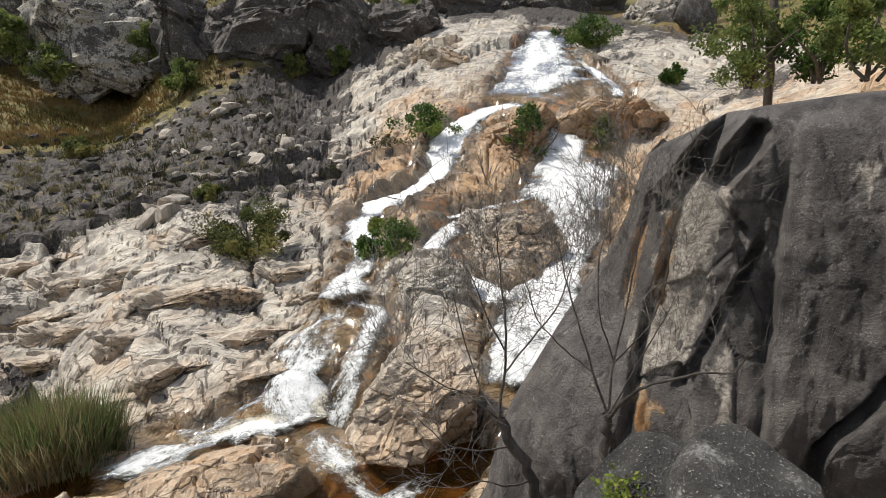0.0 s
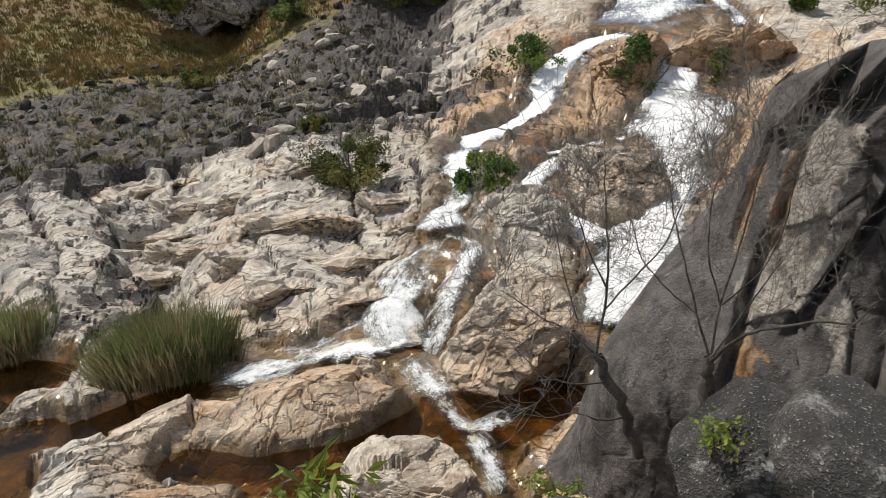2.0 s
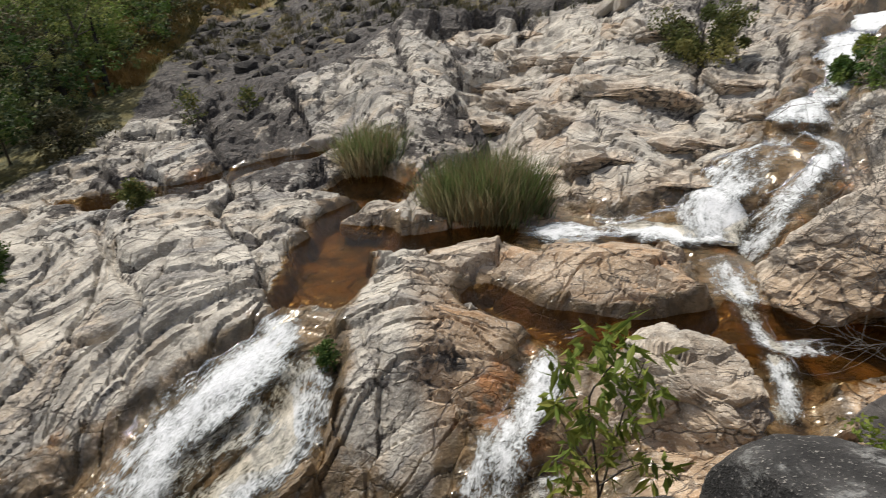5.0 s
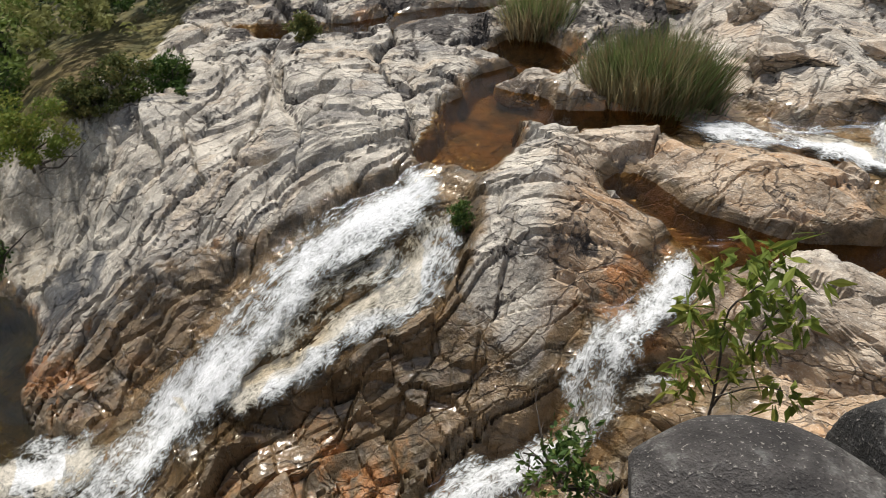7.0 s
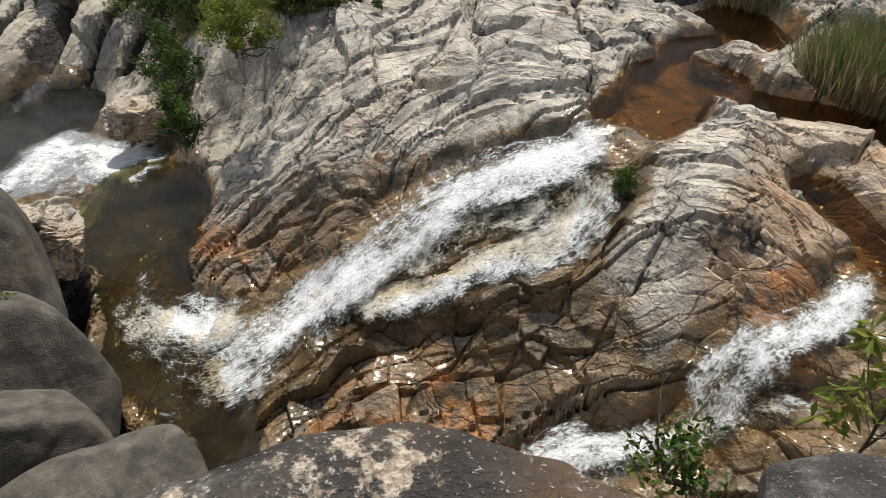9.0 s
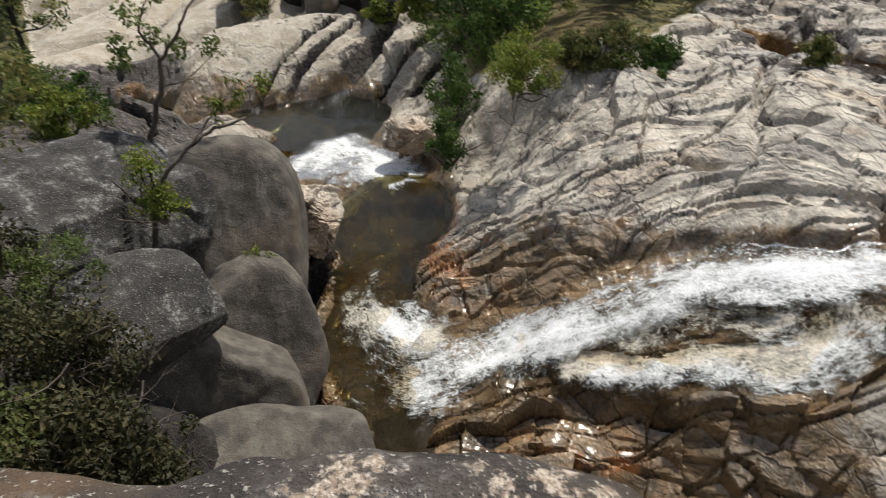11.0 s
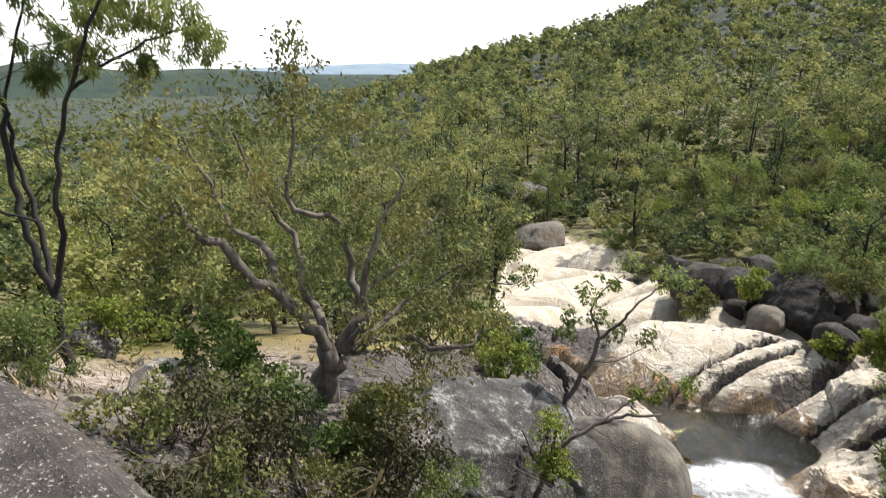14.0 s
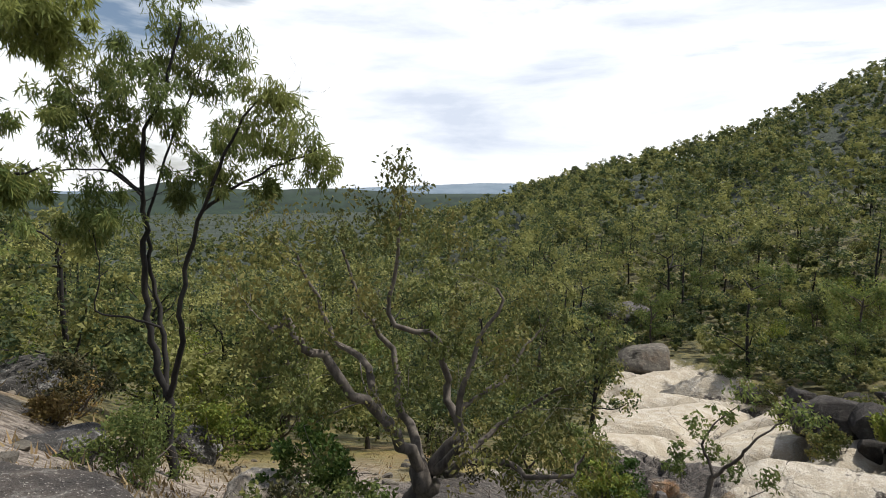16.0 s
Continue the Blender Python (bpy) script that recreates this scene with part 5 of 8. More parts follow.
BOULDERS = [
    ("lichen_boulder", "lichen-spotted dark granite boulder with pale flecks", (1.72, 4.16, -3.37), (0.55, 0.60, 0.67), (0, 0, -22), LICHEN_GRANITE, 7, 5, 0.8, 0.06, (), 0),
    ("lichen_boulder", "lichen-spotted dark granite boulder beside its twin", (2.30, 3.87, -3.20), (0.56, 0.65, 0.68), (0, 10, -31), LICHEN_GRANITE, 8, 5, 0.8, 0.07, (), 0),
    ("lichen_boulder", "broad speckled dark boulder below the lookout", (0.91, 2.43, -3.47), (1.60, 0.70, 0.95), (0, -6, -23), LICHEN_GRANITE, 10, 6, 0.8, 0.06, (), 0),
    ("dark_boulder", "smooth dark granite boulder below the lookout rock", (-0.17, 2.01, -3.83), (1.12, 0.90, 0.84), (0, 0, -7), DARK_GRANITE, 9, 5, 0.85, 0.05, (), 0),
    ("grey_boulder", "large smooth grey granite boulder beside the pool", (-9.31, -5.01, -7.95), (1.65, 1.80, 1.90), (0, 0, 116), GREY_GRANITE, 11, 6, 0.84, 0.04, (((0.05, -1.0, 0.70), 0.55), ((0.9, -0.35, 0.1), 0.86)), 0),
    ("grey_boulder", "leaning grey granite wedge with a pale worn edge", (-6.95, -4.20, -8.75), (1.45, 1.55, 1.95), (0, 0, 117), GREY_GRANITE, 12, 6, 0.66, 0.04, (((0.12, -1.0, 0.66), 0.46), ((-0.36, 0.15, 0.93), 0.78), ((0.5, -0.2, -0.8), 0.70)), 1),
    ("grey_boulder", "broad tan-grey granite boulder with a flat sloping face", (-5.60, -4.35, -8.75), (1.60, 1.45, 2.00), (0, 0, 121), GREY_GRANITE, 13, 6, 0.66, 0.05, (((-0.08, -1.0, 0.58), 0.44), ((0.62, -0.2, -0.76), 0.58), ((-0.62, -0.66, -0.42), 0.34)), 1),
    ("lichen_boulder", "dark boulder with white lichen on its top", (-5.83, -4.95, -6.80), (1.35, 1.10, 0.98), (0, -6, 128), LICHEN_GRANITE, 14, 6, 0.8, 0.06, (((0.1, -0.95, -0.35), 0.55), ((0.35, -0.3, -0.85), 0.55)), 0),
    ("grey_boulder", "low grey boulder at the foot of the pile", (-4.95, -3.10, -8.62), (1.45, 0.95, 1.10), (0, 8, 118), GREY_GRANITE, 15, 6, 0.7, 0.06, (((0.2, -0.3, 0.9), 0.7),), 0),
    # added black stone, stands in for shade in the gap under the pile
    ("dark_boulder", "dark hidden boulder under the pile", (-4.30, -4.81, -7.70), (1.50, 1.00, 1.25), (0, 0, 139), BLACK_STONE, 16, 4, 0.8, 0.07, (), 0),
    ("pale_boulder", "small pale boulder on top of the pile", (-11.87, -5.64, -7.64), (0.72, 0.70, 0.46), (0, 0, 114), PALE_GRANITE, 17, 4, 0.8, 0.07, (), 0),
    ("pale_rock", "pale broken rock at the edge of the pool", (-10.62, -3.85, -8.55), (0.72, 0.70, 0.75), (0, 20, 106), BEDROCK, 18, 6, 0.65, 0.16, (), 2),
    ("dark_outcrop", "dark lichened slab with a flat top", (-8.08, -6.97, -6.61), (2.20, 1.80, 1.05), (0, 12, 130), LICHEN_GRANITE, 19, 6, 0.65, 0.1, (), 2),
    ("pale_boulder", "white rounded rock beside the spill", (-14.74, -2.18, -8.96), (0.80, 0.80, 0.54), (0, 0, 97), BEDROCK, 20, 5, 0.7, 0.12, (), 1),
    ("dark_outcrop", "grey-black layered outcrop at the edge of the bush", (-1.64, -15.05, -4.08), (1.33, 1.00, 0.69), (0, 6, 175), LICHEN_GRANITE, 123, 5, 0.55, 0.14, (), 2),
    ("dark_boulder", "low dark rock among dry grass", (-1.40, -9.51, -3.38), (0.63, 0.50, 0.27), (0, 4, 173), LICHEN_GRANITE, 124, 5, 0.55, 0.14, (), 1),
    ("dark_boulder", "dark rounded rock behind the gum tree", (-3.86, -12.21, -4.93), (0.58, 0.50, 0.44), (0, 0, 163), LICHEN_GRANITE, 125, 4, 0.65, 0.1, (), 0),
    ("pale_rock", "pale weathered stone slab on gritty ground", (-3.51, -8.13, -4.00), (0.56, 0.50, 0.21), (0, 4, 157), PALE_GRANITE, 126, 5, 0.55, 0.12, (), 1),
    ("dark_boulder", "large dark block on pale granite", (-38.13, -25.75, -12.15), (2.10, 1.90, 1.10), (0, -6, 124), GREY_GRANITE, 21, 5, 0.38, 0.05, (), 1),
    ("dark_boulder", "round black boulder at the forest edge", (-25.01, -5.77, -8.56), (1.17, 1.20, 1.22), (0, 0, 102), BLACK_STONE, 22, 5, 0.62, 0.16, (), 0),
    ("dark_boulder", "black boulder among fallen stones", (-26.54, -9.44, -9.10), (1.49, 1.40, 1.03), (0, 0, 109), BLACK_STONE, 23, 5, 0.55, 0.2, (), 2),
    ("dark_boulder", "black broken stone under shrubs", (-26.16, -7.82, -8.46), (1.04, 1.00, 0.84), (0, 0, 106), BLACK_STONE, 24, 5, 0.5, 0.22, (), 1),
    ("dark_boulder", "small dark boulder on the slab", (-23.69, -6.27, -8.89), (0.66, 0.60, 0.63), (0, 0, 104), GREY_GRANITE, 25, 4, 0.75, 0.08, (), 0),
    ("dark_boulder", "dark boulder beside the fissured slab", (-23.08, -3.93, -8.84), (0.78, 0.70, 0.69), (0, 0, 98), BLACK_STONE, 26, 4, 0.6, 0.18, (), 0),
    ("dark_boulder", "black stone in the scrub", (-25.79, -4.41, -8.54), (0.96, 0.90, 0.77), (0, 0, 98), BLACK_STONE, 27, 5, 0.5, 0.22, (), 0),
    ("dark_boulder", "dark square block on the grassy slope", (-50.23, -11.20, -10.61), (1.43, 1.40, 1.06), (0, 0, 102), DARK_GRANITE, 28, 4, 0.55, 0.08, (), 0),
    ("dark_boulder", "dark rock outcrop among shrubs", (-49.65, -36.43, -11.85), (4.12, 2.50, 1.32), (0, 0, 126), DARK_GRANITE, 29, 4, 0.6, 0.2, (), 2),
    ("dark_boulder", "broken black stone among scrub by the slabs", (-29.94, -11.88, -9.63), (0.76, 0.68, 0.61), (0, 10, 141), BLACK_STONE, 300, 4, 0.55, 0.2, (), 1),
    ("dark_boulder", "broken black stone among scrub by the slabs", (-28.79, -9.57, -8.82), (0.66, 0.59, 0.46), (0, -15, 62), BLACK_STONE, 301, 4, 0.55, 0.2, (), 1),
    ("dark_boulder", "broken black stone among scrub by the slabs", (-29.29, -8.23, -8.44), (0.82, 0.74, 0.49), (0, 20, 165), BLACK_STONE, 302, 4, 0.55, 0.2, (), 1),
    ("dark_boulder", "broken black stone among scrub by the slabs", (-24.89, -7.75, -9.03), (0.53, 0.47, 0.42), (0, 5, 121), BLACK_STONE, 303, 4, 0.55, 0.2, (), 1),
    ("dark_boulder", "broken black stone among scrub by the slabs", (-25.25, -9.48, -9.58), (0.50, 0.45, 0.35), (0, -10, 80), BLACK_STONE, 304, 4, 0.55, 0.2, (), 1),
    ("dark_boulder", "broken black stone among scrub by the slabs", (-26.56, -6.62, -8.17), (0.64, 0.58, 0.52), (0, 25, 178), BLACK_STONE, 305, 4, 0.55, 0.2, (), 1),
    ("dark_boulder", "broken black stone among scrub by the slabs", (-26.79, -5.60, -8.11), (0.60, 0.54, 0.54), (0, -20, 41), BLACK_STONE, 306, 4, 0.55, 0.2, (), 1),
    ("dark_boulder", "broken black stone among scrub by the slabs", (-24.61, -4.75, -8.71), (0.55, 0.50, 0.44), (0, 10, 130), BLACK_STONE, 307, 4, 0.55, 0.2, (), 1),
    ("dark_boulder", "broken black stone among scrub by the slabs", (-23.82, -3.55, -8.43), (0.58, 0.52, 0.46), (0, -8, 73), BLACK_STONE, 308, 4, 0.55, 0.2, (), 1),
    ("dark_boulder", "broken black stone among scrub by the slabs", (-26.06, -3.68, -8.00), (0.57, 0.52, 0.40), (0, 15, 142), BLACK_STONE, 309, 4, 0.55, 0.2, (), 1),
    ("dark_boulder", "broken black stone among scrub by the slabs", (-29.56, -12.36, -10.22), (0.53, 0.47, 0.37), (0, 0, 112), BLACK_STONE, 310, 4, 0.55, 0.2, (), 1),
    ("dark_boulder", "broken black stone among scrub by the slabs", (-33.57, -15.70, -10.97), (0.81, 0.73, 0.48), (0, 8, 138), BLACK_STONE, 311, 4, 0.55, 0.2, (), 1),
    ("dark_boulder", "broken black stone among scrub by the slabs", (-34.93, -27.80, -13.79), (1.22, 1.10, 0.61), (0, 0, 128), BLACK_STONE, 312, 4, 0.55, 0.2, (), 1),
    ("dark_boulder", "broken black stone among scrub by the slabs", (-36.34, -18.87, -11.97), (0.74, 0.67, 0.45), (0, -9, 90), BLACK_STONE, 313, 4, 0.55, 0.2, (), 1),
    ("ochre_boulder", "rounded ochre rock knob splitting the falls", (5.45, 31.30, -3.55), (2.05, 2.20, 2.60), (0, 8, -9), BEDROCK, 41, 6, 0.8, 0.09, (), 2),
    ("brown_rock", "dark stained rock block between the falls", (3.60, 21.59, -5.65), (1.96, 1.70, 1.60), (0, 0, -9), BEDROCK, 42, 6, 0.65, 0.1, (), 2),
    ("brown_rock", "brown grey rock bench above the cascade", (0.30, 17.36, -5.50), (1.37, 1.20, 0.84), (0, 6, -1), BEDROCK, 43, 6, 0.65, 0.12, (), 2),
    ("peach_rock", "large peach-coloured rock beside the cascade", (0.11, 12.43, -6.47), (1.51, 1.60, 1.24), (0, -8, -1), BEDROCK, 44, 6, 0.72, 0.1, (), 2),
    ("pale_rock", "pale rock dome beside the upper falls", (2.58, 42.92, 0.42), (3.43, 3.00, 2.29), (0, 0, -3), BEDROCK, 46, 6, 0.65, 0.12, (), 2),
    ("ochre_rock", "ochre ledge beside the upper falls", (10.31, 31.80, -2.28), (2.67, 1.80, 1.34), (0, -10, -18), BEDROCK, 47, 6, 0.65, 0.12, (), 2),
    ("cliff_block", "grey cliff block above the grass slope", (-22.61, 51.08, 3.92), (4.47, 4.50, 4.22), (0, 0, 24), BEDROCK, 51, 5, 0.5, 0.1, (((0, -0.9, 0.4), 0.75),), 2),
    ("cliff_block", "dark cliff block above the grass slope", (-14.97, 47.58, 3.49), (2.44, 3.00, 3.59), (0, 0, 17), BEDROCK, 52, 5, 0.5, 0.12, (), 2),
    ("cliff_block", "black overhanging cliff block", (-10.33, 47.75, 3.71), (3.69, 3.40, 3.21), (0, 0, 12), BEDROCK, 53, 5, 0.5, 0.14, (), 2),
    ("cliff_block", "dark leaning cliff slab", (-3.97, 48.75, 2.87), (4.12, 3.20, 4.08), (0, 20, 5), BEDROCK, 54, 5, 0.6, 0.14, (), 2),
    ("cliff_block", "dark cliff at the edge of the slope", (-30.54, 55.97, 5.54), (3.97, 4.00, 4.59), (0, 0, 29), BEDROCK, 55, 5, 0.55, 0.14, (), 1),
    ("cliff_block", "dark rounded cliff beside the upper falls", (-0.05, 47.87, 3.59), (3.19, 3.00, 2.13), (0, 10, 0), BEDROCK, 59, 5, 0.6, 0.12, (), 2),
    ("cliff_block", "dark cliff slab above the falls", (5.20, 53.50, 4.60), (5.00, 3.60, 3.40), (0, 12, -6), BEDROCK, 151, 5, 0.6, 0.12, (), 2),
    ("cliff_block", "dark sloping cliff slab above the falls", (13.50, 56.00, 5.20), (5.40, 3.60, 3.80), (0, -8, -14), BEDROCK, 152, 5, 0.6, 0.12, (), 2),
    ("cliff_block", "grey cliff shoulder beside the boulders", (18.60, 49.50, 3.20), (3.20, 2.60, 2.30), (0, 0, -20), BEDROCK, 153, 5, 0.6, 0.12, (), 2),
    ("dark_boulder", "dark flat boulder in the grass", (-11.64, 46.57, -0.24), (1.62, 1.50, 0.94), (0, 0, 14), DARK_GRANITE, 56, 4, 0.6, 0.12, (), 0),
    ("dark_boulder", "dark boulder at the top of the falls", (20.45, 45.45, 4.05), (1.42, 1.50, 1.51), (0, 0, -24), DARK_GRANITE, 57, 4, 0.65, 0.08, (), 0),
    ("grey_boulder", "grey boulder under the dark one", (20.50, 44.45, 2.31), (1.39, 1.40, 0.78), (0, 0, -25), GREY_GRANITE, 58, 4, 0.65, 0.08, (), 0),
    ("pale_rock", "low pale orange rock island in the tea-brown pool", (-9.18, 10.13, -7.14), (1.08, 0.60, 0.38), (0, 4, 41), BEDROCK, 61, 6, 0.65, 0.16, (), 1),
    ("white_stone", "small white stone beside the reeds", (-9.92, 12.19, -7.00), (0.18, 0.15, 0.14), (0, 0, 38), PALE_GRANITE, 62, 3, 0.8, 0.1, (), 0),
    ("white_stone", "small white stone in shallow water", (-13.18, 11.47, -7.05), (0.33, 0.25, 0.15), (0, 0, 48), PALE_GRANITE, 63, 3, 0.8, 0.1, (), 0),
    ("white_stone", "small white stone in shallow water", (-12.99, 12.00, -7.04), (0.22, 0.20, 0.13), (0, 0, 47), PALE_GRANITE, 64, 3, 0.8, 0.1, (), 0),
    ("white_stone", "white stone at the bank of the pool", (-13.63, 12.55, -6.78), (0.59, 0.30, 0.21), (0, 0, 47), PALE_GRANITE, 65, 3, 0.75, 0.1, (), 0),
    ("peach_rock", "broken peach rock block beside the cleft", (-1.51, 7.77, -7.23), (1.17, 1.00, 0.94), (0, 10, 9), BEDROCK, 66, 6, 0.62, 0.12, (), 3),
    ("pale_ledge", "long pale rock ledge between pool and channel", (-4.14, 10.75, -7.50), (2.29, 0.75, 0.58), (0, 3, 20), BEDROCK, 67, 6, 0.6, 0.12, (), 3),
    ("pale_ledge", "pale blue-grey rock block with dark notches", (-6.45, 7.76, -7.59), (1.43, 0.90, 0.68), (0, -4, 38), BEDROCK, 68, 6, 0.6, 0.14, (), 3),
]
# broken ledges standing out of the great pale slab: x, y, level, half width, depth and height
LEDGES = ((-6.28, 17.67, -5.51, 1.8, 1.0, 0.60), (-7.40, 15.80, -6.05, 0.75, 0.7, 0.62), (-9.65, 17.70, -6.37, 1.1, 0.8, 0.50), (-11.28, 18.74, -6.31, 1.2, 0.9, 0.50),
          (-5.76, 14.28, -6.25, 0.9, 0.7, 0.45), (-4.55, 15.79, -6.22, 1.2, 0.8, 0.50), (-3.59, 16.12, -6.09, 0.7, 0.6, 0.50), (-10.84, 20.71, -5.89, 1.5, 1.0, 0.60),
          (-3.53, 18.92, -5.34, 1.0, 0.8, 0.60), (-10.12, 16.41, -6.80, 1.0, 0.8, 0.50), (-2.69, 17.51, -5.65, 0.8, 0.7, 0.60), (-13.14, 21.76, -5.49, 1.8, 1.1, 0.60),
          (-3.94, 14.26, -6.50, 0.9, 0.7, 0.45), (-8.60, 20.20, -5.45, 1.6, 0.9, 0.50), (-6.90, 22.40, -4.90, 1.9, 1.0, 0.55), (-14.20, 19.20, -6.40, 1.3, 0.9, 0.50))
for k, (x, y, z, wide, deep, high) in enumerate(LEDGES):
    facing = float(bearing(x, y)[0])
    BOULDERS.append(("rock_ledge", "angular pale rock ledge with shade painted on its broken face", (x, y, z - 0.42 * high), (1.15 * wide, 1.1 * deep, high), (8, (k * 37 % 13) - 6, facing + (k * 53 % 31) - 15), BEDROCK, 500 + k, 5, 0.5, 0.12, (((0.1, -1.0, -0.1), 0.5), ((0.05, 0.3, 1.0), 0.62)), 2))
for name, label, at, radii, turn, mat, seed, detail, box, amp, cuts, clefts in BOULDERS:
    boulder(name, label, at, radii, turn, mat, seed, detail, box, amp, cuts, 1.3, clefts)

# the dark cliff beside the falls: a face with its own right (u), up (w) and depth, broken along creases
CLIFF_EDGE = ((-6.0, -3.3), (-3.8, -2.05), (-3.15, -1.92), (-2.14, -1.62), (-1.1, -1.08), (-0.44, -0.6), (0.64, -0.16), (1.5, 0.04), (3.0, 0.08))
CLIFF_TOP = ((-4.0, 0.9), (0.05, 1.46), (0.34, 1.72), (1.0, 2.08), (1.62, 2.26), (2.74, 2.42), (9.0, 2.9))
# from u, w to u, w; width, depth, how far the side on the left stands proud, and how wide that shoulder is
CREASES = ((1.30, 2.30, 0.45, 1.02, 0.10, 0.75, 0.42, 0.9), (1.62, 2.0, 1.08, 1.30, 0.12, 0.65, 0.20, 0.45), (0.66, 1.0, 0.27, -0.95, 0.05, 0.24, 0.10, 0.5),
           (1.66, 0.42, 0.90, -1.15, 0.055, 0.34, 0.12, 0.5), (2.02, 1.45, 1.84, -2.3, 0.10, 0.06, -0.30, 1.2), (3.25, -0.95, 2.50, -1.96, 0.06, 0.30, -0.10, 0.7),
           (2.50, -1.96, 2.28, -3.3, 0.07, 0.30, -0.10, 0.7), (0.30, -0.9, 0.12, -2.4, 0.06, 0.16, 0.14, 0.8), (1.05, 1.25, 1.50, 0.65, 0.04, 0.14, 0.05, 0.3),
           (0.25, 1.2, -0.02, -0.3, 0.04, 0.16, 0.08, 0.3), (4.6, 1.4, 4.2, -1.8, 0.05, 0.1, 0.1, 0.6))


def cliff():
    cu = np.concatenate([np.linspace(-3.0, 0, 26)[:-1], np.linspace(0, 1.6, 70)[:-1], np.linspace(1.6, 5.0, 160)[:-1], np.linspace(5.0, 6.0, 25)[:-1], np.linspace(6.0, 11, 40)])
    cw = np.concatenate([np.linspace(0, 1, 330)[:-1], np.linspace(1, 2, 30)])
    S, T = np.meshgrid(cu, cw)
    w = np.minimum(T, 1.0)
    for _ in range(2):
        u = np.interp(-6.0 + w * 9, [k[0] for k in CLIFF_EDGE], [k[1] for k in CLIFF_EDGE]) + np.maximum(S, 0)
        w = np.minimum(T, 1.0)
        top = np.interp(u, [k[0] for k in CLIFF_TOP], [k[1] for k in CLIFF_TOP])
        W = -6.0 + w * (top + 6.0)
        u = np.interp(W, [k[0] for k in CLIFF_EDGE], [k[1] for k in CLIFF_EDGE]) + np.maximum(S, 0)
    s0 = np.maximum(S, 0)
    d = -1.3 * (1 - np.sqrt(np.clip(1 - np.clip(1 - s0 / 1.5, 0, 1) ** 2, 0, 1))) + np.minimum(S, 0)
    k = np.clip((W - (top - 0.7)) / 0.7, 0, 1)
    d = d - 0.9 * (1 - np.sqrt(1 - k ** 2 * 0.98)) - np.maximum(T - 1, 0) * 5
    W = W - 0.7 * np.maximum(T - 1, 0)
    # the smooth slab at the foot swells outwards
    d = d + 1.1 * smooth(-0.3, -2.6, W) * smooth(3.2, 1.0, u) + 0.10 * np.maximum(u - 2.0, 0) - 0.24 * (W + 1.0) * smooth(-2.0, 0.0, W + 1.0)
    w1, w2 = u + 0.06 * rough2(u * 2.1, W * 2.1, 4, 411), W + 0.06 * rough2(u * 2.1, W * 2.1, 4, 415)
    for u0, v0, u1, v1, wide, deep, step, reach in CREASES:
        lx, ly = u1 - u0, v1 - v0
        n = math.hypot(lx, ly)
        t = ((w1 - u0) * lx + (w2 - v0) * ly) / n / n
        q = ((w1 - u0) * ly - (w2 - v0) * lx) / n
        on = smooth(-0.18, 0.12, t) * smooth(1.18, 0.88, t)
        d = d - on * 1.4 * deep * np.clip(1 - np.abs(q) / (1.9 * wide), 0, 1) ** 0.75 + on * step * (smooth(-0.03, 0.06, q) * np.exp(-np.maximum(q, 0) / reach) - 0.0)
    shard, tilt, gap, _, _ = plates(w1 / 0.55 + 0.5 * w2, w2 / 1.1, 421)
    rugged = 0.25 + 0.75 * smooth(2.1, 1.6, u) * smooth(-0.2, 0.5, u - 0.5 * smooth(0, -2, W))
    d = d + rugged * (0.08 * shard + 0.16 * tilt - 0.05 * smooth(0.06, 0, gap))
    d = d + 0.10 * rough2(u * 0.9, W * 0.6, 5, 401) + 0.045 * rough2(u * 6, W * 4, 4, 405) + 0.05 * rough2(w1 * 4.5, W * 0.7, 4, 407) * smooth(-2.6, -1.6, W)
    fw, rt = (0.446, 0.895), (0.895, -0.446)
    X, Y, Z = 2.88 + rt[0] * u - fw[0] * d, 8.18 + rt[1] * u - fw[1] * d, -2.71 + W
    me = sheet("dark_cliff", np.stack([X, Y, Z], -1).reshape(-1, 3), grid_quads(len(cw), len(cu)), CLIFF_GRANITE)
    axis = 0.80 + 0.16 * (W - 0.4)
    pale = 0.95 * np.exp(-((u - axis) / 0.42) ** 2) * smooth(1.5, 1.1, W) * smooth(-1.6, -0.8, W) + 0.5 * np.exp(-((u - 1.37) / 0.16) ** 2) * smooth(0.1, -0.2, W) * smooth(-2.4, -1.6, W)
    pale = pale + 0.25 * smooth(0.5, 0.1, top - W) * smooth(2.2, 3.0, u) + 0.55 * np.exp(-((u - 2.75) / 0.2) ** 2 - ((W - 1.5) / 0.45) ** 2)
    rust = 0.85 * np.exp(-((u - 0.48 - 0.14 * W) / 0.13) ** 2) * smooth(1.1, 0.7, W) * smooth(-0.7, -0.2, W) + 0.85 * np.exp(-((u - 0.1 - 0.1 * W) / 0.12) ** 2) * smooth(0.8, 0.5, W) * smooth(-0.8, -0.3, W)
    rust = rust + 0.6 * np.exp(-((u - 0.45) / 0.3) ** 2 - ((W + 1.5) / 0.3) ** 2)
    values(me, "pale", pale)
    values(me, "rust", rust)
    return tagged(new("dark_cliff", me), "towering black-crusted granite face with deep slanting clefts", "cliff")


cliff()

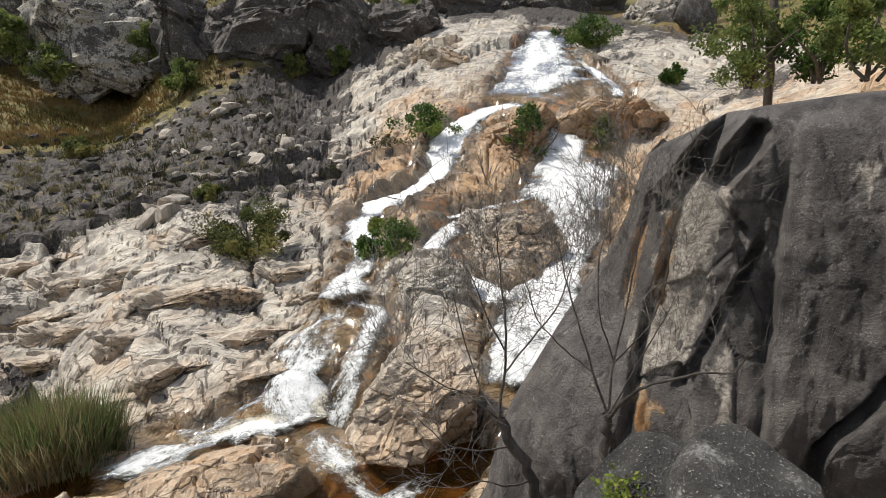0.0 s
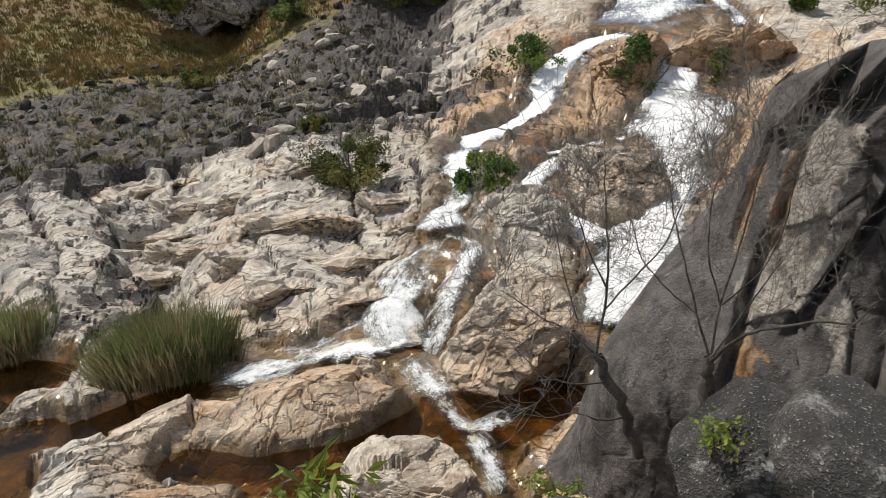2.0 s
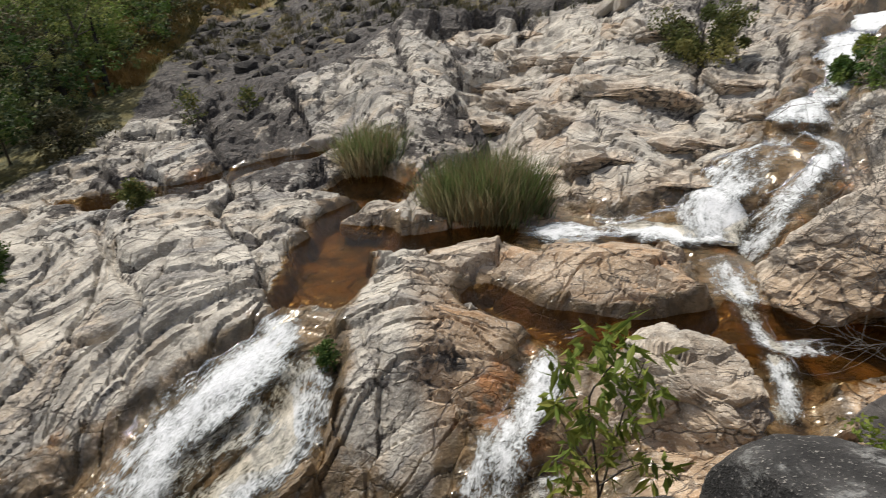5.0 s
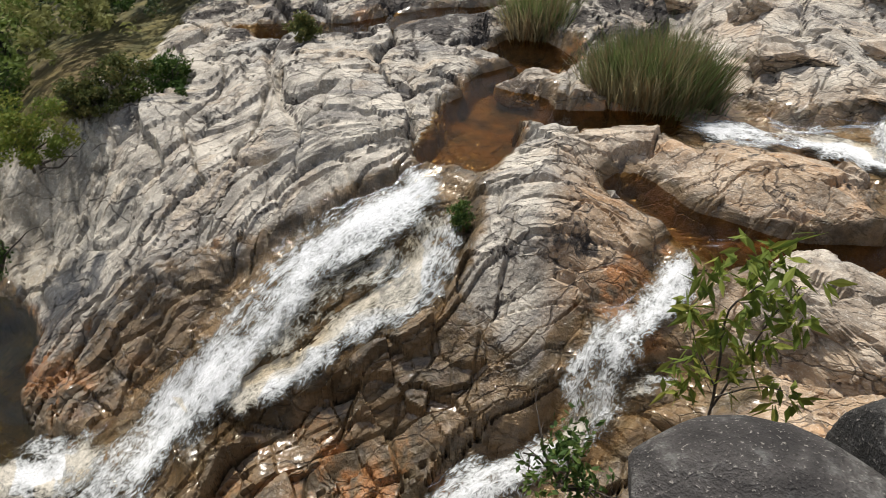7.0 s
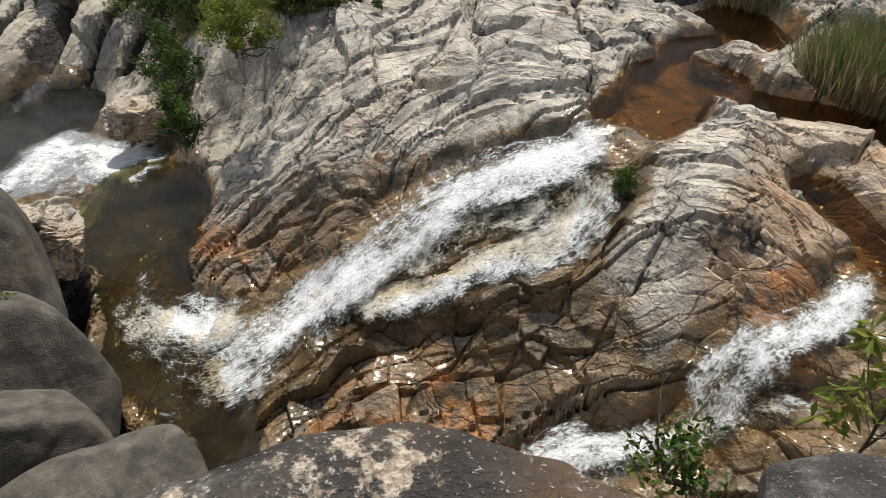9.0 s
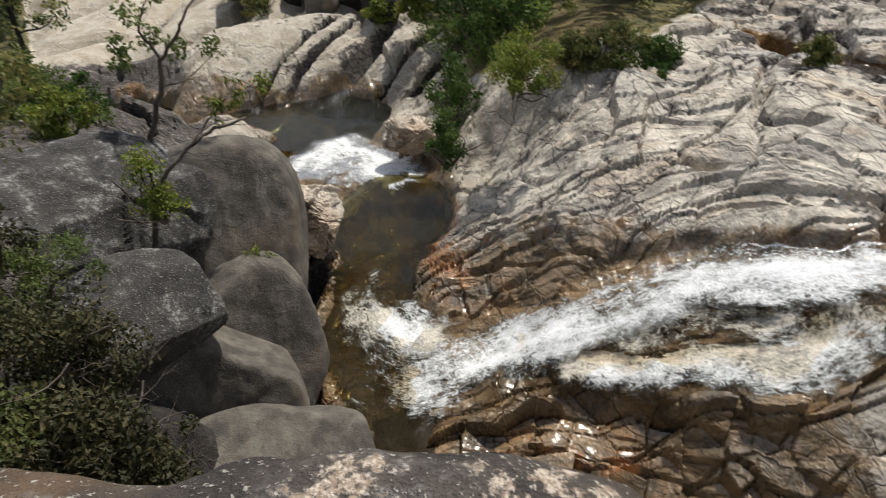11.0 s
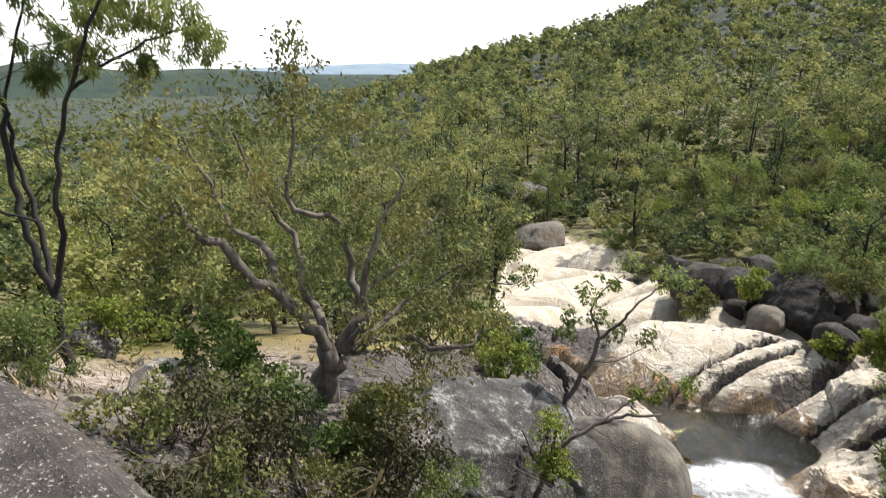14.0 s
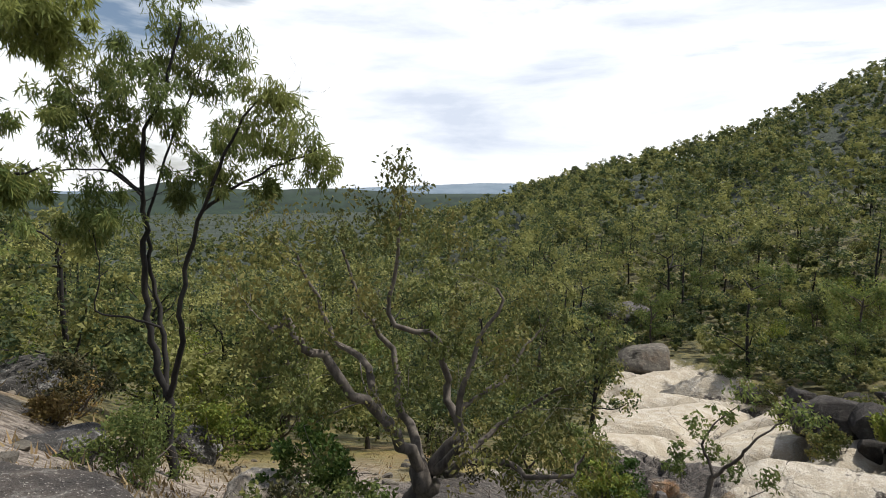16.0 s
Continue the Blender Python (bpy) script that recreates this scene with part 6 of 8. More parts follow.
# the lookout rock: its rim by bearing
WORN = ((-1.29, -0.20, 0.24), (-1.17, -0.05, 0.26), (-1.3, -0.75, 0.16))
RIM = ((-180, 5.5), (-150, 3.5), (-90, 2.0), (-40, 1.3), (-5, 1.2), (20, 1.25), (30, 1.2), (45, 1.15), (60, 1.14), (75, 1.09), (92, 1.05), (110, 1.05), (128, 1.16), (141, 1.49), (147, 1.71), (152, 1.86), (158, 2.4), (163, 3.0), (167, 3.7), (170, 4.5), (174, 4.9), (180, 5.5))
lb, ls = np.meshgrid(np.radians(np.arange(-180, 180, 1.2)), np.linspace(0, 1, 130))
rim = np.interp(np.degrees(lb), [k[0] for k in RIM], [k[1] for k in RIM])
rim = rim * (1 + 0.05 * rough2(np.cos(lb) * 4, np.sin(lb) * 4, 4, 301))
lr = np.where(ls < 0.7, ls / 0.7 * rim, rim + (ls - 0.7) / 0.3 * (0.35 + 0.2 * rim))
lx, ly = -0.4 - lr * np.sin(lb), -0.5 + lr * np.cos(lb)
drop = np.maximum(lr / rim - 0.80, 0)
lz = -1.90 - 0.10 * np.clip(drop / 0.2, 0, 1) ** 2 - np.maximum(lr - rim, 0) * 9 + 0.05 * rough2(lx * 1.5, ly * 1.5, 5, 303) + 0.012 * rough2(lx * 14, ly * 14, 3, 305)
lookout_mesh = sheet("lookout_rock", np.stack([lx, ly, lz], -1).reshape(-1, 3), grid_quads(130, lb.shape[1], True), LOOKOUT_ROCK)
values(lookout_mesh, "worn", sum(0.34 * np.exp(-((lx - wx0) / ws) ** 2 - ((ly - wy0) / ws) ** 2) for wx0, wy0, ws in WORN))
tagged(new("lookout_rock", lookout_mesh), "dark speckled granite dome with tan worn patches", "boulder", "boulders")


# ---- plants ----
def tube(path, radii, sides=6):
    """A tapered round limb along a path: verts and quads."""
    p, r = np.array(path, float), np.array(radii, float)
    t = np.gradient(p, axis=0)
    t /= np.linalg.norm(t, axis=1)[:, None] + 1e-9
    ref = np.array([0.31, 0.87, 0.38])
    a = np.cross(t, ref)
    a /= np.linalg.norm(a, axis=1)[:, None] + 1e-9
    b_ = np.cross(t, a)
    w = np.linspace(0, 2 * np.pi, sides, endpoint=False)
    v = p[:, None] + r[:, None, None] * (np.cos(w)[None, :, None] * a[:, None] + np.sin(w)[None, :, None] * b_[:, None])
    return v.reshape(-1, 3), grid_quads(len(p), sides, True)


def limbs_mesh(name, limbs, mat):
    vs, fs, n = [], [], 0
    for path, radii in limbs:
        v, q = tube(path, radii, 7 if radii[0] > 0.05 else 4 if radii[0] < 0.012 else 5)
        vs.append(v)
        fs.append(q + n)
        n += len(v)
    return sheet(name, np.concatenate(vs), np.concatenate(fs), mat)


def bent(rng, a, way, length, steps, wander, lift=0.0):
    """A crooked path from a."""
    p, w, out = np.array(a, float), np.array(way, float), [np.array(a, float)]
    for _ in range(steps):
        w = w + rng.normal(0, wander, 3) + np.array([0, 0, lift])
        w /= np.linalg.norm(w)
        p = p + w * length / steps
        out.append(p)
    return np.array(out)


def branch_out(rng, path, radius, levels, count, share, limbs, tips, spread=0.9, lift=0.05, wander=0.22, taper=0.35):
    """Side branches off a limb, and theirs in turn."""
    limbs.append((path, np.linspace(radius, radius * taper, len(path))))
    if levels == 0:
        tips.append(path)
        return
    total = np.linalg.norm(np.diff(path, axis=0), axis=1).sum()
    for k in range(count):
        i = rng.integers(max(1, len(path) // 3), len(path))
        d = path[i] - path[i - 1]
        d = d / np.linalg.norm(d)
        w = d + rng.normal(0, spread, 3)
        w[2] += lift
        w /= np.linalg.norm(w)
        length = min(total * share, 0.8) * rng.uniform(0.6, 1.2)
        sub = bent(rng, path[i], w, length, min(5, max(3, len(path) - 2)), wander, lift * 0.4)
        branch_out(rng, sub, max(0.0024, radius * (1 - (1 - taper) * i / len(path)) * 0.55), levels - 1, max(2, count - 1), share, limbs, tips, spread, lift, wander, taper)


def leaves_mesh(name, rng, at, length, width, droop, mat, spread=1.0):
    """One folded blade of four points for each place."""
    n = len(at)
    d = rng.normal(0, spread, (n, 3))
    d[:, 2] -= droop
    d /= np.linalg.norm(d, axis=1)[:, None] + 1e-9
    s = np.cross(d, rng.normal(0, 1, (n, 3)))
    s /= np.linalg.norm(s, axis=1)[:, None] + 1e-9
    up = np.cross(s, d)
    L = (length * rng.uniform(0.6, 1.3, n))[:, None]
    W = (width * rng.uniform(0.7, 1.2, n))[:, None]
    v = np.stack([at, at + d * L * 0.45 + s * W - up * W * 0.25, at + d * L, at + d * L * 0.45 - s * W - up * W * 0.25], 1)
    q = np.arange(n * 4).reshape(n, 4)
    return sheet(name, v.reshape(-1, 3), q, mat, False)


def puffs(rng, centres, radii, per, flat=0.8):
    """Places for leaves in loose clumps, more of them outside than in the core."""
    out = []
    for c, r in zip(centres, radii):
        d = rng.normal(0, 1, (per, 3))
        d /= np.linalg.norm(d, axis=1)[:, None]
        rr = r * rng.uniform(0.15, 1, per) ** 0.55
        out.append(np.array(c) + d * rr[:, None] * np.array([1, 1, flat]))
    return np.concatenate(out)


def thing(name, at, label, category, group=""):
    ob = new(name)
    ob.location = at
    return tagged(ob, label, category, group)


def shrub(name, label, at, wide, high, seed, leaf, bark=None, count=2600, size=0.05, thin=0.28, droop=0.3, clumps=26):
    rng = np.random.default_rng(seed)
    root = thing(name, at, label, "shrub", "shrubs")
    limbs, tips = [], []
    for k in range(5):
        w = np.array([rng.normal(0, 0.5), rng.normal(0, 0.5), 1.0])
        path = bent(rng, (rng.normal(0, 0.05 * wide), rng.normal(0, 0.05 * wide), -0.12), w / np.linalg.norm(w), high * 0.8, 6, 0.18)
        branch_out(rng, path, 0.018 * high + 0.006, 2, 2, 0.5, limbs, tips, 0.8)
    part("woody_base", limbs_mesh("woody_base", limbs, bark or BARK_BROWN), root)
    th, ph = rng.uniform(0, 2 * np.pi, clumps), rng.uniform(-0.85, 1, clumps)
    rad = np.sqrt(1 - np.clip(ph, -1, 1) ** 2) * rng.uniform(0.2, 1.3, clumps)
    c = np.stack([np.cos(th) * rad * wide * 0.42, np.sin(th) * rad * wide * 0.42, high * (0.42 + 0.46 * ph * rng.uniform(0.5, 1.15, clumps))], 1)
    at_leaf = puffs(rng, c, rng.uniform(0.06, 0.20, clumps) * (wide + high) * 0.5 + 0.03, count // clumps)
    at_leaf[:, 2] = np.maximum(at_leaf[:, 2], 0.0)
    part("foliage", leaves_mesh("foliage", rng, at_leaf, size, size * thin, droop, leaf), root)
    return root


# x, y, level, width, height, seed, leaves, stems, number of leaves, leaf length
SHRUBS = [
    (1.09, 30.95, None, 2.89, 1.91, 1, "green", 2200, 0.171),
    (5.47, 29.48, -4.39, 1.66, 3.52, 2, "green", 2200, 0.167),
    (5.99, 30.12, -2.42, 1.09, 2.01, 3, "green", 2200, 0.169),
    (-0.34, 18.51, None, 1.70, 1.25, 4, "green", 2200, 0.106),
    (-1.30, 19.23, None, 0.79, 0.74, 5, "green", 2200, 0.110),
    (-5.05, 20.51, None, 3.66, 1.82, 6, "olive", 4500, 0.120),
    (-6.05, 20.92, None, 1.78, 1.04, 23, "dry", 2200, 0.123),
    (12.12, 43.16, None, 4.38, 2.00, 8, "green", 2200, 0.247),
    (14.90, 35.42, None, 1.23, 1.07, 9, "green", 2200, 0.211),
    (9.32, 29.80, None, 1.00, 1.60, 10, "olive", 2200, 0.173),
    (-13.66, 42.18, None, 1.96, 2.47, 11, "gum", 2200, 0.244),
    (-4.06, 46.06, None, 1.84, 2.37, 12, "gum", 2200, 0.254),
    (-22.38, 55.42, 5.28, 3.19, 3.35, 13, "gum", 2200, 0.330),
    (-17.21, 35.69, None, 2.11, 1.11, 14, "olive", 2200, 0.219),
    (1.51, 51.74, 4.92, 2.30, 1.93, 15, "gum", 2200, 0.286),
    (-26.93, 47.89, 2.53, 2.92, 4.09, 16, "gum", 2200, 0.303),
    (-6.85, 57.29, 5.93, 3.08, 2.16, 17, "gum", 2200, 0.319),
    (-7.87, 25.75, None, 0.96, 0.76, 18, "olive", 2200, 0.150),
    (-1.08, 20.80, None, 0.57, 0.52, 19, "yellow", 2200, 0.118),
    (-17.45, 10.97, None, 0.95, 1.39, 20, "olive", 350, 0.118),
    (-6.76, 5.54, None, 0.44, 0.61, 21, "green", 1200, 0.060),
    (-16.86, 12.72, None, 0.77, 0.81, 22, "olive", 350, 0.119),
    (-13.00, 0.39, -6.82, 1.87, 1.31, 31, "yellow", 5000, 0.078),
    (-15.24, -1.11, -8.24, 1.34, 1.25, 32, "green", 3000, 0.092),
    (-11.87, -1.07, -7.91, 0.75, 1.27, 33, "green", 2600, 0.075),
    (-17.76, -0.12, -8.15, 3.19, 1.94, 34, "green", 5000, 0.104),
    (-14.17, 3.37, -6.73, 1.52, 0.87, 35, "green", 3000, 0.086),
    (-14.12, 1.94, -6.41, 0.94, 0.56, 36, "olive", 2200, 0.083),
    (-20.26, -0.66, -8.88, 4.78, 3.01, 37, "green", 7000, 0.119),
    (-13.82, -1.03, -7.85, 1.09, 1.57, 38, "green", 2500, 0.085),
    (-14.26, 1.60, -6.41, 0.81, 0.85, 39, "olive", 2200, 0.084),
    (-14.24, 2.54, -6.48, 1.23, 1.00, 40, "olive", 2200, 0.085),
    (-13.90, 6.78, -6.54, 0.58, 0.69, 41, "olive", 2200, 0.090),
    (-24.32, 48.20, 0.93, 3.83, 3.01, 24, "gum", 2200, 0.297),
    (-17.72, 48.84, 2.29, 2.30, 2.90, 25, "gum", 2200, 0.286),
    (-7.21, 45.41, 1.49, 1.63, 1.71, 26, "olive", 2200, 0.253),
    (-3.34, 29.50, -4.35, 1.80, 0.90, 27, "dry", 420, 0.13),
    (-0.70, 29.80, -3.45, 1.80, 0.80, 28, "dry", 420, 0.13),
    (-8.60, 51.00, 5.34, 3.22, 2.42, 29, "yellow", 2200, 0.286),
    (-0.61, 51.69, 5.62, 3.22, 2.42, 30, "olive", 2200, 0.286),
    # seeds 130 to 134 take the darker dry leaves to paint wood-edge shade
    (-24.65, 9.56, -6.73, 5.26, 4.02, 130, "dry", 5000, 0.148),
    (-28.93, 14.58, -7.56, 5.26, 4.30, 131, "dry", 4500, 0.181),
    (-32.43, 18.92, -7.33, 5.39, 3.89, 132, "dry", 3500, 0.209),
    (-19.64, 8.09, -6.73, 2.34, 1.64, 133, "dry", 2500, 0.121),
    (-33.03, 21.68, -7.65, 4.96, 2.98, 134, "dry", 2500, 0.220),
    (-3.43, -3.73, -5.26, 1.40, 1.75, 50, "dry", 4200, 0.060),
    (-3.75, -4.61, -4.94, 1.05, 1.00, 56, "dry", 2000, 0.060),
    (-3.75, -6.60, -4.14, 1.10, 0.70, 51, "gum", 1800, 0.075),
    (-2.17, -4.69, -3.98, 0.90, 0.50, 53, "dry", 900, 0.060),
    (-2.43, -4.13, -4.12, 0.99, 0.83, 54, "gum", 3500, 0.060),
    (-3.95, -6.05, -4.45, 1.20, 0.75, 55, "green", 2200, 0.075),
    (-3.07, -6.35, -4.05, 0.80, 0.50, 57, "gum", 900, 0.070),
    (-11.65, -9.24, -7.63, 2.41, 1.64, 58, "green", 5000, 0.100),
    (-9.97, -7.69, -5.43, 1.04, 1.03, 59, "yellow", 2500, 0.090),
    (-5.12, -6.13, -4.63, 1.66, 1.50, 60, "olive", 5000, 0.080),
    (-7.76, -5.03, -6.25, 0.74, 1.27, 61, "yellow", 900, 0.070),
    (-4.46, -5.02, -4.71, 1.06, 1.12, 62, "dry", 2500, 0.060),
    (-7.76, -3.79, -7.26, 0.43, 0.44, 63, "yellow", 500, 0.060),
    (-2.05, -8.51, -4.21, 1.44, 1.09, 64, "gum", 2500, 0.060),
    (-2.08, -13.29, -4.19, 1.42, 1.12, 65, "dry", 2500, 0.080),
    (-4.14, -11.89, -5.22, 1.72, 1.20, 66, "yellow", 3000, 0.080),
    (-4.10, -7.88, -3.95, 1.59, 1.26, 67, "green", 4000, 0.080),
    (-2.54, -10.55, -4.29, 1.17, 0.71, 68, "olive", 2000, 0.070),
    (-5.97, -14.24, -6.16, 2.25, 2.07, 69, "gum", 4000, 0.100),
    (1.41, 3.81, -2.94, 0.42, 0.24, 70, "yellow", 110, 0.055),
    (0.30, 3.73, -3.38, 0.49, 0.20, 71, "yellow", 260, 0.045),
    (1.45, 3.98, -3.01, 0.38, 0.26, 72, "yellow", 110, 0.055),
    (-2.26, 2.98, -6.45, 0.77, 0.94, 73, "green", 420, 0.100),
    (-3.59, -3.55, -5.09, 0.86, 1.21, 74, "dry", 3500, 0.060),
    (-2.56, -2.81, -4.44, 0.78, 0.97, 75, "dry", 3500, 0.060),
    (-3.61, -5.43, -4.49, 1.00, 0.80, 77, "olive", 1500, 0.060),
    (-5.54, -5.46, -5.83, 1.20, 1.00, 78, "gum", 3000, 0.060),
    (-2.70, -2.68, -4.95, 0.74, 0.57, 76, "dry", 2500, 0.060),
    (-2.55, -5.55, -3.9, 1.30, 0.80, 420, "dry", 1600, 0.060),
    (-2.00, -5.30, -3.7, 0.90, 0.55, 421, "olive", 800, 0.060),
    (-2.95, -4.75, -4.5, 1.20, 0.85, 422, "dry", 1800, 0.060),
    (-2.45, -3.60, -4.3, 1.00, 0.80, 423, "olive", 1300, 0.055),
    (-4.60, -6.05, -4.6, 0.90, 0.60, 424, "gum", 900, 0.075),
    (-1.75, -4.45, -3.6, 0.70, 0.45, 425, "dry", 700, 0.050),
    (-2.95, -5.35, -4.0, 1.00, 0.65, 426, "dry", 1500, 0.060),
    (-2.40, -4.90, -3.8, 0.90, 0.60, 427, "olive", 1200, 0.060),
    (-3.45, -5.85, -4.2, 0.90, 0.60, 428, "dry", 1300, 0.060),
    (-2.75, -4.40, -4.2, 0.90, 0.70, 429, "dry", 1500, 0.055),
    (-23.93, -8.65, -9.34, 1.64, 1.23, 400, "olive", 1800, 0.130),
    (-24.24, -7.02, -8.33, 1.38, 1.21, 401, "yellow", 1800, 0.130),
    (-25.78, -5.79, -7.78, 2.15, 1.51, 402, "gum", 1800, 0.130),
    (-28.01, -8.86, -8.53, 2.39, 1.40, 403, "olive", 1800, 0.130),
    (-25.04, -4.22, -7.65, 1.84, 1.45, 404, "olive", 1800, 0.130),
    (-26.97, -10.77, -9.73, 1.86, 1.12, 405, "gum", 1800, 0.130),
    (-33.97, -15.27, -10.31, 3.03, 1.41, 406, "olive", 1800, 0.130),
    (-22.52, -4.03, -8.84, 1.06, 0.89, 407, "yellow", 1800, 0.130),
    (-36.67, -18.71, -11.18, 2.60, 1.37, 408, "gum", 1800, 0.130),
    (-21.26, -2.69, -8.35, 1.20, 1.26, 409, "yellow", 1800, 0.130),
    (-9.49, -9.28, -6.40, 1.86, 1.43, 416, "olive", 3000, 0.090),
    (-10.95, -9.05, -6.71, 1.46, 1.26, 417, "gum", 2500, 0.090),
    (-7.32, -8.94, -5.38, 1.38, 1.00, 418, "dry", 2500, 0.080),
    (-2.11, -12.88, -4.13, 1.10, 0.90, 411, "rust", 700, 0.070),
    (-1.55, -10.99, -3.66, 0.68, 0.51, 412, "rust", 1200, 0.070),
    (-3.22, -3.93, -5.21, 1.20, 1.40, 413, "dry", 3000, 0.060),
    (-3.16, -2.98, -5.57, 0.85, 0.77, 415, "dry", 2500, 0.050),
    (11.38, 21.13, -0.30, 2.76, 3.35, 80, "gum", 4000, 0.160),
    (13.18, 20.06, -0.19, 3.19, 3.13, 81, "green", 4000, 0.160),
    (13.09, 17.69, -0.14, 2.53, 3.07, 82, "gum", 4000, 0.160),
]
KINDS = {"rust": (LEAF_RUST, "rusty orange dry shrub on the bank"), "green": (LEAF_GREEN, "dense green shrub rooted in a rock cleft"), "olive": (LEAF_OLIVE, "olive-brown shrub on bare rock"),
         "yellow": (LEAF_YELLOW, "yellow-green shrub beside the water"), "dry": (LEAF_DRY, "half-dry olive shrub by rocks, leaves dark as in shade"), "gum": (LEAF_GUM, "grey-green leafy shrub on the slope")}
for x, y, z, wide, high, seed, kind, count, size in SHRUBS:
    if z is None or abs(level(x, y) - z) < 1.0:
        z = level(x, y)
    shrub("shrub", KINDS[kind][1], (x, y, z), wide, high, seed, KINDS[kind][0], None, count, size)


# ---- reeds ----
def reed_clump(at, wide, deep, turn, high, count, seed):
    rng = np.random.default_rng(seed)
    root = thing("reed_clump", at, "dense clump of tall grey-green reeds in shallow water", "reeds", "reed clumps")
    a, r = rng.uniform(0, 2 * np.pi, count), np.sqrt(rng.uniform(0, 1, count)) * (1 + 0.12 * rng.normal(size=count))
    px, py = np.cos(a) * r * wide, np.sin(a) * r * deep
    c, s = math.cos(turn), math.sin(turn)
    base = np.stack([c * px - s * py, s * px + c * py, np.full(count, -0.2)], 1)
    lean = np.stack([0.10 * base[:, 0] / wide + rng.normal(0, 0.13, count), 0.10 * base[:, 1] / deep + rng.normal(0, 0.13, count), np.ones(count)], 1)
    h = high * rng.uniform(0.45, 1.1, count) * (1 - 0.32 * r ** 3) * (1 + 0.16 * rough2(px * 2.2, py * 2.2, 2, seed))
    way = rng.uniform(0, np.pi, count)
    side = np.stack([np.cos(way), np.sin(way), np.zeros(count)], 1) * 0.010
    rows = []
    for k, f in enumerate((0, 0.4, 0.75, 1.0)):
        bend = np.stack([lean[:, 0], lean[:, 1], np.zeros(count)], 1) * f * f * 0.9
        p = base + (lean * f + bend * 0.6) * h[:, None]
        p[:, 2] -= 0.06 * h * f ** 3
        wdt = (1, 0.9, 0.6, 0.12)[k]
        rows += [p - side * wdt, p + side * wdt]
    v = np.stack(rows, 1).reshape(-1, 3)
    b0 = np.arange(count)[:, None] * 8
    q = np.concatenate([b0 + np.array([[0, 1, 3, 2]]) + 2 * k for k in range(3)])
    dead = np.tile(rng.uniform(0, 1, count) < 0.22, 3)
    q = q.reshape(3, count, 4).reshape(-1, 4)
    part("foliage", sheet("foliage", v, q[~dead], REED_GREEN, False), root)
    part("dry_growth", sheet("dry_growth", v, q[dead], STRAW, False), root, "straw-brown dry stalks")
    return root


reed_clump((-7.39, 11.56, -7.0), 1.35, 0.75, 0.54, 1.78, 5600, 1)
reed_clump((-11.46, 12.27, -7.0), 0.92, 0.60, 0.73, 1.43, 2800, 2)
reed_clump((-14.26, 13.54, -7.0), 0.46, 0.50, 0.79, 1.02, 500, 3)


# ---- single trees ----
def tree_from(name, label, at, limbs_plan, clumps, seed, bark, leaf, leaf_len, per, droop, twigs=(2, 3, 0.45), thin=0.22, spread=0.8, flat=0.9, category="tree", lift=0.05, leafy_twigs=0, crook=0.0, twig_bark=None):
    """A tree: main limbs as paths with a radius at each end, twigs off them, and leaf clumps (x, y, z, radius)."""
    rng = np.random.default_rng(seed)
    root = thing(name, at, label, category, "trees")
    limbs, twig_limbs, tips = [], [], []
    for path, r0, r1, lv in limbs_plan:
        p = np.array(path, float)
        s = np.linspace(0, len(p) - 1, (len(p) - 1) * 4 + 1)
        q = np.stack([np.interp(s, np.arange(len(p)), p[:, k]) for k in range(3)], 1)
        q[1:-1] = 0.25 * q[:-2] + 0.5 * q[1:-1] + 0.25 * q[2:]
        q[1:] += rng.normal(0, 0.35 * r0, q[1:].shape)
        if crook and len(q) > 9:
            bends = rng.normal(0, crook, (len(q) // 3 + 2, 3))
            bends[0] = 0
            q += np.stack([np.interp(np.arange(len(q)) / 3, np.arange(len(bends)), bends[:, k]) for k in range(3)], 1)
        limbs.append((q, np.linspace(r0, r1, len(q))))
        if lv:
            sub = []
            branch_out(rng, q, r1 * 1.3, lv, twigs[1], twigs[2], sub, tips, spread, lift)
            twig_limbs += sub[1:]
    part("trunk", limbs_mesh("trunk", limbs, bark), root)
    if twig_limbs:
        tagged(part("branchwork", limbs_mesh("branchwork", twig_limbs, BARK_TWIG if leaf is None else twig_bark or bark), root), "fine bare grey twigs" if leaf is None else "", kind="stuff")
    if leaf is not None:
        c = np.array([k[:3] for k in clumps])
        r = np.array([k[3] for k in clumps])
        # each clump is a handful of sprays
        cc, rr = [], []
        for centre, rad in zip(c, r):
            m = 9
            d = rng.normal(0, 0.42, (m, 3)) * rad
            cc.append(centre + d)
            rr.append(np.full(m, rad * 0.42) * rng.uniform(0.6, 1.2, m))
        pts = puffs(rng, np.concatenate(cc), np.concatenate(rr), per, flat)
        if tips and leafy_twigs:
            along = np.concatenate([t[len(t) // 2:] for t in tips])
            along = along[rng.integers(0, len(along), leafy_twigs)]
            pts = np.concatenate([pts, along + rng.normal(0, 0.9 * leaf_len, along.shape)])
        part("crown", leaves_mesh("crown", rng, pts, leaf_len, leaf_len * thin, droop, leaf), root)
    return root


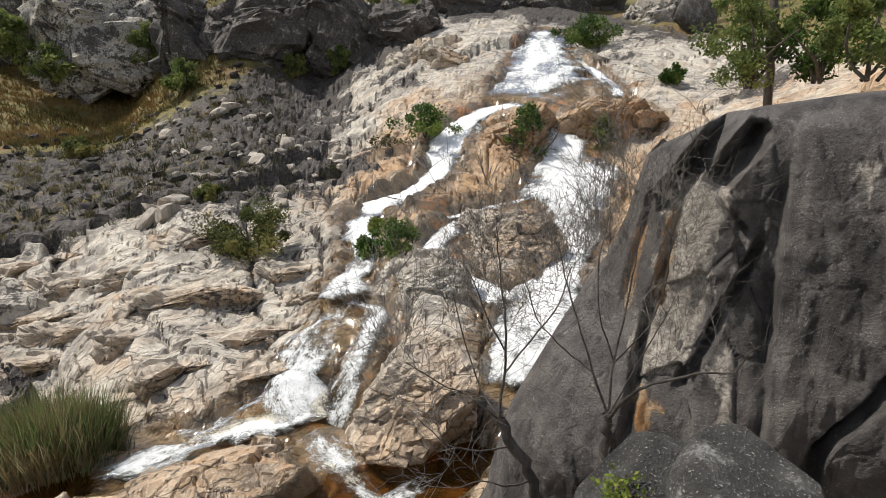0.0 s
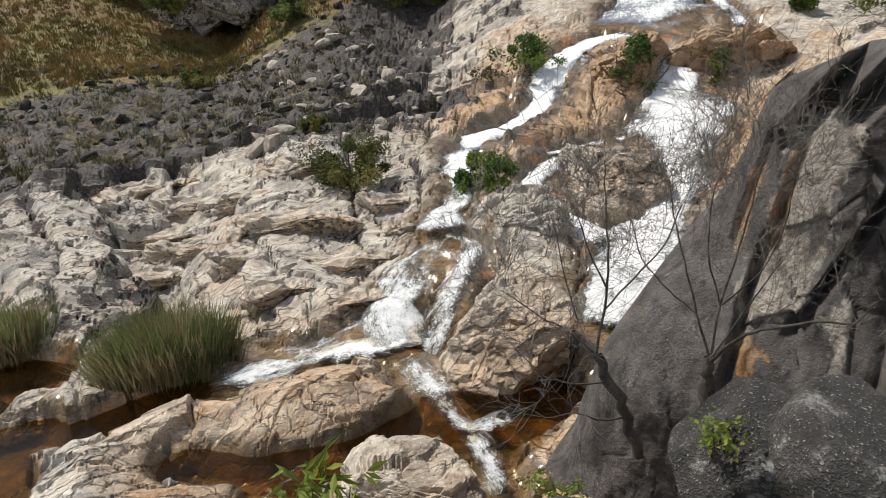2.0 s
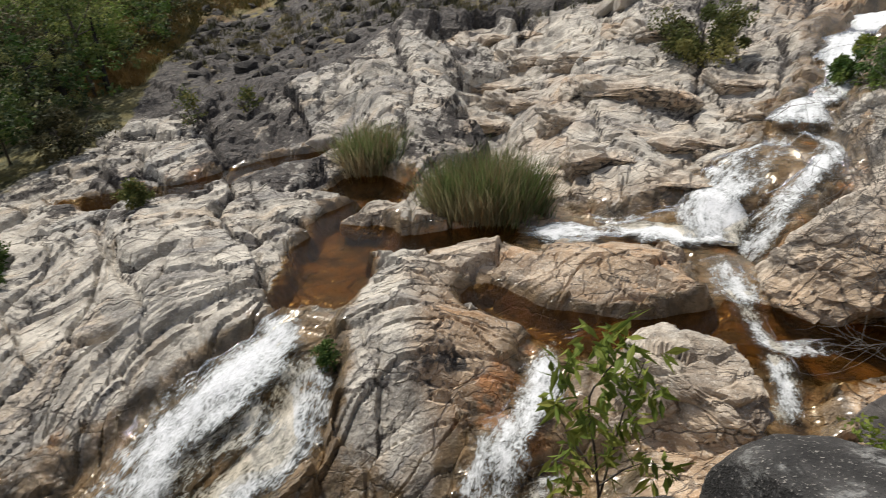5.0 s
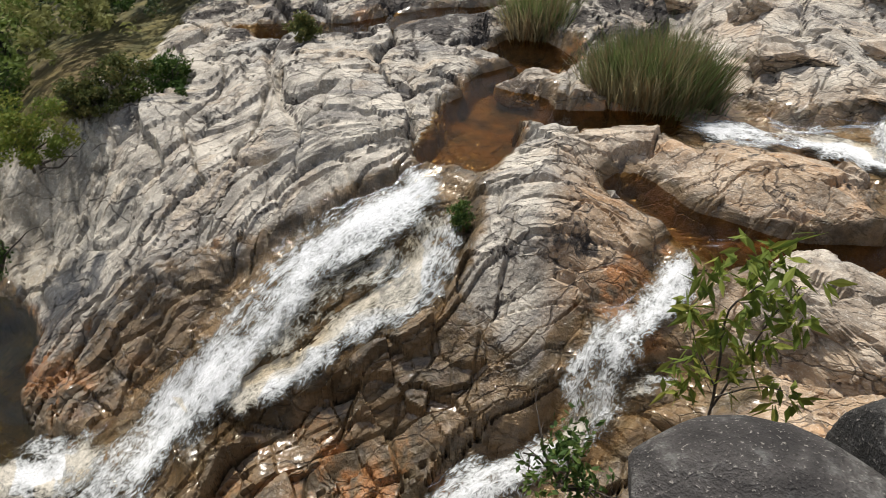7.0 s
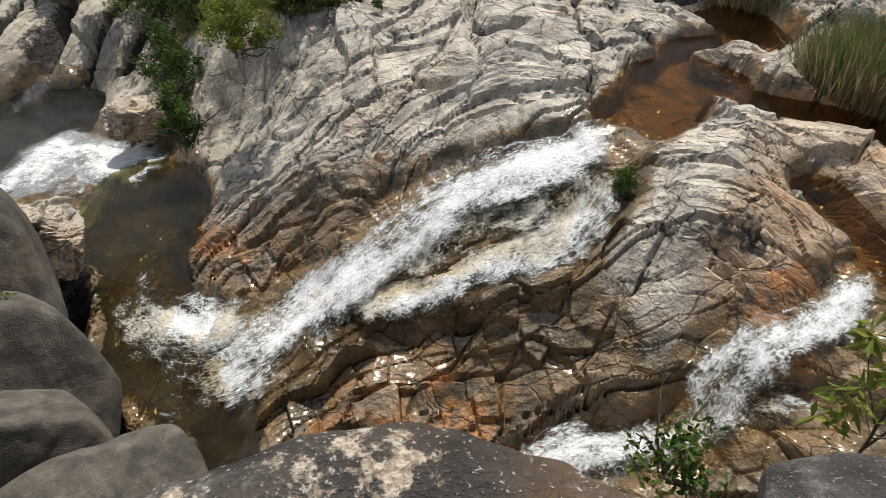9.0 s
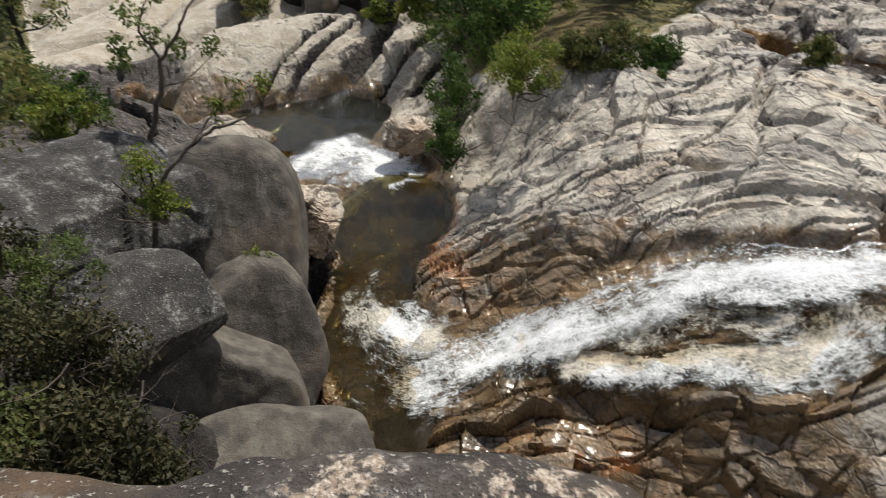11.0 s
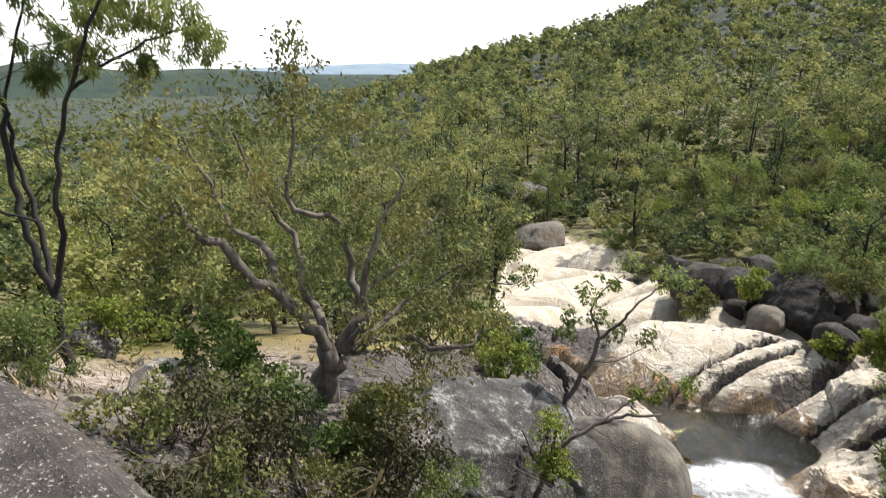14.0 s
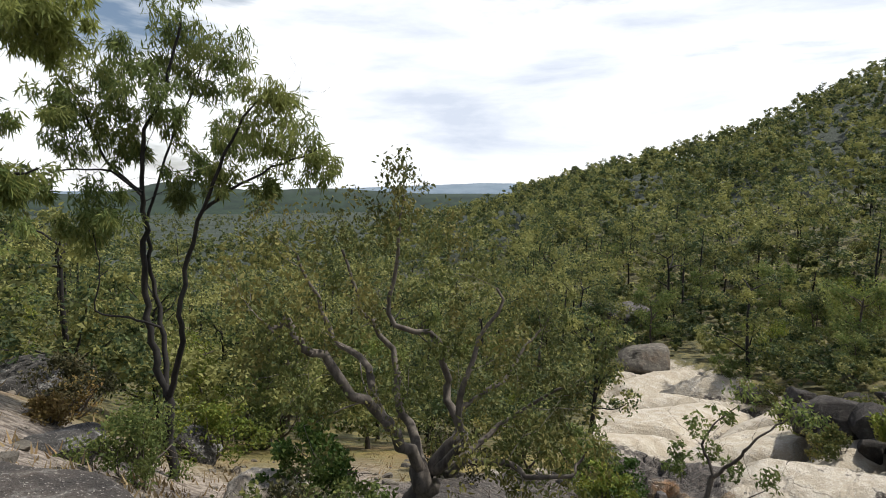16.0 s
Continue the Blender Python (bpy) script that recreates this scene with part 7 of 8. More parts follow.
tree_from("gum_tree", "tall forked gum tree with black bark and hanging leaves", (-3.03, -10.32, -4.63), [
    ([(0.0, -0.0, -0.16), (0.06, -0.05, 0.72), (0.05, -0.04, 1.41)], 0.0819, 0.0654, 0),
    ([(0.05, -0.04, 1.41), (0.17, -0.2, 1.91), (0.21, -0.3, 2.58), (0.21, -0.3, 3.34), (0.18, -0.41, 4.0), (0.22, -0.31, 4.58), (0.15, -0.12, 5.3), (-0.06, 0.3, 6.06), (-0.2, 0.42, 6.74)], 0.0585, 0.0179, 2),
    ([(0.05, -0.04, 1.24), (-0.01, -0.25, 2.05), (0.06, -0.44, 2.89), (0.15, -0.38, 3.58), (0.05, -0.69, 4.08), (-0.33, -0.77, 5.2), (-0.8, -0.51, 6.34)], 0.0497, 0.0119, 2),
    ([(0.03, -0.03, 1.41), (-0.07, 0.31, 2.15), (-0.05, 0.43, 2.66), (-0.19, 0.41, 3.54), (-0.33, 0.66, 4.19), (-0.68, 0.81, 4.46), (-1.16, 1.07, 4.74), (-1.72, 1.39, 5.02)], 0.0497, 0.0119, 2),
    ([(-0.33, 0.66, 4.17), (-0.49, 1.17, 4.95), (-0.7, 1.47, 5.53), (-1.09, 1.66, 5.84)], 0.0292, 0.0071, 2),
    ([(0.25, -0.21, 4.42), (0.55, -0.83, 4.84), (0.78, -1.02, 5.58), (0.97, -1.05, 5.97)], 0.0292, 0.0071, 2),
    ([(0.26, -0.21, 4.38), (0.63, -0.12, 4.73), (1.21, -0.34, 4.73), (1.65, -0.56, 4.58)], 0.0205, 0.0059, 1),
    ([(0.1, -0.08, 2.44), (0.5, -0.14, 2.63), (0.92, -0.36, 2.71), (0.82, -0.28, 3.31), (0.85, -0.43, 3.86)], 0.0205, 0.0071, 1),
], [
    (-0.07, 0.32, 6.59, 0.54), (-0.55, 0.06, 6.79, 0.54), (-0.97, -0.24, 6.53, 0.49), (0.18, -0.15, 6.41, 0.44), (-0.47, -0.27, 6.26, 0.49), (0.25, 0.57, 5.84, 0.44), (-0.93, -0.41, 5.99, 0.44), (0.76, -1, 6.07, 0.54), (1.06, -0.99, 5.79, 0.44), (0.43, -0.74, 6.15, 0.49), (1, -1.07, 5.32, 0.44), (0.67, -0.93, 5.17, 0.49), (0.41, -0.46, 5.47, 0.44), (0.28, -0.62, 5, 0.34), (1.21, -0.47, 5.57, 0.37), (-0.74, 1.37, 5.47, 0.49), (-1.03, 1.61, 5.73, 0.41), (-1.26, 1.27, 5.28, 0.49), (-1.59, 1.29, 5.06, 0.41), (-1.86, 1.37, 4.87, 0.31), (-1, 0.68, 5.07, 0.44), (-0.9, 0.08, 5.18, 0.37), (-0.39, -0.2, 4.84, 0.34), (-0.53, 0.82, 4.66, 0.34), (0.89, -0.34, 4.19, 0.49), (0.66, -0.15, 3.95, 0.44), (1.01, -0.56, 3.78, 0.39), (-0.34, -0.11, 4.33, 0.29), (1.53, -0.47, 4.5, 0.24), (-0.16, -0.13, 5.56, 0.34), (-1.14, 0.92, 4.5, 0.21)
], 201, BARK_BLACK, LEAF_GUM, 0.15, 74, 1.5, thin=0.085, spread=0.7)
tree_from("gum_tree", "gum tree with a leafy branch hanging over the bank", (0.01, -9.55, -3.40), [
    ([(0.02, -0.01, -0.26), (-0.15, 0.12, 1.64), (-0.31, 0.25, 3.44), (-0.51, 0.41, 4.59)], 0.16, 0.07, 0),
    ([(-0.34, 0.28, 4.02), (-0.79, 0.64, 4.82), (-1.17, 0.94, 5.04), (-1.49, 1.2, 5.21)], 0.06, 0.012, 2),
    ([(-0.37, 0.3, 3.67), (-0.71, 0.57, 3.26), (-0.99, 0.8, 3.32), (-1.27, 1.03, 3.44)], 0.05, 0.012, 2),
    ([(-0.51, 0.41, 4.59), (-0.83, 0.67, 5.48), (-1.28, 1.04, 5.59)], 0.06, 0.02, 2),
], [
    (-1.17, 0.94, 5.04, 0.42), (-1.42, 0.9, 5.15, 0.38), (-1.63, 1.19, 4.92, 0.25), (-1.5, 0.95, 4.75, 0.24), (-1.26, 0.64, 5.41, 0.50), (-1.54, 1.24, 5.32, 0.46), (-0.99, 0.8, 3.44, 0.34), (-1.05, 0.85, 3.2, 0.25), (-0.95, 0.51, 4.04, 0.34)
], 202, BARK_BLACK, LEAF_GUM, 0.15, 80, 1.5, thin=0.085, spread=0.7)
tree_from("twisted_tree", "twisted grey-limbed tree with sparse olive leaves", (-4.90, -6.73, -4.17), [
    ([(0.0, -0.0, -0.18), (-0.01, 0.01, 0.33), (-0.08, 0.07, 0.51)], 0.156, 0.125, 0),
    ([(-0.06, 0.05, 0.44), (0.44, 0.03, 1.17), (0.64, -0.01, 1.55), (1.29, -0.14, 2.04), (1.47, -0.16, 2.38), (1.56, -0.24, 2.63), (1.93, -0.28, 2.55)], 0.083, 0.021, 3),
    ([(0.44, 0.03, 1.17), (0.42, -0.6, 1.78), (0.66, -1.31, 2.49), (0.79, -1.67, 3.14)], 0.058, 0.016, 3),
    ([(-0.07, 0.05, 0.48), (-0.25, -0.57, 0.98), (-0.36, -0.99, 1.63), (-0.17, -1.54, 2.37), (-0.03, -1.91, 3.15)], 0.073, 0.019, 3),
    ([(-0.11, 0.09, 0.51), (-0.46, -0.01, 0.94), (-0.35, -0.1, 1.53), (-0.32, 0.0, 2.14), (0.2, -0.29, 2.44), (0.03, -0.16, 3.35), (-0.0, -0.26, 3.89)], 0.068, 0.012, 3),
    ([(-0.14, 0.11, 0.51), (-0.29, 0.62, 0.79), (-0.17, 0.66, 1.48), (-0.39, 0.7, 2.12), (-0.56, 0.71, 2.77)], 0.063, 0.015, 3),
    ([(-0.27, 0.22, 0.48), (-0.26, 0.86, 0.81), (-0.45, 1.39, 0.9), (-0.68, 1.84, 0.95), (-0.87, 1.99, 1.19)], 0.053, 0.012, 2),
    ([(-0.11, 0.09, 0.48), (-0.97, -0.5, 0.5), (-1.67, -0.57, 0.99), (-2.34, -0.42, 1.58), (-2.82, -0.29, 2.06)], 0.058, 0.012, 3),
    ([(-0.17, 0.13, 0.49), (-1.06, 0.09, 0.82), (-1.49, 0.69, 1.35), (-1.75, 1.03, 1.68)], 0.049, 0.012, 3),
], [
    (1.7, -0.34, 3.12, 0.46), (0.85, -1.21, 3.32, 0.46), (0.12, -1.64, 3.49, 0.46), (0.35, -0.54, 3.2, 0.46), (0.2, -0.16, 3.56, 0.38), (-0.49, -0.38, 3.38, 0.46), (-1.09, -0.41, 3.27, 0.46), (-0.78, 0.38, 2.85, 0.46), (-1.71, -0.16, 2.22, 0.46), (-2.53, -0.27, 2.44, 0.46), (-2.27, 0.29, 1.9, 0.46), (-1.51, 1.22, 1.83, 0.38), (-1.36, 0.71, 1.53, 0.46), (-0.48, 0.9, 2.02, 0.46), (-0.84, -0.35, 2.3, 0.46), (0.28, 0.29, 2.81, 0.46), (0.78, 0.01, 2.76, 0.46), (1.37, 0.05, 2.77, 0.46), (1.79, -0.16, 2.67, 0.42), (1.66, -0.19, 2.15, 0.34), (0.34, -1.3, 2, 0.46), (-0.47, -1.42, 1.69, 0.46), (-1.03, -1.09, 1.49, 0.46), (-1.21, -0.3, 0.99, 0.46), (-0.61, 1.14, 1.25, 0.42), (-0.69, 1.59, 1.17, 0.38), (-0.82, 1.95, 1.19, 0.34), (-0.3, -0.91, 1.18, 0.38), (-0.45, 1.13, 0.75, 0.30), (1.15, -0.16, 1.68, 0.34), (-0, -0.26, 3.89, 0.21), (0.32, -0.78, 1.05, 0.34), (-0.72, -0.45, 0.58, 0.38)
], 203, BARK_GREY, LEAF_OLIVE, 0.072, 27, 0.9, thin=0.26, twigs=(3, 4, 0.5), spread=1.0, leafy_twigs=6500, crook=0.085, twig_bark=BARK_TWIG)
tree_from("slender_tree", "thin leaning tree with sparse leaves on a boulder", (-9.79, -6.21, -6.26), [
    ([(0.03, -0.03, -0.29), (-0.07, 0.08, 0.07), (-0.32, 0.36, 0.77), (-0.45, 0.5, 1.33)], 0.055, 0.04, 0),
    ([(-0.45, 0.5, 1.33), (-0.5, 0.25, 1.8), (-0.68, 0.3, 2.09), (-1.03, 0.54, 2.39)], 0.03, 0.008, 2),
    ([(-0.45, 0.5, 1.33), (-0.51, 0.86, 1.74), (-0.54, 1.04, 2.05), (-0.78, 1.31, 2.39), (-0.9, 1.59, 2.57)], 0.035, 0.008, 2),
    ([(-0.39, 0.43, 0.88), (-0.86, 0.65, 0.78), (-1.36, 1.05, 1.08)], 0.02, 0.006, 2),
], [
    (-0.45, 0.2, 2.13, 0.29), (-0.26, -0.02, 1.69, 0.29), (-0.9, 0.39, 2.28, 0.29), (-1.06, 0.73, 2.63, 0.27), (-0.86, 1.39, 2.72, 0.33), (-1.1, 1.66, 2.51, 0.27), (-0.2, -0.08, 1.35, 0.22), (-1.35, 1.05, 1.2, 0.27), (-0.83, 0.62, 1.35, 0.20), (-0.7, 0.32, 1.65, 0.22)
], 204, BARK_BROWN, LEAF_GUM, 0.1, 16, 0.7, twigs=(2, 3, 0.5))
tree_from("slender_tree", "crooked dark sapling rooted between boulders", (-7.57, -5.25, -6.48), [
    ([(0.03, -0.04, -0.29), (-0.08, 0.09, 0.22), (-0.21, 0.23, 0.71), (-0.4, 0.44, 1.0), (-0.65, 0.71, 1.21), (-0.89, 0.99, 1.33), (-1.23, 1.36, 1.33)], 0.05, 0.02, 2),
    ([(-0.65, 0.71, 1.21), (-1.02, 0.83, 1.36), (-1.29, 1.13, 1.64), (-1.74, 1.47, 1.59)], 0.02, 0.006, 2),
    ([(-0.08, 0.09, 0.22), (-0.12, -0.01, 0.65), (-0.23, 0.1, 1.13)], 0.02, 0.008, 1),
], [
    (-0.23, 0.1, 1.13, 0.24), (-0.3, 0.18, 0.75, 0.23), (-0.13, 0.15, 0.42, 0.23), (-1.35, 1.19, 1.64, 0.21), (-1.79, 1.53, 1.59, 0.23), (-1.13, 0.94, 1.55, 0.17), (-0.31, 0.34, 0.37, 0.15)
], 205, BARK_BROWN, LEAF_YELLOW, 0.09, 15, 0.5, twigs=(2, 3, 0.5))
tree_from("bare_tree", "leafless grey tree with a leaning dark trunk", (1.11, 5.00, -3.70), [
    ([(0.03, -0.0, -0.22), (-0.1, 0.01, 0.2), (-0.28, 0.02, 0.55), (-0.39, 0.02, 0.82)], 0.055, 0.045, 0),
    ([(-0.39, 0.02, 0.82), (-0.32, 0.12, 1.21), (-0.3, 0.12, 1.69), (-0.34, 0.22, 2.12), (-0.36, 0.22, 2.51)], 0.0151, 0.0055, 3),
    ([(-0.39, 0.02, 0.82), (-0.66, -0.16, 1.16), (-0.9, -0.24, 1.32), (-1.16, -0.33, 1.57)], 0.0108, 0.0055, 3),
    ([(-0.32, 0.12, 1.21), (-0.05, 0.3, 1.44), (0.23, 0.39, 1.72), (0.35, 0.48, 2.06)], 0.0108, 0.0055, 3),
    ([(-0.38, 0.02, 0.82), (-0.51, 0.33, 0.96), (-0.65, 0.44, 1.42), (-0.73, 0.55, 1.83)], 0.0094, 0.0055, 3),
    ([(-0.28, 0.02, 0.55), (-0.58, -0.16, 0.63), (-0.87, -0.25, 0.75), (-1.1, -0.23, 1.02)], 0.0101, 0.0055, 2),
    ([(-0.1, 0.01, 0.2), (-0.34, -0.18, 0.28), (-0.59, -0.26, 0.42), (-0.83, -0.25, 0.35)], 0.0101, 0.0055, 2),
    ([(-0.32, 0.12, 1.43), (-0.47, 0.13, 1.75), (-0.61, 0.14, 2.15)], 0.0101, 0.0055, 2),
], [
    
], 206, BARK_GREY, None, 0.1, 1, 0, twigs=(3, 8, 0.68), spread=0.75, lift=0.15)
tree_from("bare_tree", "leafless grey tree against the dark granite face", (1.79, 5.34, -3.47), [
    ([(-0.01, 0.0, -0.18), (-0.0, 0.0, 0.12), (0.01, -0.0, 0.37)], 0.05, 0.045, 0),
    ([(0.01, -0.0, 0.37), (-0.11, 0.11, 0.78), (-0.2, 0.21, 1.14), (-0.31, 0.32, 1.56), (-0.4, 0.33, 2.0)], 0.0137, 0.0055, 3),
    ([(0.01, -0.0, 0.37), (0.11, 0.19, 0.84), (0.25, 0.28, 1.37), (0.34, 0.28, 1.93), (0.37, 0.28, 2.35)], 0.0137, 0.0055, 3),
    ([(0.01, -0.0, 0.35), (0.11, -0.21, 0.67), (0.27, -0.32, 0.85), (0.61, -0.44, 0.98), (0.95, -0.46, 0.98), (1.1, -0.47, 1.19)], 0.0202, 0.0055, 2),
    ([(-0.11, 0.11, 0.78), (-0.35, 0.22, 0.97), (-0.62, 0.24, 1.27), (-0.71, 0.35, 1.63)], 0.0094, 0.0055, 3),
    ([(0.11, 0.19, 0.84), (-0.04, 0.2, 1.31), (-0.06, 0.2, 1.8), (0.06, 0.3, 2.26)], 0.0094, 0.0055, 3),
    ([(0.13, 0.19, 0.84), (0.48, 0.27, 1.14), (0.62, 0.26, 1.59), (0.64, 0.26, 2.02)], 0.0094, 0.0055, 3),
    ([(0.01, -0.0, 0.37), (0.31, 0.08, 0.88), (0.59, 0.16, 1.29)], 0.0115, 0.0055, 2),
], [
    
], 207, BARK_GREY, None, 0.1, 1, 0, twigs=(3, 8, 0.68), spread=0.75, lift=0.15)
tree_from("sapling", "thin green sapling with long drooping leaves", (-1.38, 3.60, -4.81), [
    ([(0.02, 0.01, -0.53), (-0.01, -0.0, 0.07), (-0.08, -0.06, 0.62), (-0.16, -0.11, 1.23), (-0.01, -0.01, 1.55)], 0.016, 0.006, 1),
    ([(-0.01, -0.0, 0.07), (0.03, 0.14, 0.63), (0.06, 0.16, 1.12), (0.14, 0.22, 1.46)], 0.012, 0.004, 1),
    ([(-0.04, -0.03, 0.35), (-0.27, -0.07, 0.65), (-0.38, -0.14, 0.96)], 0.01, 0.004, 1),
    ([(-0.02, -0.01, 0.21), (0.22, 0.03, 0.59), (0.36, 0.13, 0.58)], 0.008, 0.004, 1),
], [
    (-0.12, -0.09, 1.74, 0.16), (0.04, 0.03, 1.76, 0.16), (-0.35, -0.12, 1.43, 0.14), (-0.39, -0.14, 1.02, 0.16), (-0.07, -0.05, 1.45, 0.18), (0.11, 0.2, 1.35, 0.18), (-0.15, -0.11, 1.17, 0.17), (0.05, 0.15, 0.88, 0.17), (-0.27, -0.06, 0.51, 0.17), (0.2, 0.26, 1.17, 0.13), (0.37, 0.14, 0.52, 0.14), (-0.25, -0.17, 0.29, 0.16), (0.03, 0.02, 0.61, 0.14), (-0.13, -0.09, 0.87, 0.14)
], 208, BARK_BROWN, LEAF_YELLOW, 0.19, 3, 0.9, thin=0.15, flat=1.0)
tree_from("gum_tree", "slim pale trunk above the dark granite", (13.01, 22.51, -0.54), [
    ([(-0.01, 0.0, -0.78), (-0.09, 0.01, 0.96), (-0.12, 0.01, 2.46), (-0.2, 0.01, 4.09)], 0.16, 0.13, 0),
    ([(-0.1, 0.01, 1.91), (-0.63, 0.54, 2.9), (-1.43, 0.69, 3.68)], 0.06, 0.02, 2),
], [
    (-1.14, 0.57, 1.98, 1.04), (-1.22, 0.68, 1.02, 0.92), (-0.61, 0.54, 2.72, 1.04), (1.17, 0.43, 2.66, 1.15)
], 209, BARK_GREY, LEAF_GUM, 0.2, 40, 1)
tree_from("wood_stem", "dark slender trunk in the undergrowth", (-6.39, -14.19, -6.12), [
    ([(0.05, -0.04, -0.55), (-0.09, 0.07, 0.41), (-0.26, 0.21, 1.21), (-0.22, 0.18, 2.01)], 0.1, 0.06, 0),
    ([(-0.2, 0.16, 0.81), (-0.76, 0.48, 0.98), (-1.22, 0.73, 1.28)], 0.05, 0.02, 2),
    ([(-0.26, 0.21, 1.21), (-0.1, -0.18, 1.69), (0.05, -0.43, 2.47)], 0.05, 0.02, 2),
], [
    (0.05, -0.42, 2.61, 0.57), (-0.38, 0.18, 2.52, 0.64), (-1.12, 0.65, 1.42, 0.50)
], 210, BARK_BROWN, LEAF_OLIVE, 0.14, 40, 0.8)
tree_from("dead_stalk", "tall dry flower stalk beside the lookout rock", (-1.46, -2.26, -2.55), [
    ([(0.02, -0.05, -0.23), (-0.03, 0.06, 0.27), (-0.06, 0.14, 0.63), (-0.09, 0.21, 0.88), (-0.12, 0.28, 1.08)], 0.011, 0.006, 0),
    ([(-0.03, 0.07, 0.34), (-0.08, 0.19, 0.47), (-0.11, 0.26, 0.42)], 0.004, 0.002, 0),
    ([(-0.11, 0.26, 1.02), (-0.09, 0.2, 0.98), (-0.07, 0.16, 0.94)], 0.004, 0.002, 0),
    ([(-0.1, 0.24, 0.98), (-0.11, 0.11, 0.87), (-0.09, 0.08, 0.82)], 0.003, 0.002, 0),
], [
    
], 211, STRAW, None, 0.1, 1, 0, category="plant")


def fallen_branch(x, y, long, turn, seed, bark, thick, rise=0.1):
    """A dead crooked branch lying on the ground, with a few broken side twigs."""
    rng = np.random.default_rng(seed)
    z = level(x, y)
    root = thing("fallen_branch", (x, y, z + thick * 0.6), "bleached dead branch lying on the bank", "branch", "fallen branches")
    way = np.array([math.cos(radians(turn)), math.sin(radians(turn)), rise])
    limbs, tips = [], []
    path = bent(rng, (0, 0, 0), way / np.linalg.norm(way), long, 8, 0.14)
    branch_out(rng, path, thick, 2, 3, 0.4, limbs, tips, 0.6, 0.15)
    part("limb", limbs_mesh("limb", limbs, bark), root)
    return root


for x, y, long, turn, seed, bark, thick, rise in ((-3.05, -5.15, 1.3, 20, 1, BARK_PALE, 0.022, 0.15), (-2.7, -4.85, 0.9, 75, 2, BARK_PALE, 0.016, 0.2), (-3.5, -6.2, 1.2, -30, 3, BARK_GREY, 0.025, 0.1),
        (-3.3, -7.6, 1.4, 10, 4, BARK_GREY, 0.022, 0.05), (-2.4, -9.1, 1.1, 60, 5, BARK_PALE, 0.018, 0.05), (-1.9, -11.6, 1.6, -15, 6, BARK_GREY, 0.03, 0.06),
        (-47.5, -34.4, 5.0, 35, 7, BARK_PALE, 0.09, 0.35), (-46.2, -36.0, 4.2, 110, 8, BARK_PALE, 0.08, 0.4), (-49.0, -33.5, 4.5, -20, 9, BARK_GREY, 0.08, 0.3)):
    fallen_branch(x, y, long, turn, seed, bark, thick, rise)


# ---- the woods ----
def wood_tree(name, seed, high, leaf, bark, wide, count, size):
    rng = np.random.default_rng(seed)
    root = thing(name, (0, 0, 0), "slender eucalypt with open green crown on the slope", "tree", "woodland trees")
    limbs, tips = [], []
    trunk = bent(rng, (0, 0, -0.5), (rng.normal(0, 0.12), rng.normal(0, 0.12), 1), high * 0.72, 9, 0.07, 0.02)
    limbs.append((trunk, np.linspace(0.018 * high, 0.006 * high, len(trunk))))
    c, r = [], []
    for k in range(9):
        i = rng.integers(3, len(trunk))
        w = np.array([rng.normal(0, 0.8), rng.normal(0, 0.8), rng.uniform(0.3, 1.0)])
        path = bent(rng, trunk[i], w / np.linalg.norm(w), high * rng.uniform(0.2, 0.38), 5, 0.2, 0.05)
        limbs.append((path, np.linspace(0.006 * high, 0.002 * high, len(path))))
        for q in (path[-1], path[-2], path[-3]):
            c.append(q + rng.normal(0, 0.03 * high, 3))
            r.append(high * wide * rng.uniform(0.6, 1.25))
    part("trunk", limbs_mesh("trunk", limbs, bark), root)
    part("crown", leaves_mesh("crown", rng, puffs(rng, c, r, count // len(c), 0.62), size, size * 0.32, 0.5, leaf), root)
    return root


PROTOS = [wood_tree("woodland_tree", 900 + k, h, leaf, bark, w, n, s) for k, (h, leaf, bark, w, n, s) in enumerate((
    (7.5, LEAF_FOREST, BARK_BLACK, 0.085, 2400, 0.19), (6.0, LEAF_GUM, BARK_BROWN, 0.10, 2400, 0.17), (9.0, LEAF_FOREST, BARK_BLACK, 0.075, 2600, 0.21),
    (4.5, LEAF_OLIVE, BARK_BROWN, 0.13, 2200, 0.14), (5.0, LEAF_YELLOW, BARK_BROWN, 0.12, 2200, 0.14), (6.5, LEAF_FOREST, BARK_BROWN, 0.11, 2500, 0.18)))]
wood_rng = np.random.default_rng(77)


def wood_spots(count, b0, b1, r0, r1, rng, power=1.0):
    b = rng.uniform(b0, b1, count)
    r = r0 * (r1 / r0) ** (rng.uniform(0, 1, count) ** power)
    x, y = ORIGIN[0] - r * np.sin(np.radians(b)), ORIGIN[1] + r * np.cos(np.radians(b))
    ok = turf_cover(b, r) > 0.75
    return x[ok], y[ok], b[ok], r[ok]


placed = 0
for count, b0, b1, r0, r1 in ((70, 60, 100, 20, 75), (60, 98, 128, 36, 95), (95, 128, 182, 15, 75), (16, -47, -22, 44, 70), (14, -10, 60, 60, 90)):
    x, y, b, r = wood_spots(count, b0, b1, r0, r1, wood_rng)
    z = terrain(x, y)[0]
    for k in range(len(x)):
        proto = PROTOS[int(wood_rng.integers(0, len(PROTOS)))]
        s = wood_rng.uniform(0.7, 1.2) * (0.55 if r[k] < 26 else 0.8 if r[k] < 40 else 1.0)
        m = Matrix.Translation((x[k], y[k], z[k])) @ Matrix.Rotation(wood_rng.uniform(0, 6.28), 4, "Z") @ Matrix.Scale(s, 4)
        ob = copy_thing(proto, m)
        ob.scale = (s, s, s)
        placed += 1
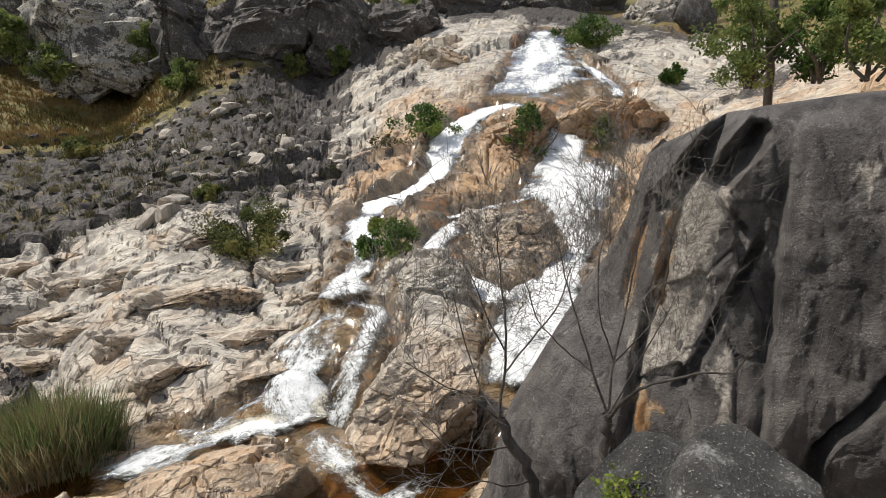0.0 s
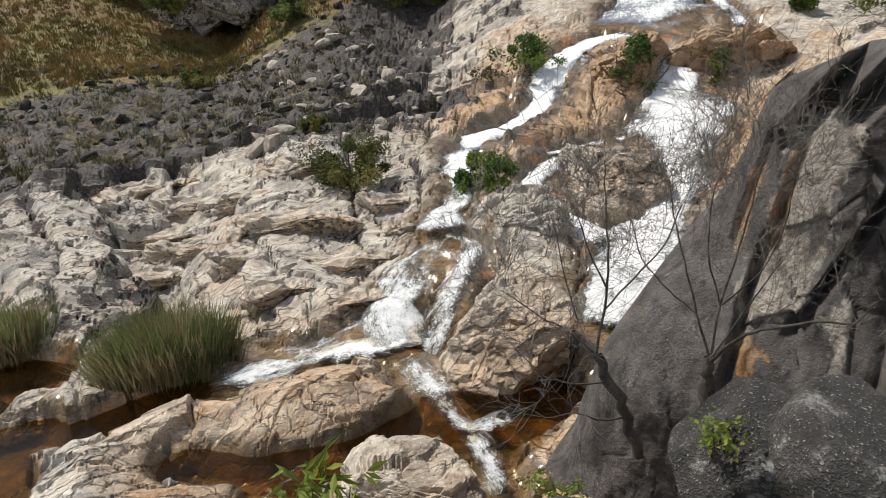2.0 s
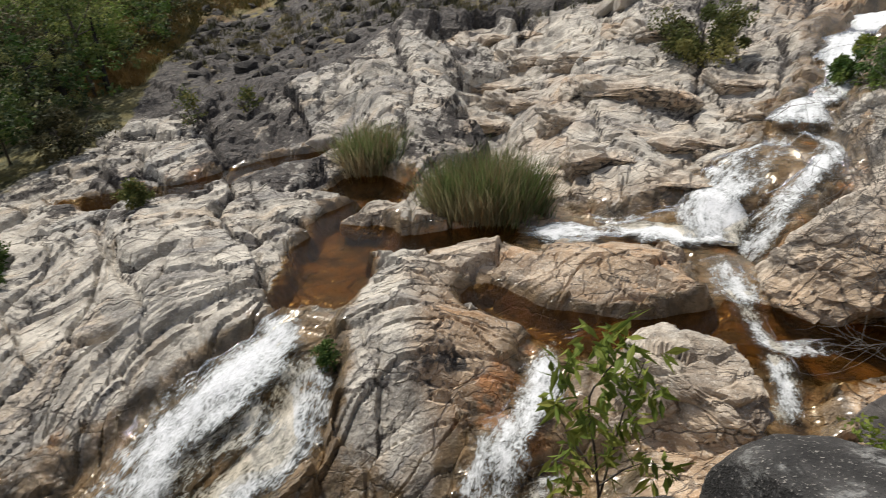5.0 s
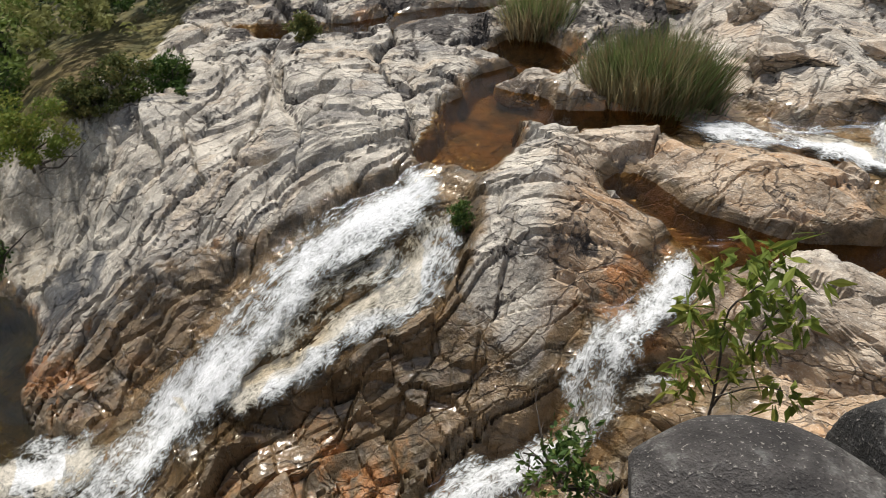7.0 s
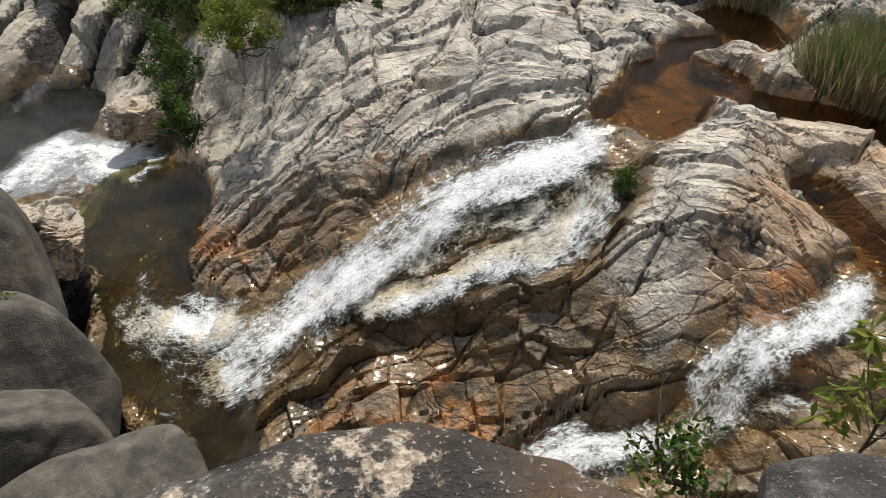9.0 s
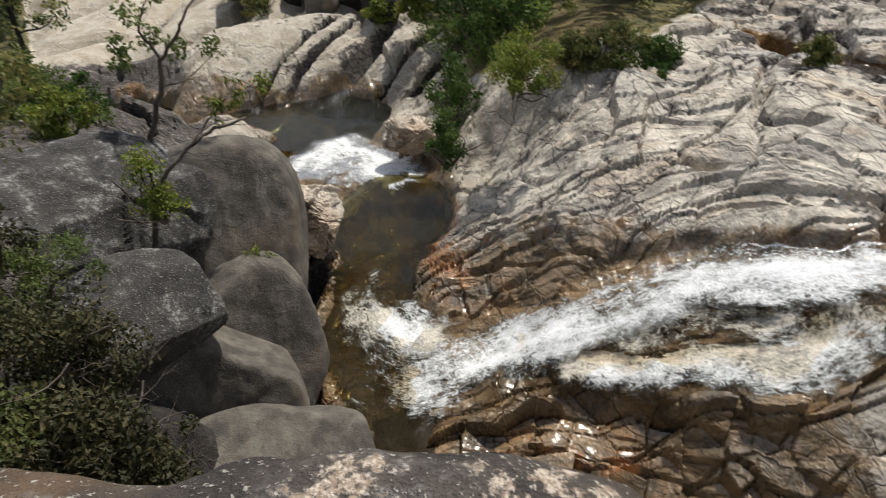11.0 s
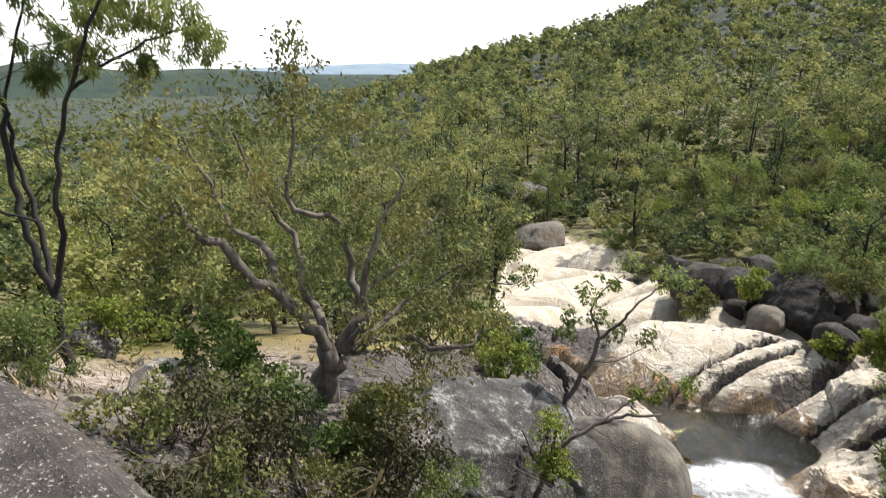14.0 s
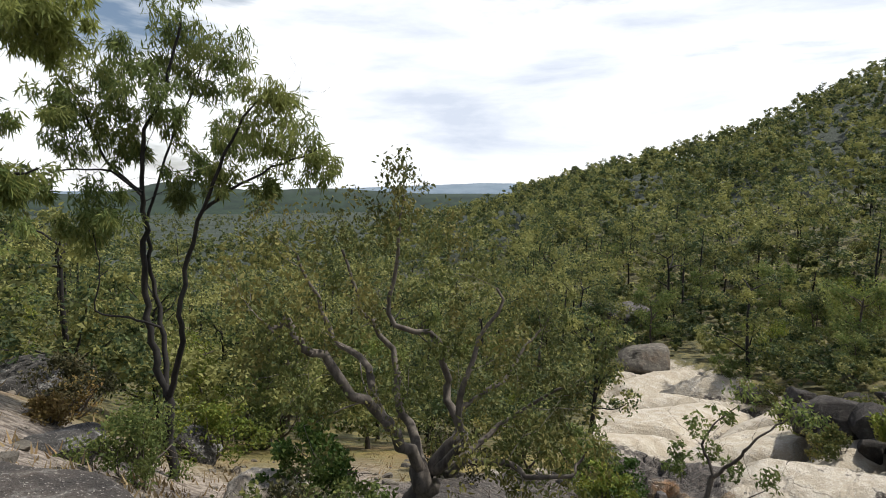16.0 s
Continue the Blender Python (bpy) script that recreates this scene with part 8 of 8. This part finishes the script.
for k, ob in enumerate(PROTOS):
    bb, rr = radians(100 + 5 * k), 70 + 6 * k
    px, py = ORIGIN[0] - rr * math.sin(bb), ORIGIN[1] + rr * math.cos(bb)
    ob.location = (px, py, level(px, py))


def far_wood(name, label, count, b0, b1, r0, r1, seed, high, per, leaf, power=1.0):
    """Woods too far off to count: a stem and a loose crown of leaf sprays for each tree, in one mesh."""
    rng = np.random.default_rng(seed)
    x, y, b, r = wood_spots(count, b0, b1, r0, r1, rng, power)
    z = terrain(x, y)[0]
    n = len(x)
    h = high * rng.uniform(0.45, 1.3, n)
    pts, size = [], []
    for k in range(7):
        c = np.stack([x + rng.normal(0, 0.17, n) * h, y + rng.normal(0, 0.17, n) * h, z + h * rng.uniform(0.42, 1.0, n)], 1)
        for j in range(per):
            d = rng.normal(0, 1, (n, 3))
            d /= np.linalg.norm(d, axis=1)[:, None]
            pts.append(c + d * (h * 0.13 * rng.uniform(0.3, 1, n))[:, None] * np.array([1, 1, 0.7]))
            size.append(np.clip(0.0026 * r, 0.075, 0.46) * rng.uniform(0.7, 1.3, n))
    p, s = np.concatenate(pts), np.concatenate(size)
    m = len(p)
    d, e = rng.normal(0, 1, (m, 3)), rng.normal(0, 1, (m, 3))
    d[:, 2] *= 0.6
    d /= np.linalg.norm(d, axis=1)[:, None]
    e = np.cross(d, e)
    e /= np.linalg.norm(e, axis=1)[:, None]
    v = np.stack([p - d * s[:, None], p + e * s[:, None] * 0.9, p + d * s[:, None]], 1).reshape(-1, 3)
    root = tagged(new(name, sheet(name, v, np.arange(m * 3).reshape(m, 3), leaf, False)), label, "woods", kind="stuff")
    near = np.where((r < 130) & (h > 3) & (rng.uniform(0, 1, n) < 0.4))[0]
    stems = [(np.array([(x[i], y[i], z[i] - 0.5), (x[i] + 0.1, y[i], z[i] + h[i] * 0.4), (x[i], y[i] + 0.15, z[i] + h[i] * 0.8)]), np.array([0.12, 0.09, 0.04])) for i in near]
    if stems:
        part("woody_base", limbs_mesh("stems", stems, BARK_BLACK), root)
    return root


far_wood("far_woods", "open eucalypt woodland covering the valley side", 3000, 58, 134, 62, 400, 5, 7.0, 26, LEAF_FOREST, 0.62)
far_wood("far_woods", "dense green woodland filling the valley floor", 2800, 126, 182, 40, 1350, 6, 6.5, 22, LEAF_FOREST, 0.8)
far_wood("far_woods", "shrubby undergrowth on the wooded slope", 2300, 56, 182, 14, 130, 7, 2.2, 20, LEAF_FOREST, 0.85)
far_wood("far_woods", "scrub above the cliffs", 420, -47, 62, 56, 140, 8, 4.5, 14, LEAF_FOREST)
far_wood("far_woods", "dark thicket at the foot of the wooded slope", 520, 55, 104, 15, 60, 9, 2.6, 26, LEAF_GREEN)
far_wood("far_woods", "low scrub behind the granite slabs", 1100, 95, 132, 32, 80, 10, 1.7, 28, LEAF_FOREST)


# ---- grass ----
def tufts(name, label, x, y, high, blades, seed, mat, slim=0.8):
    rng = np.random.default_rng(seed)
    z = terrain(x, y)[0]
    n = len(x)
    bx, by = np.repeat(x, blades) + rng.normal(0, 0.12, n * blades), np.repeat(y, blades) + rng.normal(0, 0.12, n * blades)
    bz = np.repeat(z, blades) - 0.05
    p = np.stack([bx, by, bz], 1)
    d = np.stack([rng.normal(0, 0.4, n * blades), rng.normal(0, 0.4, n * blades), np.ones(n * blades)], 1)
    h = high * rng.uniform(0.5, 1.2, n * blades)
    s = rng.normal(0, 1, (n * blades, 3))
    s[:, 2] = 0
    s /= np.linalg.norm(s, axis=1)[:, None]
    wdt = np.repeat(slim * (0.012 + 0.0009 * np.hypot(x, y)), blades)[:, None]
    v = np.stack([p - s * wdt, p + s * wdt, p + d * h[:, None]], 1).reshape(-1, 3)
    return tagged(new(name, sheet(name, v, np.arange(len(v)).reshape(-1, 3), mat, False)), label, "grass", kind="stuff")


grass_rng = np.random.default_rng(5)
gx, gy, gb, gr = wood_spots(22000, 14, 66, 26, 66, grass_rng)
TURF_LEAF = leaf_material("turf_blades", (0.10, 0.085, 0.022), (0.17, 0.135, 0.036), (0.23, 0.135, 0.05), 0.2)
tufts("grass", "olive and rusty dry grass on the slope", gx, gy, 0.36, 6, 3, TURF_LEAF)
sb_, sr_ = grass_rng.uniform(9, 62, 1500), grass_rng.uniform(27, 47, 1500)
tufts("dry_scrub", "low dry grey-brown scrub on dark rubble", ORIGIN[0] - sr_ * np.sin(np.radians(sb_)), ORIGIN[1] + sr_ * np.cos(np.radians(sb_)), 0.38, 16, 13, LEAF_DRY, 0.5)
gb2, gr2 = grass_rng.uniform(146, 181, 260), grass_rng.uniform(5.5, 13, 260)
tufts("dry_grass", "straw-coloured dry grass on gritty ground", ORIGIN[0] - gr2 * np.sin(np.radians(gb2)), ORIGIN[1] + gr2 * np.cos(np.radians(gb2)), 0.13, 7, 4, STRAW)


# ---- loose stones ----
def stones(name, label, x, y, size, mat, seed):
    rng = np.random.default_rng(seed)
    v, f = BALLS[2]
    z = terrain(x, y)[0]
    vs, fs = [], []
    for k in range(len(x)):
        p = np.sign(v) * np.abs(v) ** 0.6
        for _ in range(6):
            w = rng.normal(0, 1, 3)
            w /= np.linalg.norm(w)
            p = p - np.maximum(p @ w - rng.uniform(0.5, 0.85), 0)[:, None] * w
        turn = np.array(Euler((rng.normal(0, 0.3), rng.normal(0, 0.3), rng.uniform(0, 6.3))).to_matrix())
        p = (p * np.array([1, rng.uniform(0.6, 0.9), rng.uniform(0.35, 0.7)]) * size[k]) @ turn.T
        vs.append(p + np.array([x[k], y[k], z[k] - 0.05 * size[k]]))
        fs.append(f + k * len(v))
    return tagged(new(name, sheet(name, np.concatenate(vs), np.concatenate(fs), mat, False)), label, "stones", kind="stuff")


stone_rng = np.random.default_rng(31)
for name, label, count, b0, b1, r0, r1, lo, hi, mat in (
        ("rubble_stones", "tumbled black stones on the burnt-looking slope", 620, 10, 58, 23, 48, 0.12, 0.5, BLACK_STONE),
        ("rubble_stones", "pale grey stones strewn over dark rubble", 330, 6, 58, 23, 46, 0.08, 0.32, GREY_GRANITE),
        ("rubble_stones", "white weathered stones between dark clefts", 90, 4, 22, 24, 42, 0.2, 0.7, PALE_GRANITE),
        ("rubble_stones", "small grey stones on gritty ground", 150, 144, 180, 5.5, 13, 0.03, 0.16, GREY_GRANITE)):
    st_b, st_r = stone_rng.uniform(b0, b1, count), stone_rng.uniform(r0, r1, count)
    st_b, st_r = (k[(st_b > 90) | (st_r + 5 * smooth(36, 47, st_b) > 28.5 - 3 * (mat is PALE_GRANITE))] for k in (st_b, st_r))
    stones(name, label, ORIGIN[0] - st_r * np.sin(np.radians(st_b)), ORIGIN[1] + st_r * np.cos(np.radians(st_b)), lo + (hi - lo) * stone_rng.uniform(0, 1, len(st_b)) ** 2.2, mat, count)


# ---- far hills ----
def ridge(name, label, r, b0, b1, heights, seed, mat):
    bs = np.radians(np.linspace(b0, b1, 160))
    top = np.interp(np.linspace(0, 1, 160), np.linspace(0, 1, len(heights)), heights) + r * 0.0022 * rough2(np.linspace(0, 9, 160), np.zeros(160) + seed, 5, seed)
    rows = []
    for f, back in ((0, -0.16), (0.45, -0.09), (0.8, -0.04), (1, 0), (0.5, 0.10)):
        rr = r * (1 + back)
        rows.append(np.stack([-rr * np.sin(bs), rr * np.cos(bs), -70 + (top + 70) * f], 1))
    me = sheet(name, np.concatenate(rows), grid_quads(5, 160)[:, ::-1], mat)
    return tagged(new(name, me), label, "hills", kind="structure")


def hill_material(name, a, b_, scale):
    m, n, l, b = material(name)
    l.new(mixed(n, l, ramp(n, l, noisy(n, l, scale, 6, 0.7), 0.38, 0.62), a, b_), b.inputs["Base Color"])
    b.inputs["Roughness"].default_value = 1.0
    return m


ridge("backdrop_hills", "wooded dark green hills across the valley", 1500, 120, 215, (-10, -10, -10, -10, -10, -10, -10, -10, -10, -10, -7, -3, 1, 3, 0, -2, 6, 21, 15, -3, -8, -8, -8, -8, -8, -8, -8, -8, -8, -8, -8, -8, -8, -8, -8, -8, -8, -8, -8), 3, hill_material("near_hills", (0.009, 0.021, 0.015), (0.020, 0.038, 0.024), 0.03))
# the pale blue base colour carries the haze of distance
ridge("backdrop_hills", "distant range with blue haze painted into its colour", 3600, 115, 215, (10, 20, 30, 2, -6, -10, -10, -6, 4, 6), 4, hill_material("far_hills", (0.12, 0.17, 0.22), (0.16, 0.21, 0.26), 0.006))
